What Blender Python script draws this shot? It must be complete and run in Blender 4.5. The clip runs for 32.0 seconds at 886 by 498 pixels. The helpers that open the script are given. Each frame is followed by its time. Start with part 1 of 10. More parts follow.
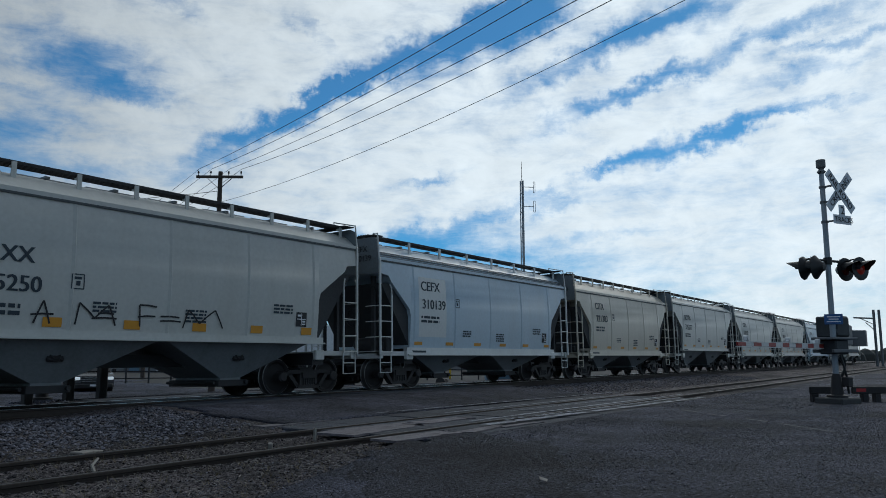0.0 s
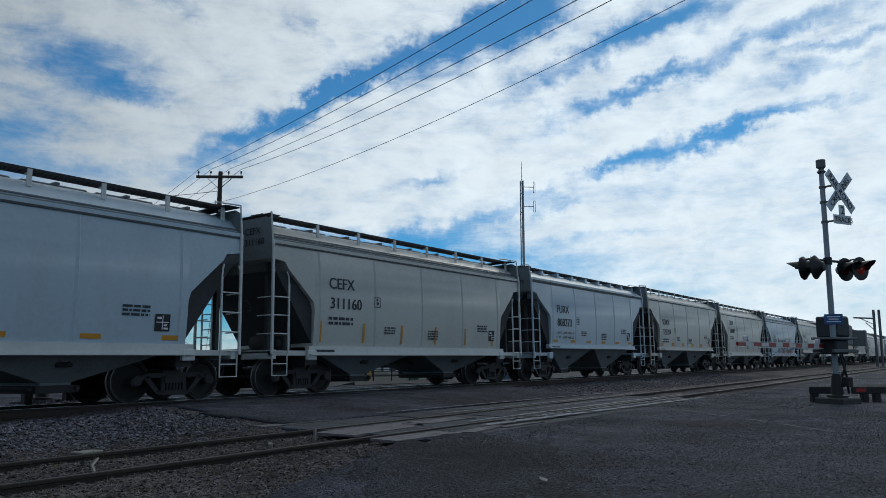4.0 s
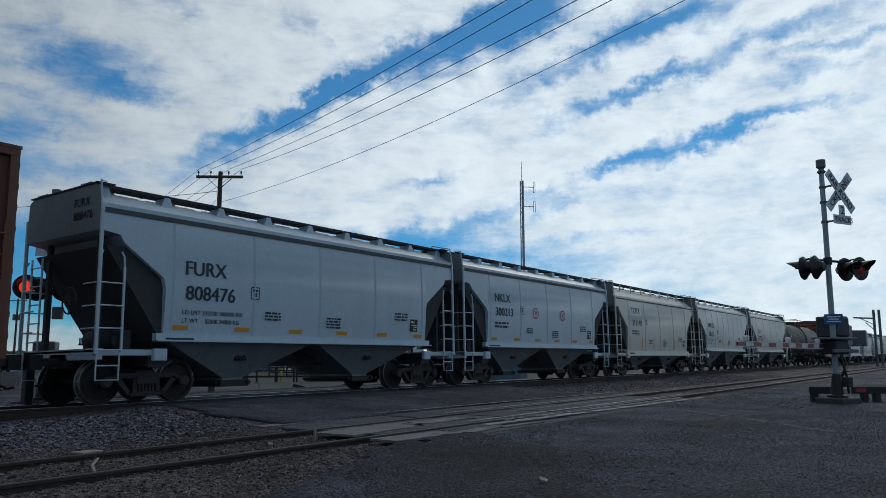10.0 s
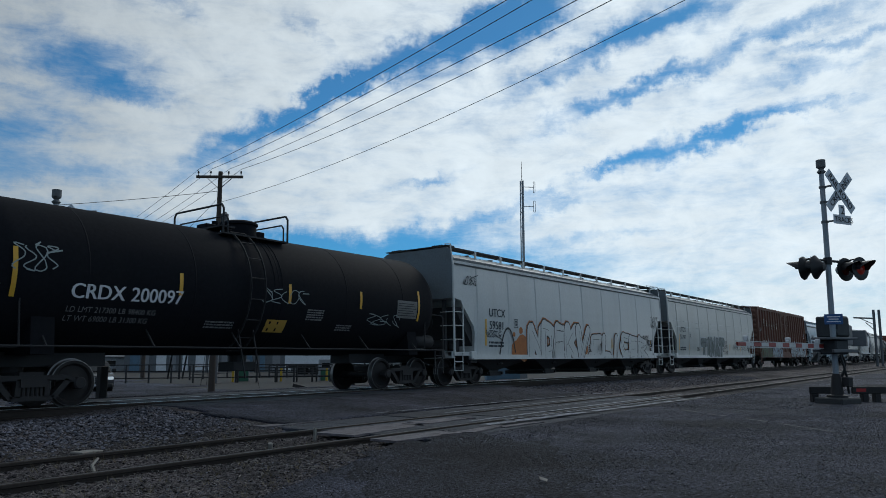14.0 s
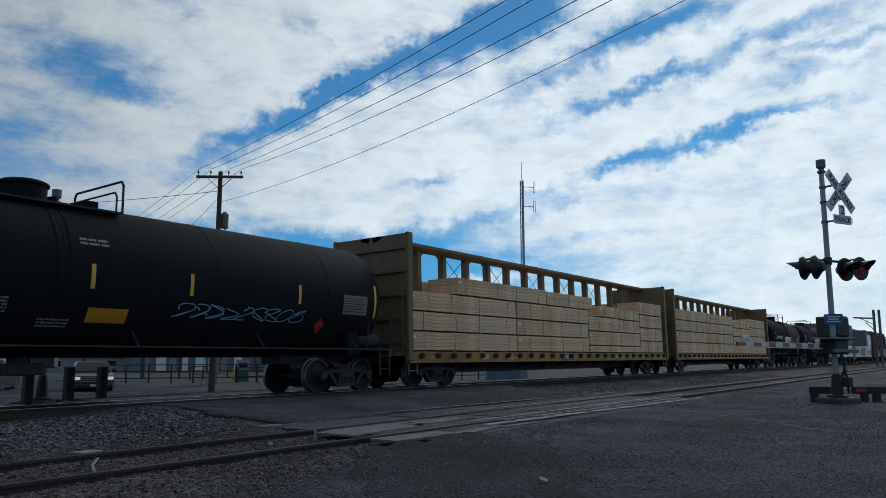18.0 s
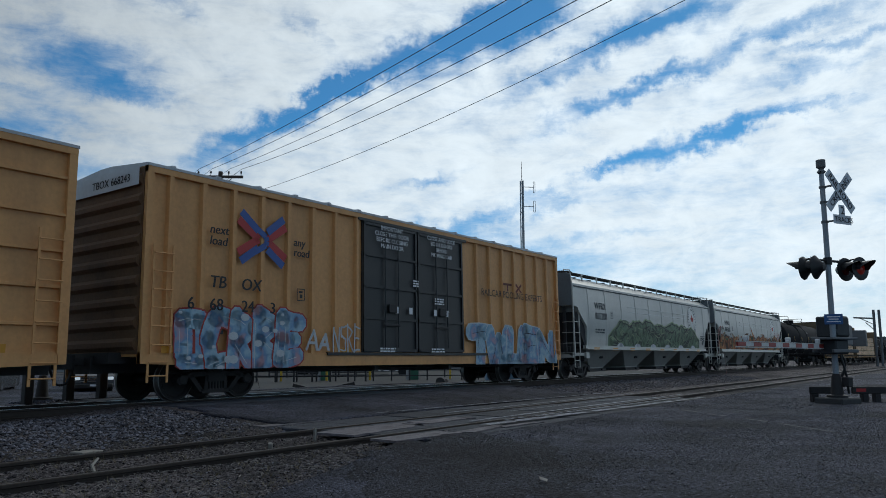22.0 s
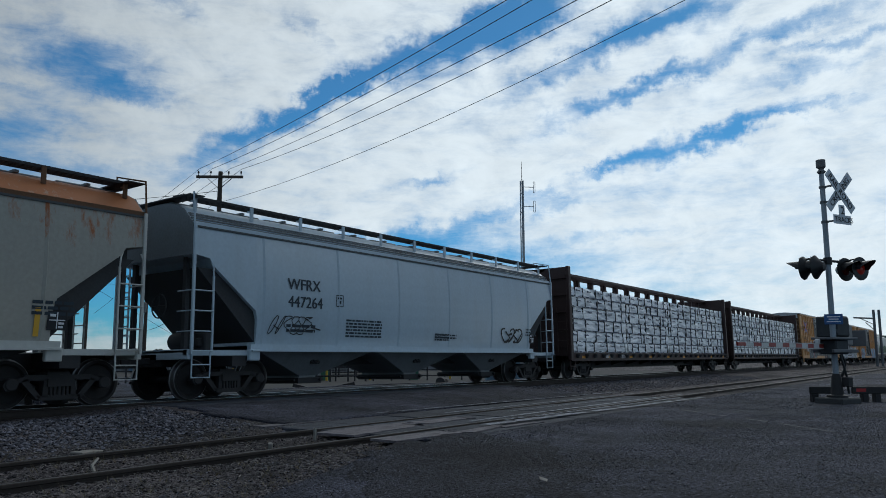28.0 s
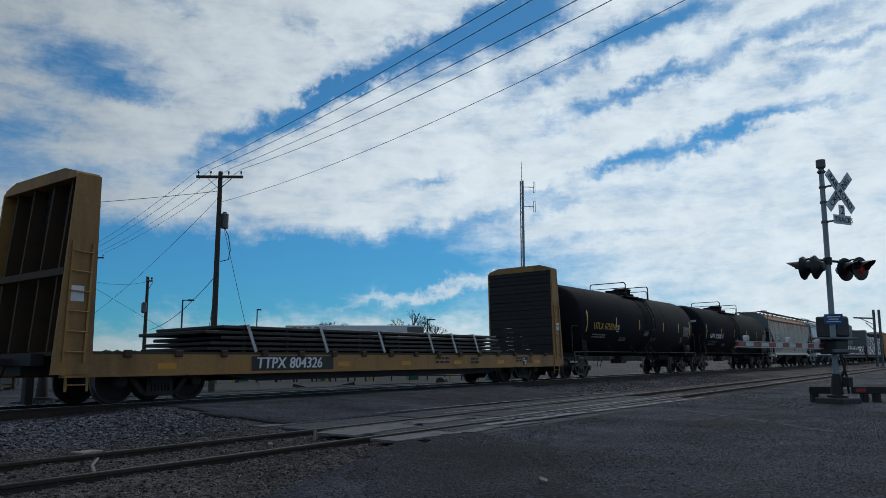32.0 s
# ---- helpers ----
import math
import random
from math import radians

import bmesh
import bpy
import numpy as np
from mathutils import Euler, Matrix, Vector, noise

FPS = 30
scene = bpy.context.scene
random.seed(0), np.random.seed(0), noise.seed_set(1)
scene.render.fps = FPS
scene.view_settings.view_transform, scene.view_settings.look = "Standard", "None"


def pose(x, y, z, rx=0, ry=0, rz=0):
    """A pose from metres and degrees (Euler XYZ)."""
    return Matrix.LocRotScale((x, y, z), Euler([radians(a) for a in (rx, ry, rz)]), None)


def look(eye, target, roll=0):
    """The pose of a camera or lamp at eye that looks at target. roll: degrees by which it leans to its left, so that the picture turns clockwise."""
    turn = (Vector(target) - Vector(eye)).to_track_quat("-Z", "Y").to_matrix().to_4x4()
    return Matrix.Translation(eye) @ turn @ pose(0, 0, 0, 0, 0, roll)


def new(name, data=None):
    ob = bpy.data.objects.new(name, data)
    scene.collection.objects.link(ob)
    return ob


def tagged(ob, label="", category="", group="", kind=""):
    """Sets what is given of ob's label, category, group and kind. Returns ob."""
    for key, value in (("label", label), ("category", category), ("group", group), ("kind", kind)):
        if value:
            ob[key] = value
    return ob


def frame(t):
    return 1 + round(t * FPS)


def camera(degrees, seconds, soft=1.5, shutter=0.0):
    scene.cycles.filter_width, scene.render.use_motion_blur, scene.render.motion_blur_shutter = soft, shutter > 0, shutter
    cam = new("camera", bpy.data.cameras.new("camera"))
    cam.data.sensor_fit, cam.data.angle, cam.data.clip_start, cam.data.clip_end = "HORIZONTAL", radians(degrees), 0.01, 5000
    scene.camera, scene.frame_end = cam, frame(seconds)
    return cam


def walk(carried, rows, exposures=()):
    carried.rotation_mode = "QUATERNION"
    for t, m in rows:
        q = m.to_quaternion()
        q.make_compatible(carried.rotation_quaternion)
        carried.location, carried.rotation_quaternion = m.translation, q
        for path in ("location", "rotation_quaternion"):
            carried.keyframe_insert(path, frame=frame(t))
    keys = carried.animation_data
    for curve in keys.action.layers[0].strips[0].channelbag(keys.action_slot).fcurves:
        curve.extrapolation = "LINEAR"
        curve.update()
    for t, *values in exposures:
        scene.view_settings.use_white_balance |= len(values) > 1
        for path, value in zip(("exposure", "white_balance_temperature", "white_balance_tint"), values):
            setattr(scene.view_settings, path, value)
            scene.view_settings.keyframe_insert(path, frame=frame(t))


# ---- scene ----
# World: x along the tracks (the way the train runs), y away from the camera, z up; the main track's rail head is z = 0.
EYE = (0.0, 0.0, 1.0)
AZ, PITCH = radians(35.53), radians(8.12)
cam = camera(61.2, 32.0, soft=0.5, shutter=0.0)
aim = (EYE[0] + math.cos(AZ) * math.cos(PITCH), EYE[1] + math.sin(AZ) * math.cos(PITCH), EYE[2] + math.sin(PITCH))
walk(cam, [(0, look(EYE, aim)), (32, look(EYE, aim))], exposures=[(t, e, 6190, 5) for t, e in ((0, 0.03), (5, 0.03), (6, 0.08), (7.2, 0.0), (10, 0.0), (11, 0.08), (12.2, 0.0), (16, 0.02), (21, 0.02), (22, 0.08), (24, 0.08), (25, 0.0), (28, 0.0), (29, 0.06), (31, 0.06), (32, -0.10))])

SPEED = 18.46          # metres a second
TRACK = 15.45          # y of the main track's centre line
SIDING = 8.42          # y of the siding's centre line
LEAN = -1.2            # the main track is banked
WIRE_END = (8.7, 9.1, 8.9, 9.1, 10.4)    # heights of the wires at the pole behind the camera

# ---- sky and sun ----
SUN_AZ, SUN_EL = radians(8), radians(38)
world = bpy.data.worlds.new("sky")
scene.world = world
world.use_nodes = True


def build_sky():
    """A clear Nishita sky with a sheet of thin broken cloud; gaps in the sheet are given by bearing and height in degrees."""
    nt = world.node_tree
    nt.nodes.clear()
    N, L = nt.nodes.new, nt.links.new

    def calc(op, a, b=None, c=None):
        n = N("ShaderNodeMath")
        n.operation = op
        for i, s in enumerate((a, b, c)):
            if s is None:
                continue
            if isinstance(s, (int, float)):
                n.inputs[i].default_value = s
            else:
                L(s, n.inputs[i])
        return n.outputs[0]

    def vec(op, a, b=None, scale=None):
        n = N("ShaderNodeVectorMath")
        n.operation = op
        L(a, n.inputs[0])
        if b is not None:
            if isinstance(b, tuple):
                n.inputs[1].default_value = b
            else:
                L(b, n.inputs[1])
        if scale is not None:
            n.inputs["Scale"].default_value = scale
        return n.outputs[0]

    def ramp(v, a, b, lo=0.0, hi=1.0, smooth=True):
        n = N("ShaderNodeMapRange")
        n.interpolation_type = "SMOOTHSTEP" if smooth else "LINEAR"
        L(v, n.inputs[0])
        for i, q in enumerate((a, b, lo, hi)):
            n.inputs[i + 1].default_value = q
        return n.outputs[0]

    def fbm(v, scale, detail, rough=0.55):
        n = N("ShaderNodeTexNoise")
        L(v, n.inputs["Vector"])
        n.inputs["Scale"].default_value, n.inputs["Detail"].default_value, n.inputs["Roughness"].default_value = scale, detail, rough
        return n

    sky = N("ShaderNodeTexSky")
    sky.sky_type, sky.sun_disc = "NISHITA", False
    sky.sun_elevation, sky.sun_rotation = SUN_EL, radians(90) - SUN_AZ
    sky.altitude, sky.air_density, sky.dust_density, sky.ozone_density = 1200, 1.0, 0.3, 3.0
    way = N("ShaderNodeTexCoord").outputs["Generated"]
    sep = N("ShaderNodeSeparateXYZ")
    L(way, sep.inputs[0])
    x, y, z = sep.outputs
    # the air near the horizon is clearer than the model's
    low = N("ShaderNodeCombineXYZ")
    for i, k in enumerate((0.62, 0.74, 0.84)):
        L(ramp(z, 0.0, 0.30, k, 1.0), low.inputs[i])
    clear = vec("MULTIPLY", vec("MULTIPLY", sky.outputs[0], SKY_TINT), low.outputs[0])
    # bearing (to the right) and height in degrees
    angles = N("ShaderNodeCombineXYZ")
    L(calc("MULTIPLY", calc("ARCTAN2", y, x), -57.2958), angles.inputs[0])
    L(calc("MULTIPLY", calc("ARCSINE", z), 57.2958), angles.inputs[1])
    # cloud texture: long drawn bands, cottony tufts and a fine ripple, in degrees
    def field(scale, stretch, tilt, detail, rough, distort=0.0):
        m = N("ShaderNodeMapping")
        m.inputs["Rotation"].default_value = (0, 0, radians(-tilt))
        m.inputs["Scale"].default_value = (1.0 / stretch, 1.0, 1.0)
        L(angles.outputs[0], m.inputs[0])
        n = fbm(m.outputs[0], scale, detail, rough)
        n.inputs["Distortion"].default_value = distort
        return n

    coarse = field(0.22, 2.6, 17, 7, 0.55)
    tufts = field(0.40, 1.7, 14, 9, 0.62, 0.35)
    fibres = field(1.25, 4.2, 16, 7, 0.66, 0.45)
    warp = fbm(angles.outputs[0], 0.30, 8, 0.66)
    bent = vec("ADD", angles.outputs[0], vec("MULTIPLY", vec("SUBTRACT", warp.outputs["Color"], (0.5, 0.5, 0.5)), (7.5, 4.2, 0.0)))
    total = [None]

    def gap(bearing, height, a, b, angle, depth):
        m = N("ShaderNodeMapping")
        m.vector_type = "TEXTURE"
        m.inputs["Location"].default_value = (bearing, height, 0)
        m.inputs["Rotation"].default_value = (0, 0, radians(angle))
        m.inputs["Scale"].default_value = (a, b, 1)
        L(bent, m.inputs[0])
        n = N("ShaderNodeVectorMath")
        n.operation = "LENGTH"
        L(m.outputs[0], n.inputs[0])
        v = ramp(n.outputs["Value"], 1.9, 0.1, 0.0, depth * 1.15)
        total[0] = v if total[0] is None else calc("ADD", total[0], v)

    gap(-62.2, 20.2, 4.5, 1.6, -4, 1.00)
    gap(-58.9, 18.3, 3.1, 0.7, 2, 0.80)
    gap(-66.3, 14.7, 3.5, 1.4, 17, 1.00)
    gap(-64.8, 12.4, 5.3, 1.0, 6, 0.80)
    gap(-65.8, 17.3, 2.1, 0.5, 9, 0.50)
    gap(-50.9, 16.0, 4.7, 1.0, 28, 1.00)
    gap(-45.9, 18.6, 4.4, 0.6, 26, 0.90)
    gap(-41.6, 21.2, 4.0, 1.1, 27, 0.90)
    gap(-36.2, 23.2, 4.9, 1.2, 24, 1.00)
    gap(-31.2, 23.7, 5.2, 1.6, 21, 1.10)
    gap(-28.9, 25.8, 6.0, 1.4, 17, 1.10)
    gap(-43.8, 19.9, 2.7, 0.5, 21, 0.70)
    gap(-24.1, 22.1, 6.2, 0.8, 18, 1.00)
    gap(-22.2, 19.0, 4.6, 0.6, 17, 1.00)
    gap(-17.2, 24.4, 4.3, 1.1, 11, 0.90)
    gap(-16.0, 20.5, 4.6, 0.6, 13, 0.90)
    gap(-9.4, 22.3, 5.2, 0.6, 5, 0.80)
    gap(-6.3, 20.8, 3.6, 0.4, 3, 0.80)
    gap(-7.8, 19.3, 4.4, 0.5, 5, 0.60)
    gap(-23.4, 13.9, 2.4, 0.4, 13, 0.80)
    gap(-18.4, 14.9, 4.3, 0.7, 12, 1.00)
    gap(-13.2, 16.0, 3.7, 0.6, 14, 1.00)
    gap(-9.1, 16.6, 3.1, 0.3, 10, 0.60)
    gap(-36.8, 13.4, 2.0, 0.4, 15, 0.80)
    gap(-31.3, 10.7, 4.8, 0.6, 11, 0.80)
    gap(-27.6, 12.3, 1.6, 0.3, 12, 0.60)
    gap(-23.6, 9.0, 4.5, 0.4, 4, 0.50)
    gap(-39.2, 8.8, 7.9, 0.9, 4, 0.60)
    gap(-57.7, 8.0, 10.4, 1.8, -1, 0.90)
    gap(-62.6, 5.0, 12.4, 3.5, 2, 1.30)
    gap(-46.8, 5.5, 12.9, 3.0, 0, 1.20)
    gap(-34.8, 6.9, 11.2, 1.6, -1, 0.90)
    gap(-30.5, 3.8, 10.8, 1.5, -1, 0.80)
    gap(-35.7, 5.1, 5.6, 0.4, 9, -1.10)
    gap(-41.7, 3.8, 2.6, 0.2, 5, -0.40)
    gap(-55.5, 24.6, 2.4, 0.5, -22, 0.50)
    gap(-45.6, 23.8, 2.1, 0.4, -29, 0.40)
    gap(-22.7, 12.0, 11.8, 0.8, 0, 0.25)

    # the sheet thins out to a clear sky away from the sun's side
    facing = N("ShaderNodeVectorMath")
    facing.operation = "DOT_PRODUCT"
    L(way, facing.inputs[0])
    facing.inputs[1].default_value = (0.83, 0.50, 0.25)
    cover = ramp(facing.outputs["Value"], 0.15, 0.8, 0.27, 0.90)
    cover = calc("ADD", cover, calc("MULTIPLY", calc("SUBTRACT", coarse.outputs[0], 0.5), 1.5))
    cover = calc("ADD", cover, calc("MULTIPLY", calc("SUBTRACT", tufts.outputs[0], 0.5), 1.35))
    cover = calc("ADD", cover, calc("MULTIPLY", calc("SUBTRACT", fibres.outputs[0], 0.5), 1.25))
    cover = calc("SUBTRACT", cover, calc("MULTIPLY", total[0], 0.88))
    alpha = ramp(cover, -0.62, 1.15, 0.03, 0.96)
    # thin cloud is bright towards the sun and greyer where the sheet is thick
    sunward = N("ShaderNodeVectorMath")
    sunward.operation = "DOT_PRODUCT"
    L(way, sunward.inputs[0])
    sunward.inputs[1].default_value = (0.955, 0.15, 0.25)
    glow = ramp(sunward.outputs["Value"], 0.45, 1.0, 0.52, 1.05)
    shade = calc("ADD", 0.76, calc("MULTIPLY", tufts.outputs[0], 0.42))
    body = N("ShaderNodeCombineXYZ")
    for i, k in enumerate((0.785, 0.83, 0.87)):
        L(calc("MULTIPLY", calc("MULTIPLY", glow, shade), k), body.inputs[i])
    mix = N("ShaderNodeMix")
    mix.data_type = "RGBA"
    L(alpha, mix.inputs[0])
    L(clear, mix.inputs[6])
    L(body.outputs[0], mix.inputs[7])
    bg = N("ShaderNodeBackground")
    L(mix.outputs[2], bg.inputs[0])
    bg.inputs[1].default_value = 1.0
    out = N("ShaderNodeOutputWorld")
    L(bg.outputs[0], out.inputs[0])


SKY_TINT = (0.0215, 0.060, 0.0765)
build_sky()
sun = new("sun", bpy.data.lights.new("sun", "SUN"))
sun.data.energy, sun.data.angle, sun.data.color = 0.5, radians(12), (1.0, 0.94, 0.86)
sun.matrix_world = look((math.cos(SUN_AZ) * math.cos(SUN_EL), math.sin(SUN_AZ) * math.cos(SUN_EL), math.sin(SUN_EL)), (0, 0, 0))
# ---- materials ----
def paint(name, colour, rough=0.5, metal=0.0, vary=0.12, scale=3.0, grime=0.25, grime_colour=(0.06, 0.05, 0.045), bump=0.1, streak=False, spread=0.0, gloss=0.5):
    """A weathered surface: large stains, fine grain, a little relief. spread: how far single pieces differ."""
    m = bpy.data.materials.new(name)
    m.use_nodes = True
    nt = m.node_tree
    N, L = nt.nodes.new, nt.links.new
    b = nt.nodes["Principled BSDF"]
    b.inputs["Roughness"].default_value, b.inputs["Metallic"].default_value = rough, metal
    b.inputs["Specular IOR Level"].default_value = gloss
    tc = N("ShaderNodeTexCoord")
    mp = N("ShaderNodeMapping")
    L(tc.outputs["Object"], mp.inputs[0])
    if streak:
        mp.inputs["Scale"].default_value = (1.0, 1.0, 0.18)
    big, fine = N("ShaderNodeTexNoise"), N("ShaderNodeTexNoise")
    L(mp.outputs[0], big.inputs["Vector"])
    L(tc.outputs["Object"], fine.inputs["Vector"])
    big.inputs["Scale"].default_value, big.inputs["Detail"].default_value, big.inputs["Roughness"].default_value = scale, 6, 0.62
    fine.inputs["Scale"].default_value, fine.inputs["Detail"].default_value = scale * 14, 4
    r1 = N("ShaderNodeMapRange")
    L(big.outputs[0], r1.inputs[0])
    r1.inputs[1].default_value, r1.inputs[2].default_value, r1.inputs[4].default_value = 0.48, 0.78, grime
    mx = N("ShaderNodeMix")
    mx.data_type = "RGBA"
    L(r1.outputs[0], mx.inputs[0])
    mx.inputs[6].default_value, mx.inputs[7].default_value = (*colour, 1), (*grime_colour, 1)
    r2 = N("ShaderNodeMapRange")
    L(fine.outputs[0], r2.inputs[0])
    r2.inputs[1].default_value, r2.inputs[2].default_value = 0.25, 0.75
    r2.inputs[3].default_value, r2.inputs[4].default_value = 1 - vary, 1 + vary
    val = r2.outputs[0]
    if spread:
        oi = N("ShaderNodeObjectInfo")
        r3 = N("ShaderNodeMapRange")
        L(oi.outputs["Random"], r3.inputs[0])
        r3.inputs[3].default_value, r3.inputs[4].default_value = 1 - spread, 1 + spread
        mul = N("ShaderNodeMath")
        mul.operation = "MULTIPLY"
        L(val, mul.inputs[0])
        L(r3.outputs[0], mul.inputs[1])
        val = mul.outputs[0]
    sc = N("ShaderNodeVectorMath")
    sc.operation = "SCALE"
    L(mx.outputs[2], sc.inputs[0])
    L(val, sc.inputs["Scale"])
    L(sc.outputs[0], b.inputs["Base Color"])
    if bump:
        bp = N("ShaderNodeBump")
        bp.inputs["Strength"].default_value, bp.inputs["Distance"].default_value = bump, 0.02
        L(fine.outputs[0], bp.inputs["Height"])
        L(bp.outputs[0], b.inputs["Normal"])
    return m


def plain(name, colour, rough=0.6, metal=0.0):
    m = bpy.data.materials.new(name)
    m.use_nodes = True
    b = m.node_tree.nodes["Principled BSDF"]
    b.inputs["Base Color"].default_value = (*colour, 1)
    b.inputs["Roughness"].default_value, b.inputs["Metallic"].default_value = rough, metal
    return m


def asphalt(name, dark, light, gloss):
    """Old asphalt: broad worn patches, fine stones that show as pale and dark specks, a rough skin."""
    m = bpy.data.materials.new(name)
    m.use_nodes = True
    nt = m.node_tree
    N, L = nt.nodes.new, nt.links.new
    b = nt.nodes["Principled BSDF"]
    b.inputs["Roughness"].default_value, b.inputs["Specular IOR Level"].default_value = 0.85, gloss
    tc = N("ShaderNodeTexCoord")

    def field(scale, detail, lo, hi, a, c, rough=0.6):
        n, r = N("ShaderNodeTexNoise"), N("ShaderNodeMapRange")
        L(tc.outputs["Object"], n.inputs["Vector"])
        n.inputs["Scale"].default_value, n.inputs["Detail"].default_value, n.inputs["Roughness"].default_value = scale, detail, rough
        L(n.outputs[0], r.inputs[0])
        for k, v in enumerate((lo, hi, a, c)):
            r.inputs[k + 1].default_value = v
        return n, r.outputs[0]

    worn = field(0.33, 5, 0.38, 0.62, 0.0, 1.0)[1]
    patchy = field(1.7, 5, 0.3, 0.7, 0.6, 1.4, 0.7)[1]
    grain_n, grain = field(22.0, 5, 0.40, 0.62, 0.05, 2.3, 0.8)
    chips = N("ShaderNodeTexVoronoi")
    L(tc.outputs["Object"], chips.inputs["Vector"])
    chips.inputs["Scale"].default_value = 26.0
    pale = N("ShaderNodeMapRange")
    L(chips.outputs["Distance"], pale.inputs[0])
    for k, v in enumerate((0.08, 0.22, 1.8, 1.0)):
        pale.inputs[k + 1].default_value = v
    mx = N("ShaderNodeMix")
    mx.data_type = "RGBA"
    L(worn, mx.inputs[0])
    mx.inputs[6].default_value, mx.inputs[7].default_value = (*dark, 1), (*light, 1)
    value = patchy
    for other in (grain, pale.outputs[0]):
        q = N("ShaderNodeMath")
        q.operation = "MULTIPLY"
        L(value, q.inputs[0])
        L(other, q.inputs[1])
        value = q.outputs[0]
    sc = N("ShaderNodeVectorMath")
    sc.operation = "SCALE"
    L(mx.outputs[2], sc.inputs[0])
    L(value, sc.inputs["Scale"])
    L(sc.outputs[0], b.inputs["Base Color"])
    bp = N("ShaderNodeBump")
    bp.inputs["Strength"].default_value, bp.inputs["Distance"].default_value = 1.0, 0.05
    L(grain_n.outputs[0], bp.inputs["Height"])
    L(bp.outputs[0], b.inputs["Normal"])
    return m


M_ASPHALT = asphalt("asphalt", (0.0150, 0.0160, 0.0230), (0.054, 0.057, 0.080), 0.25)
M_TAR = asphalt("tar_asphalt", (0.0085, 0.0088, 0.012), (0.030, 0.031, 0.041), 0.2)
M_PAVE = paint("yard_asphalt", (0.075, 0.072, 0.068), 0.9, scale=0.4, vary=0.2, grime=0.5, grime_colour=(0.04, 0.04, 0.04), bump=0.3, gloss=0.15)
M_PANEL = paint("crossing_panel", (0.045, 0.049, 0.061), 0.85, scale=2.4, vary=0.5, grime=0.95, grime_colour=(0.018, 0.018, 0.02), bump=0.9, spread=0.3, gloss=0.4)
M_DIRT = asphalt("dirt", (0.038, 0.0345, 0.037), (0.115, 0.101, 0.103), 0.15)
M_RAIL = paint("rail_side", (0.045, 0.034, 0.028), 0.8, scale=5, metal=0.2)
M_RAILDULL = paint("rusty_rail_head", (0.06, 0.054, 0.05), 0.45, 0.6, scale=6, vary=0.2)
M_RAILTOP = plain("rail_head", (0.55, 0.55, 0.56), 0.28, 1.0)
M_TIE = paint("tie", (0.07, 0.06, 0.05), 0.9, scale=4, streak=False, gloss=0.15)
M_CONCRETE = paint("concrete", (0.055, 0.055, 0.055), 0.85, scale=1.5, vary=0.15, grime=0.4, grime_colour=(0.1, 0.1, 0.1))
M_STEEL_DK = paint("dark_steel", (0.027, 0.027, 0.029), 0.7, scale=4, grime=0.4, grime_colour=(0.04, 0.035, 0.03))
M_TRUCK = paint("truck_steel", (0.025, 0.0235, 0.0245), 0.7, scale=4, grime=0.5, grime_colour=(0.030, 0.025, 0.022))
M_WHEEL = paint("wheel_steel", (0.021, 0.0185, 0.0185), 0.7, 0.2, scale=4)
M_TREAD = plain("wheel_tread", (0.22, 0.215, 0.21), 0.4, 0.8)
M_GALV = paint("galvanised", (0.42, 0.43, 0.45), 0.5, 0.6, scale=4, vary=0.1)
M_BLACK = paint("black_paint", (0.012, 0.012, 0.013), 0.45, scale=3, grime=0.3, grime_colour=(0.03, 0.03, 0.03))
M_WHITE = paint("white_paint", (0.72, 0.73, 0.74), 0.5, scale=3, grime=0.2)
M_YELLOW = plain("reflector_yellow", (0.75, 0.42, 0.04), 0.4)
M_WOODPOLE = paint("pole_wood", (0.07, 0.055, 0.045), 0.9, scale=3, streak=True)
M_WIRE = plain("wire", (0.02, 0.02, 0.02), 0.6)
M_INK = plain("black_lettering", (0.015, 0.016, 0.02), 0.6)
M_INKW = plain("white_lettering", (0.75, 0.76, 0.78), 0.6)
M_INKY = plain("ochre_lettering", (0.55, 0.33, 0.06), 0.6)
M_RED = plain("red_paint", (0.45, 0.03, 0.03), 0.5)


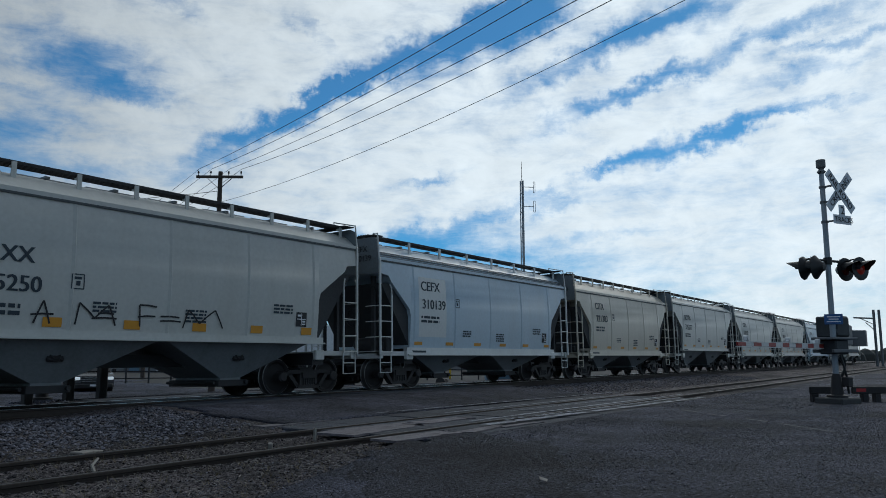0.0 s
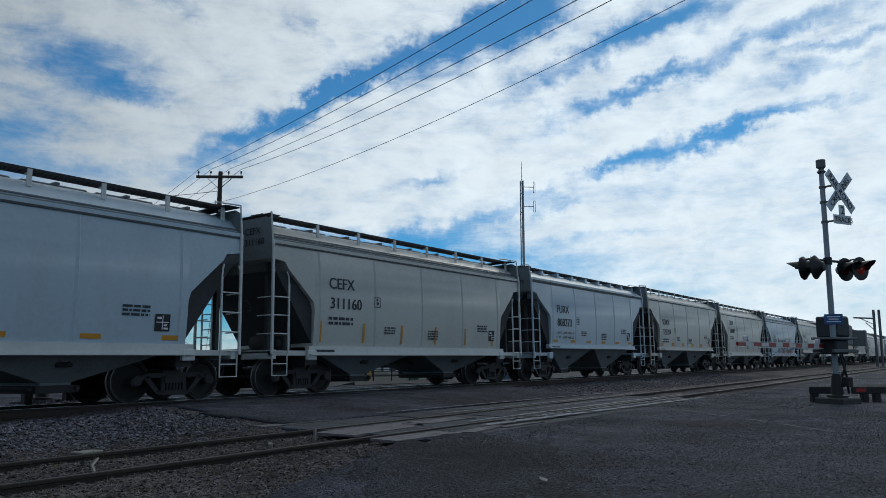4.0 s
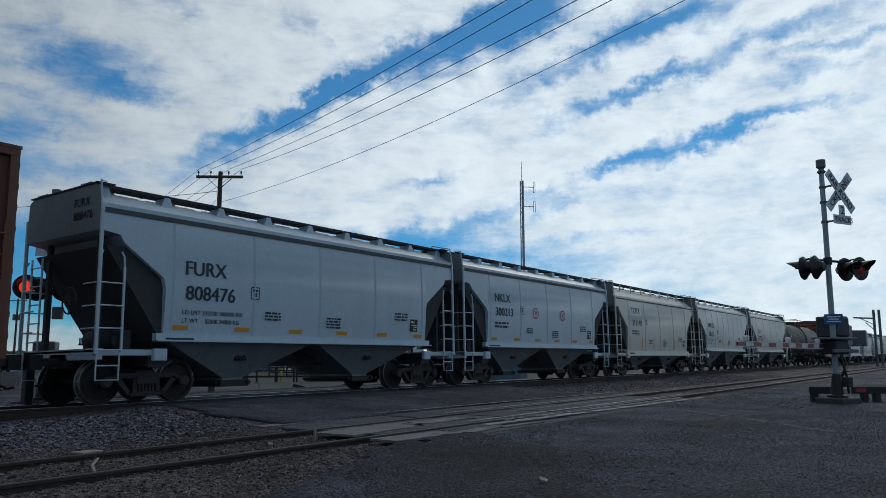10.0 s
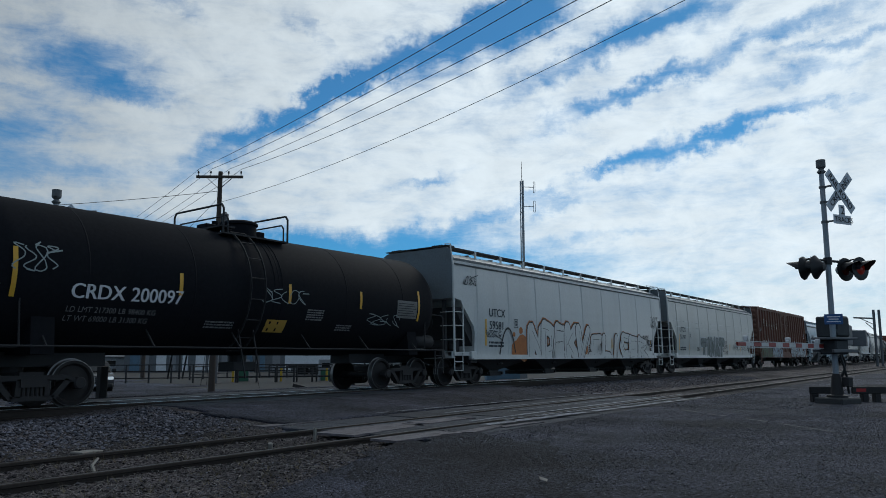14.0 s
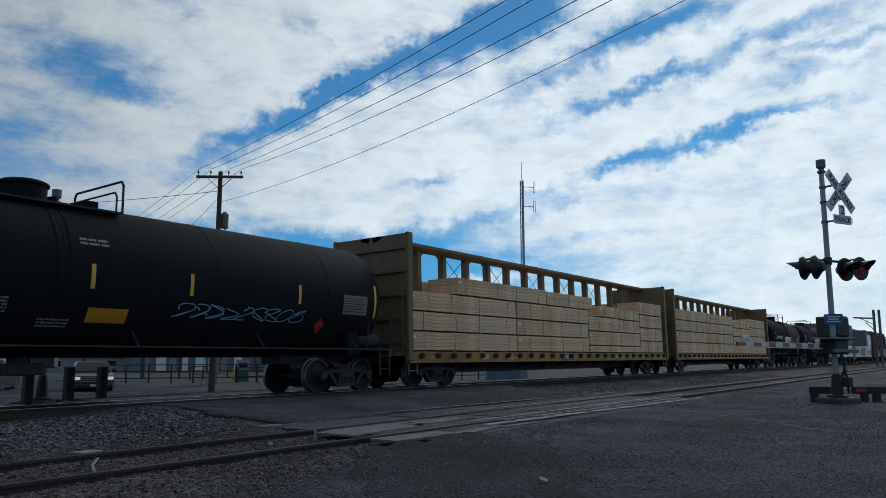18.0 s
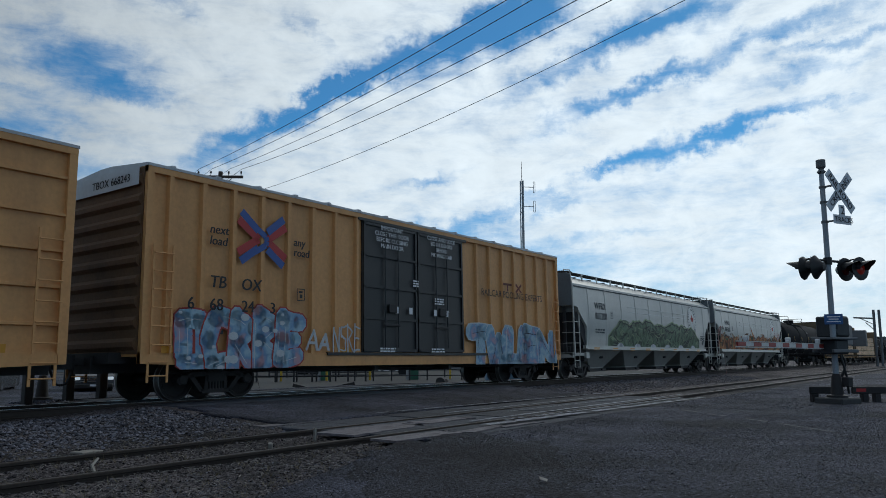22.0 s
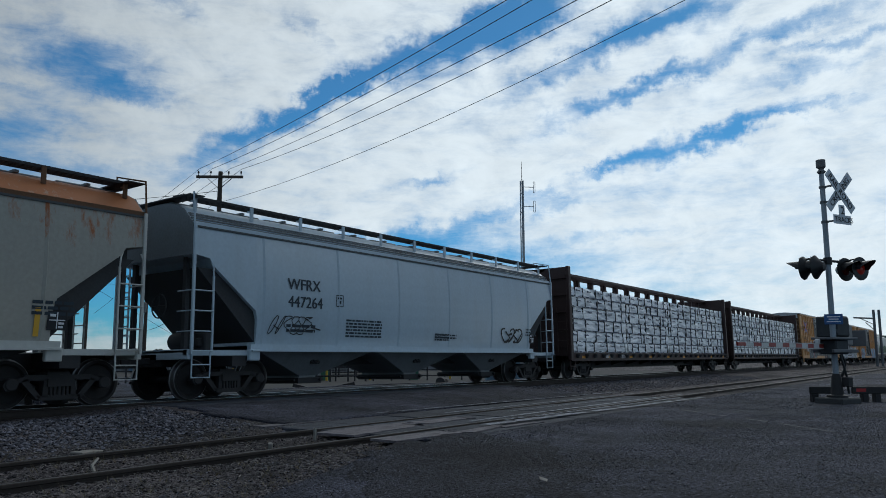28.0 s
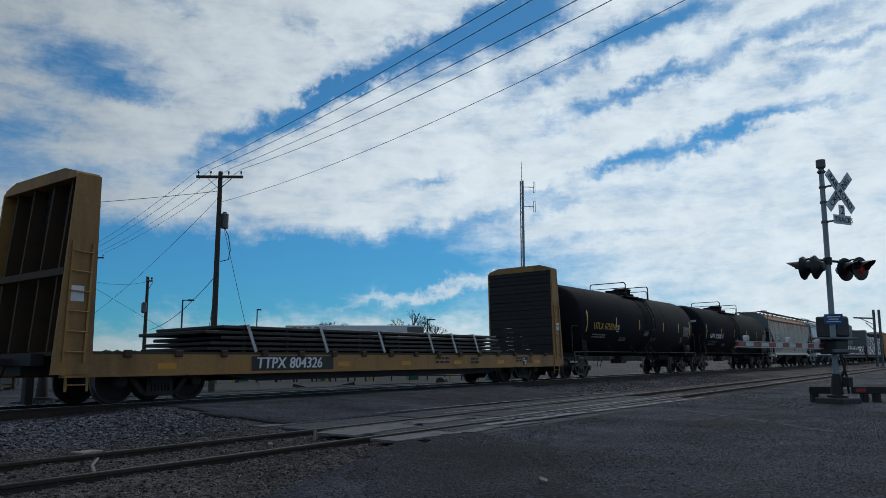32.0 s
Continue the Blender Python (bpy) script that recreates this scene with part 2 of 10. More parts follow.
# ---- mesh helpers ----
class Mesh:
    """Collects vertices and faces of one part."""

    def __init__(self):
        self.v, self.f = [], []

    def add(self, vs, fs):
        n = len(self.v)
        self.v.extend(tuple(p) for p in vs)
        self.f.extend(tuple(i + n for i in q) for q in fs)
        return self

    def box(self, x0, x1, y0, y1, z0, z1):
        return self.add([(x0, y0, z0), (x1, y0, z0), (x1, y1, z0), (x0, y1, z0), (x0, y0, z1), (x1, y0, z1), (x1, y1, z1), (x0, y1, z1)],
                        [(3, 2, 1, 0), (4, 5, 6, 7), (0, 1, 5, 4), (1, 2, 6, 5), (2, 3, 7, 6), (3, 0, 4, 7)])

    def cbox(self, x0, x1, y0, y1, z0, z1, b=0.01):
        """A box with chamfered edges."""
        vs, idx = [], {}
        X, Y, Z = (x0, x1), (y0, y1), (z0, z1)
        for i in (0, 1):
            for j in (0, 1):
                for k in (0, 1):
                    sx, sy, sz = b * (1 - 2 * i), b * (1 - 2 * j), b * (1 - 2 * k)
                    for a, p in (("x", (X[i], Y[j] + sy, Z[k] + sz)), ("y", (X[i] + sx, Y[j], Z[k] + sz)), ("z", (X[i] + sx, Y[j] + sy, Z[k]))):
                        idx[i, j, k, a] = len(vs)
                        vs.append(p)
        fs = []
        c = lambda i, j, k, a: idx[i, j, k, a]
        fs += [(c(0, 0, 0, "x"), c(0, 0, 1, "x"), c(0, 1, 1, "x"), c(0, 1, 0, "x")), (c(1, 0, 0, "x"), c(1, 1, 0, "x"), c(1, 1, 1, "x"), c(1, 0, 1, "x"))]
        fs += [(c(0, 0, 0, "y"), c(1, 0, 0, "y"), c(1, 0, 1, "y"), c(0, 0, 1, "y")), (c(0, 1, 0, "y"), c(0, 1, 1, "y"), c(1, 1, 1, "y"), c(1, 1, 0, "y"))]
        fs += [(c(0, 0, 0, "z"), c(0, 1, 0, "z"), c(1, 1, 0, "z"), c(1, 0, 0, "z")), (c(0, 0, 1, "z"), c(1, 0, 1, "z"), c(1, 1, 1, "z"), c(0, 1, 1, "z"))]
        for j in (0, 1):
            for k in (0, 1):
                fs.append((c(0, j, k, "y"), c(0, j, k, "z"), c(1, j, k, "z"), c(1, j, k, "y")))
                fs.append((c(j, 0, k, "x"), c(j, 0, k, "z"), c(j, 1, k, "z"), c(j, 1, k, "x")))
                fs.append((c(j, k, 0, "x"), c(j, k, 0, "y"), c(j, k, 1, "y"), c(j, k, 1, "x")))
        for i in (0, 1):
            for j in (0, 1):
                for k in (0, 1):
                    fs.append((c(i, j, k, "x"), c(i, j, k, "y"), c(i, j, k, "z")))
        return self.add(vs, fs)

    def beam(self, a, b, w, h=None, up=(0, 0, 1)):
        """A bar of rectangular section from a to b."""
        h = h or w
        a, b = Vector(a), Vector(b)
        d = (b - a).normalized()
        s = d.cross(Vector(up))
        s = s.normalized() if s.length > 1e-4 else Vector((1, 0, 0))
        u = s.cross(d).normalized()
        vs = [p + s * (w / 2 * i) + u * (h / 2 * j) for p in (a, b) for i, j in ((-1, -1), (1, -1), (1, 1), (-1, 1))]
        return self.add(vs, [(3, 2, 1, 0), (4, 5, 6, 7), (0, 1, 5, 4), (1, 2, 6, 5), (2, 3, 7, 6), (3, 0, 4, 7)])

    def tube(self, a, b, r, n=8, r2=None, caps=True):
        r2 = r if r2 is None else r2
        a, b = Vector(a), Vector(b)
        d = (b - a).normalized()
        s = d.cross(Vector((0, 0, 1)))
        s = s.normalized() if s.length > 1e-4 else Vector((1, 0, 0))
        u = s.cross(d)
        vs = [p + (s * math.cos(k * 2 * math.pi / n) + u * math.sin(k * 2 * math.pi / n)) * rr for p, rr in ((a, r), (b, r2)) for k in range(n)]
        fs = [(k, k + n, (k + 1) % n + n, (k + 1) % n) for k in range(n)]
        if caps:
            fs += [tuple(range(n)), tuple(range(2 * n - 1, n - 1, -1))]
        return self.add(vs, fs)

    def path(self, pts, r, n=6):
        """A round bar bent through the points, in one skin."""
        pts = [Vector(p) for p in pts]
        closed = (pts[0] - pts[-1]).length < 1e-6
        if closed:
            pts = pts[:-1]
        m = len(pts)
        ref = None
        vs, fs = [], []
        for i, p in enumerate(pts):
            d0 = p - pts[i - 1] if i or closed else pts[1] - p
            d1 = pts[(i + 1) % m] - p if i < m - 1 or closed else p - pts[i - 1]
            d = (d0.normalized() + d1.normalized())
            d = d.normalized() if d.length > 1e-5 else d1.normalized()
            if ref is None:
                ref = d.cross(Vector((0, 0, 1)))
                if ref.length < 1e-3:
                    ref = Vector((1, 0, 0))
            s = ref - d * ref.dot(d)
            s = s.normalized() if s.length > 1e-5 else d.orthogonal().normalized()
            ref = s
            u = s.cross(d)
            vs += [p + (s * math.cos(k * 2 * math.pi / n) + u * math.sin(k * 2 * math.pi / n)) * r for k in range(n)]
        for i in range(m if closed else m - 1):
            j = (i + 1) % m
            fs += [(i * n + k, j * n + k, j * n + (k + 1) % n, i * n + (k + 1) % n) for k in range(n)]
        if not closed:
            fs += [tuple(range(n)), tuple(range(m * n - 1, m * n - n - 1, -1))]
        return self.add(vs, fs)

    def lathe(self, axis_pts, n=24, axis="y", centre=(0, 0, 0)):
        """Turns (along, radius) pairs round an axis."""
        vs, fs = [], []
        for t, r in axis_pts:
            for k in range(n):
                p, q = r * math.cos(k * 2 * math.pi / n), r * math.sin(k * 2 * math.pi / n)
                vs.append({"x": (t, p, q), "y": (p, t, q), "z": (p, q, t)}[axis])
        for i in range(len(axis_pts) - 1):
            for k in range(n):
                a, b = i * n + k, i * n + (k + 1) % n
                fs.append((a, b, b + n, a + n))
        fs.append(tuple(range(n)))
        fs.append(tuple(range(len(vs) - 1, len(vs) - n - 1, -1)))
        return self.add([(x + centre[0], y + centre[1], z + centre[2]) for x, y, z in vs], fs)

    def prism(self, pts, y0, y1, axis="y"):
        """A polygon (x, z) pushed from y0 to y1 (or (y, z) along x)."""
        n = len(pts)
        if axis == "y":
            vs = [(p, y0, q) for p, q in pts] + [(p, y1, q) for p, q in pts]
        elif axis == "x":
            vs = [(y0, p, q) for p, q in pts] + [(y1, p, q) for p, q in pts]
        else:
            vs = [(p, q, y0) for p, q in pts] + [(p, q, y1) for p, q in pts]
        fs = [tuple(range(n)), tuple(range(2 * n - 1, n - 1, -1))] + [(k, k + n, (k + 1) % n + n, (k + 1) % n) for k in range(n)]
        return self.add(vs, fs)

    def data(self, name, material, smooth=0.0, weld=False):
        me = bpy.data.meshes.new(name)
        me.from_pydata(self.v, [], self.f)
        bm = bmesh.new()
        bm.from_mesh(me)
        if weld:
            bmesh.ops.remove_doubles(bm, verts=bm.verts, dist=0.0005)
        bmesh.ops.recalc_face_normals(bm, faces=bm.faces)
        if smooth:
            for e in bm.edges:
                e.smooth = len(e.link_faces) == 2 and e.calc_face_angle(0) < radians(smooth)
            for q in bm.faces:
                q.smooth = True
        bm.to_mesh(me)
        bm.free()
        me.materials.append(material)
        return me


def part(name, mesh, material, parent=None, label="", smooth=0.0, at=None):
    """One mesh object, under a thing or a part. mesh: a Mesh, or mesh data to share."""
    me = mesh.data(name, material, smooth) if isinstance(mesh, Mesh) else mesh
    ob = new(name, me)
    if parent is not None:
        ob.parent = parent
    if at is not None:
        ob.matrix_basis = at
    if label:
        ob["label"] = label
    return ob


def thing(name, label, category, group="", at=None):
    ob = tagged(new(name), label, category, group)
    ob.empty_display_size = 0.3
    if at is not None:
        ob.matrix_basis = at
    return ob


# ---- lettering ----
GLYPHS = {}


def make_glyphs(chars):
    """The built-in font's letters as flat meshes of height 1, with their advance."""
    made = []
    for ch in chars:
        for body in (ch, ch + "I"):
            cu = bpy.data.curves.new("letter", "FONT")
            cu.body, cu.size, cu.resolution_u = body, 1.0, 3
            made.append((ch, new("letter", cu)))
    bpy.context.view_layer.update()
    deps = bpy.context.evaluated_depsgraph_get()
    shapes = []
    for ch, ob in made:
        me = bpy.data.meshes.new_from_object(ob.evaluated_get(deps))
        shapes.append(([tuple(v.co) for v in me.vertices], [tuple(q.vertices) for q in me.polygons]))
        bpy.data.meshes.remove(me)
    stem = max(v[0] for v in shapes[2 * chars.index("I")][0])
    for i, ch in enumerate(chars):
        v, q = shapes[2 * i]
        GLYPHS[ch] = (v, q, max(p[0] for p in shapes[2 * i + 1][0]) - stem)
    for ch, ob in made:
        cu = ob.data
        bpy.data.objects.remove(ob)
        bpy.data.curves.remove(cu)


make_glyphs("ABCDEFGHIJKLMNOPQRSTUVWXYZabcdefghijklmnopqrstuvwxyz0123456789.,-/&")
GLYPHS[" "] = ([], [], 0.32)


def letters(mesh, text, x, z, size, side, slant=0.0, bold=0.0, stretch=1.0, gap=0.0):
    """Writes on a car's near side from x to the right, z the base line; side(x, z) gives y. size: the letters' height."""
    k = size / 0.69
    for ch in text:
        v, q, adv = GLYPHS[ch]
        offs = (0.0,) if not bold else (-bold * size, 0.0, bold * size)
        for i, o in enumerate(offs):
            mesh.add([(x + o + (p[0] * stretch + p[1] * slant) * k, side(x + p[0] * k, z + p[1] * k) - 0.001 * i, z + p[1] * k) for p in v], q)
        x += (adv + gap) * k * stretch
    return x
import collections

# ---- ground, road and tracks ----
def smooth01(a, b, t):
    t = min(1.0, max(0.0, (t - a) / (b - a)))
    return t * t * (3 - 2 * t)


def ground_z(x, y):
    """The lie of the land: flat by the siding, a bank under the main track, falling away behind it."""
    z = -0.31 + 0.12 * smooth01(8, 22, x) * smooth01(7.5, 3.0, y)
    z += 0.015 * smooth01(6.2, 7.4, y) * smooth01(11, 9.6, y)
    z += 0.14 * smooth01(10.5, 13.4, y)
    z -= 0.72 * smooth01(18.5, 30, y)
    w = smooth01(7.2, 9.6, x) * smooth01(25.0, 22.4, x)
    return z * (1 - w) + w * min(z, road_z(x, y) - 0.018) if y < 10 or y > 17.6 else z * (1 - w) + w * (road_z(x, y) - 0.018)


def road_z(x, y):
    z = -0.285 + 0.12 * smooth01(8, 22, x) * smooth01(7.5, 3.0, y) + 0.07 * smooth01(4.5, 7.2, y)
    z += 0.205 * smooth01(9.6, 14.2, y)
    z -= 0.79 * smooth01(17.0, 30, y)
    return z


def road_edge(y):
    """x of the road's left edge at each y: it flares out towards the camera."""
    return 9.3 if y > 8 else 9.3 - 4.9 * smooth01(7.6, 5.0, y) - 14 * smooth01(5.3, 0, y)


def sheet(xs, ys, height, keep=None, skirt=0.0):
    m = Mesh()
    m.v = [(x, y, height(x, y)) for y in ys for x in xs]
    n = len(xs)
    for j in range(len(ys) - 1):
        for i in range(n - 1):
            if keep is None or keep((xs[i] + xs[i + 1]) / 2, (ys[j] + ys[j + 1]) / 2):
                m.f.append((j * n + i, j * n + i + 1, j * n + n + i + 1, j * n + n + i))
    if skirt:
        count = collections.Counter(tuple(sorted((f[k], f[(k + 1) % 4]))) for f in m.f for k in range(4))
        for a, b in [e for e, c in count.items() if c == 1]:
            k = len(m.v)
            m.v += [(x, y, z - skirt) for x, y, z in (m.v[a], m.v[b])]
            m.f.append((a, b, k + 1, k))
    return m


def steps(*runs):
    out = []
    for a, b, n in runs:
        out += [a + (b - a) * i / n for i in range(n)]
    return out + [runs[-1][1]]


def rough_ground(x, y):
    d = noise.noise((x * 0.9, y * 0.9, 0)) * 0.03 + noise.noise((x * 4, y * 4, 3)) * 0.012
    on = smooth01(8.0, 9.6, x) * smooth01(25.0, 22.4, x) if y > 6.4 else smooth01(road_edge(y) - 2.4, road_edge(y) - 1.0, x)
    return ground_z(x, y) - 0.012 * on + d * (1 - on) * smooth01(60, 20, abs(x)) * smooth01(40, 25, y)


GX = steps((-3000, -200, 6), (-200, -20, 18), (-20, 40, 240), (40, 300, 40), (300, 3000, 8))
GY = steps((-1500, -40, 6), (-40, -4, 18), (-4, 22, 150), (22, 60, 30), (60, 3000, 20))
ground = part("ground", sheet(GX, GY, rough_ground), M_DIRT, smooth=180)
tagged(ground, "dark brown dirt and gravel ground beside the tracks", "ground", kind="structure")


RX = steps((-14, 4, 30), (4, 24, 80), (24, 60, 12))
RY = steps((-40, -4, 10), (-4, 6.6, 44), (6.6, 10.3, 12), (10.3, 13.4, 12), (13.4, 17.5, 2), (17.5, 120, 44))


def road_left(y):
    return 9.4 + 0.27 * max(0.0, y - 17.5) + 0.2 * noise.noise((0, y * 0.7, 2))


def on_road(x, y):
    if y < 6.6:
        return x > road_edge(y)
    if 13.4 < y < 17.5 or 6.6 < y < 10.3:
        return False
    return road_left(y) < x < 22.6 + 0.27 * max(0.0, y - 17.5)


def road_skin(x, y):
    return road_z(x, y) + 0.012 * noise.noise((x * 0.7, y * 0.7, 5))


def near_road():
    """The road on the camera's side, whose ragged left edge flares out."""
    m = sheet(steps((0, 0.2, 20), (0.2, 1, 50)), steps((-40, -4, 10), (-4, 6.6, 80)), lambda x, y: 0.0)
    for k, (u, y, z) in enumerate(m.v):
        e = road_edge(y) + 0.35 * noise.noise((y * 0.9, 2.0, 9)) + 0.12 * noise.noise((y * 4.0, 5.0, 9))
        x = e + u * (60 - e)
        m.v[k] = (x, y, road_skin(x, y) - 0.03 * smooth01(0.012, 0.0, u))
    return m


skin = near_road()
far_skin = sheet(RX, RY, road_skin, lambda x, y: y > 6.6 and on_road(x, y), 0.12)
skin.add(far_skin.v, far_skin.f)
road = part("road", skin, M_ASPHALT, smooth=180)
tagged(road, "worn dark asphalt road crossing the tracks", "road", kind="structure")
forecourt = part("pavement", sheet(steps((-30, 9, 12), (9, 90, 30)), steps((24, 60, 12), (60, 110, 8)), lambda x, y: road_z(x, y) - 0.03 + 0.01 * noise.noise((x * 0.3, y * 0.3, 1))), M_PAVE, smooth=180)
tagged(forecourt, "dusty grey asphalt yard behind the railway", "pavement", kind="structure")


def crossing(name, centre, z, x0, x1, label):
    """Road panels between and beside the rails, with flangeways."""
    c = tagged(new(name), label, "level crossing", kind="structure")
    rnd = random.Random(4)
    for y0, y1 in ((centre - 2.02, centre - 0.83), (centre - 0.67, centre + 0.67), (centre + 0.83, centre + 2.02)):
        x = x0
        while x < x1 - 0.3:
            w = min(rnd.choice((1.2, 1.8, 2.4)), x1 - x)
            dz = rnd.uniform(-0.012, 0.004)
            part("panel", Mesh().cbox(x + 0.015, x + w - 0.015, y0, y1, z - 0.12, z - 0.018 + dz, 0.015), M_PANEL, c)
            x += w
    return c


crossing("crossing_siding", SIDING, -0.205, 9.2, 22.5, "weathered timber and asphalt panels between siding rails")
crossing("crossing_main", TRACK, 0.0, 9.6, 23.2, "asphalt crossing panels between the main rails")
RAIL_SHAPE = ((-0.07, -0.17), (0.07, -0.17), (0.07, -0.155), (0.012, -0.135), (0.012, -0.045), (0.036, -0.035), (0.036, -0.004), (0.028, 0.0), (-0.028, 0.0), (-0.036, -0.004), (-0.036, -0.035), (-0.012, -0.045), (-0.012, -0.135), (-0.07, -0.155))


def rail(name, y, z, parent, x0=-60, x1=700, head=None):
    ob = part("rail", Mesh().prism([(y + p, z + q) for p, q in RAIL_SHAPE], x0, x1, axis="x"), M_RAIL, parent)
    part("rail_head", Mesh().box(x0, x1, y - 0.027, y + 0.027, z - 0.004, z + 0.003), head or M_RAILTOP, ob, "worn shiny steel running surface")


main_track = tagged(new("track_main"), "ballasted main railway track with worn shiny rails", "railway track", kind="structure")
rail("near", TRACK - 0.752, 0.014, main_track)
rail("far", TRACK + 0.752, -0.014, main_track)
siding = tagged(new("track_siding"), "old siding track half sunk in dirt", "railway track", kind="structure")
rail("near", SIDING - 0.752, -0.21, siding, head=M_RAILDULL)
rail("far", SIDING + 0.752, -0.21, siding, head=M_RAILDULL)
tie_mesh = Mesh().cbox(-0.11, 0.11, -1.3, 1.3, -0.17, 0.0, 0.015).data("tie", M_TIE)
for i in range(60):
    x = -6 + i * 0.62
    if not 9.0 < x < 22.2:
        part("tie", tie_mesh, None, main_track, at=pose(x, TRACK, -0.172, 0, 0, random.uniform(-1.5, 1.5)))
for i in range(44):
    x = -3 + i * 0.6
    if not 9.3 < x < 22.0:
        part("tie", tie_mesh, None, siding, at=pose(x, SIDING, -0.365 + random.uniform(-0.012, 0.0), 0, 0, random.uniform(-3, 3)))
# ---- crossing signals ----
M_LENS = plain("dark_red_lens", (0.10, 0.008, 0.008), 0.25)
M_LENS_LIT = plain("lit_red_lens", (0.22, 0.014, 0.01), 0.3)
M_LENS_LIT.node_tree.nodes["Principled BSDF"].inputs["Emission Color"].default_value = (1.0, 0.06, 0.02, 1)
M_LENS_LIT.node_tree.nodes["Principled BSDF"].inputs["Emission Strength"].default_value = 0.02
M_LENS_HOT = M_LENS_LIT.copy()
M_LENS_HOT.node_tree.nodes["Principled BSDF"].inputs["Emission Strength"].default_value = 0.7
M_SIGNWHITE = paint("sign_white", (0.62, 0.66, 0.70), 0.45, scale=3, vary=0.05, grime=0.15)
M_MASTGREY = paint("mast_grey", (0.30, 0.34, 0.38), 0.5, 0.2, scale=2, vary=0.1, grime=0.3)
M_SIGNBLUE = plain("sign_blue", (0.03, 0.10, 0.28), 0.5)
M_CABINET = paint("dark_cabinet", (0.045, 0.05, 0.055), 0.6, 0.2, scale=3, vary=0.1, grime=0.5, grime_colour=(0.09, 0.09, 0.09))
M_BOXGREY = paint("cabinet_grey", (0.14, 0.15, 0.16), 0.6, 0.2, scale=3, vary=0.1, grime=0.4)


def crossbuck(sig, z, ahead=0.0):
    """Two crossed boards; the sign's face looks along local -y."""
    for sgn, text in ((1, "CROSSING"), (-1, "RAIL ROAD")):
        a = radians(45) * sgn
        m = Mesh()
        c, s = math.cos(a), math.sin(a)
        hx, hz = 0.655, 0.125
        y = -ahead - (0.16 if sgn > 0 else 0.185)
        vs = []
        for yy in (y, y + 0.012):
            vs += [(px * c - pz * s, yy, z + px * s + pz * c) for px, pz in ((-hx, -hz), (hx, -hz), (hx, hz), (-hx, hz))]
        m.add(vs, [(0, 1, 2, 3), (7, 6, 5, 4), (0, 4, 5, 1), (1, 5, 6, 2), (2, 6, 7, 3), (3, 7, 4, 0)])
        blade = part("crossbuck_blade", m, M_SIGNWHITE, sig)
        t = Mesh()
        w = letters(Mesh(), text, 0, 0, 0.15, lambda q, r: 0, 0, 0.02)
        letters(t, text, -w / 2, -0.075, 0.15, lambda q, r: y - 0.004, 0, 0.025)
        t.v = [(px * c - pz * s, yy, z + px * s + pz * c) for px, yy, pz in t.v]
        part("lettering", t, M_INK, blade)


def lamp_head(sig, x, z, faces, lens=None, y=0.0, turn=0.0):
    """A round flasher: background plate, hood and lens. faces: -1 looks along -y, 1 along +y."""
    head = part("signal_lamp", Mesh().lathe([(-0.03, 0.28), (-0.028, 0.30), (-0.01, 0.30), (0.0, 0.28), (0.14, 0.13), (0.20, 0.10)], 24, "y"), M_BLACK, sig, smooth=30, at=pose(x, 0.12 * faces + y, z, 0, 0, (0 if faces < 0 else 180) + turn))
    part("lens", Mesh().lathe([(-0.075, 0.02), (-0.07, 0.09), (-0.03, 0.155), (-0.028, 0.16)], 18, "y"), lens or M_LENS, head, smooth=60)
    hood = Mesh()
    n = 12
    for k in range(n):
        a0, a1 = radians(-10 + 200 * k / n), radians(-10 + 200 * (k + 1) / n)
        p = lambda a, r, yy: (r * math.cos(a), yy, r * math.sin(a))
        l0, l1 = 0.12 + 0.30 * max(0, math.sin(a0)), 0.12 + 0.30 * max(0, math.sin(a1))
        hood.add([p(a0, 0.18, -0.02), p(a1, 0.18, -0.02), p(a1, 0.17, -0.02 - l1), p(a0, 0.17, -0.02 - l0), p(a0, 0.188, -0.02), p(a1, 0.188, -0.02), p(a1, 0.178, -0.02 - l1), p(a0, 0.178, -0.02 - l0)],
                 [(0, 1, 2, 3), (7, 6, 5, 4), (3, 2, 6, 7), (0, 4, 5, 1)])
    part("hood", hood.data("hood", M_BLACK, 0, True), None, head)
    return head


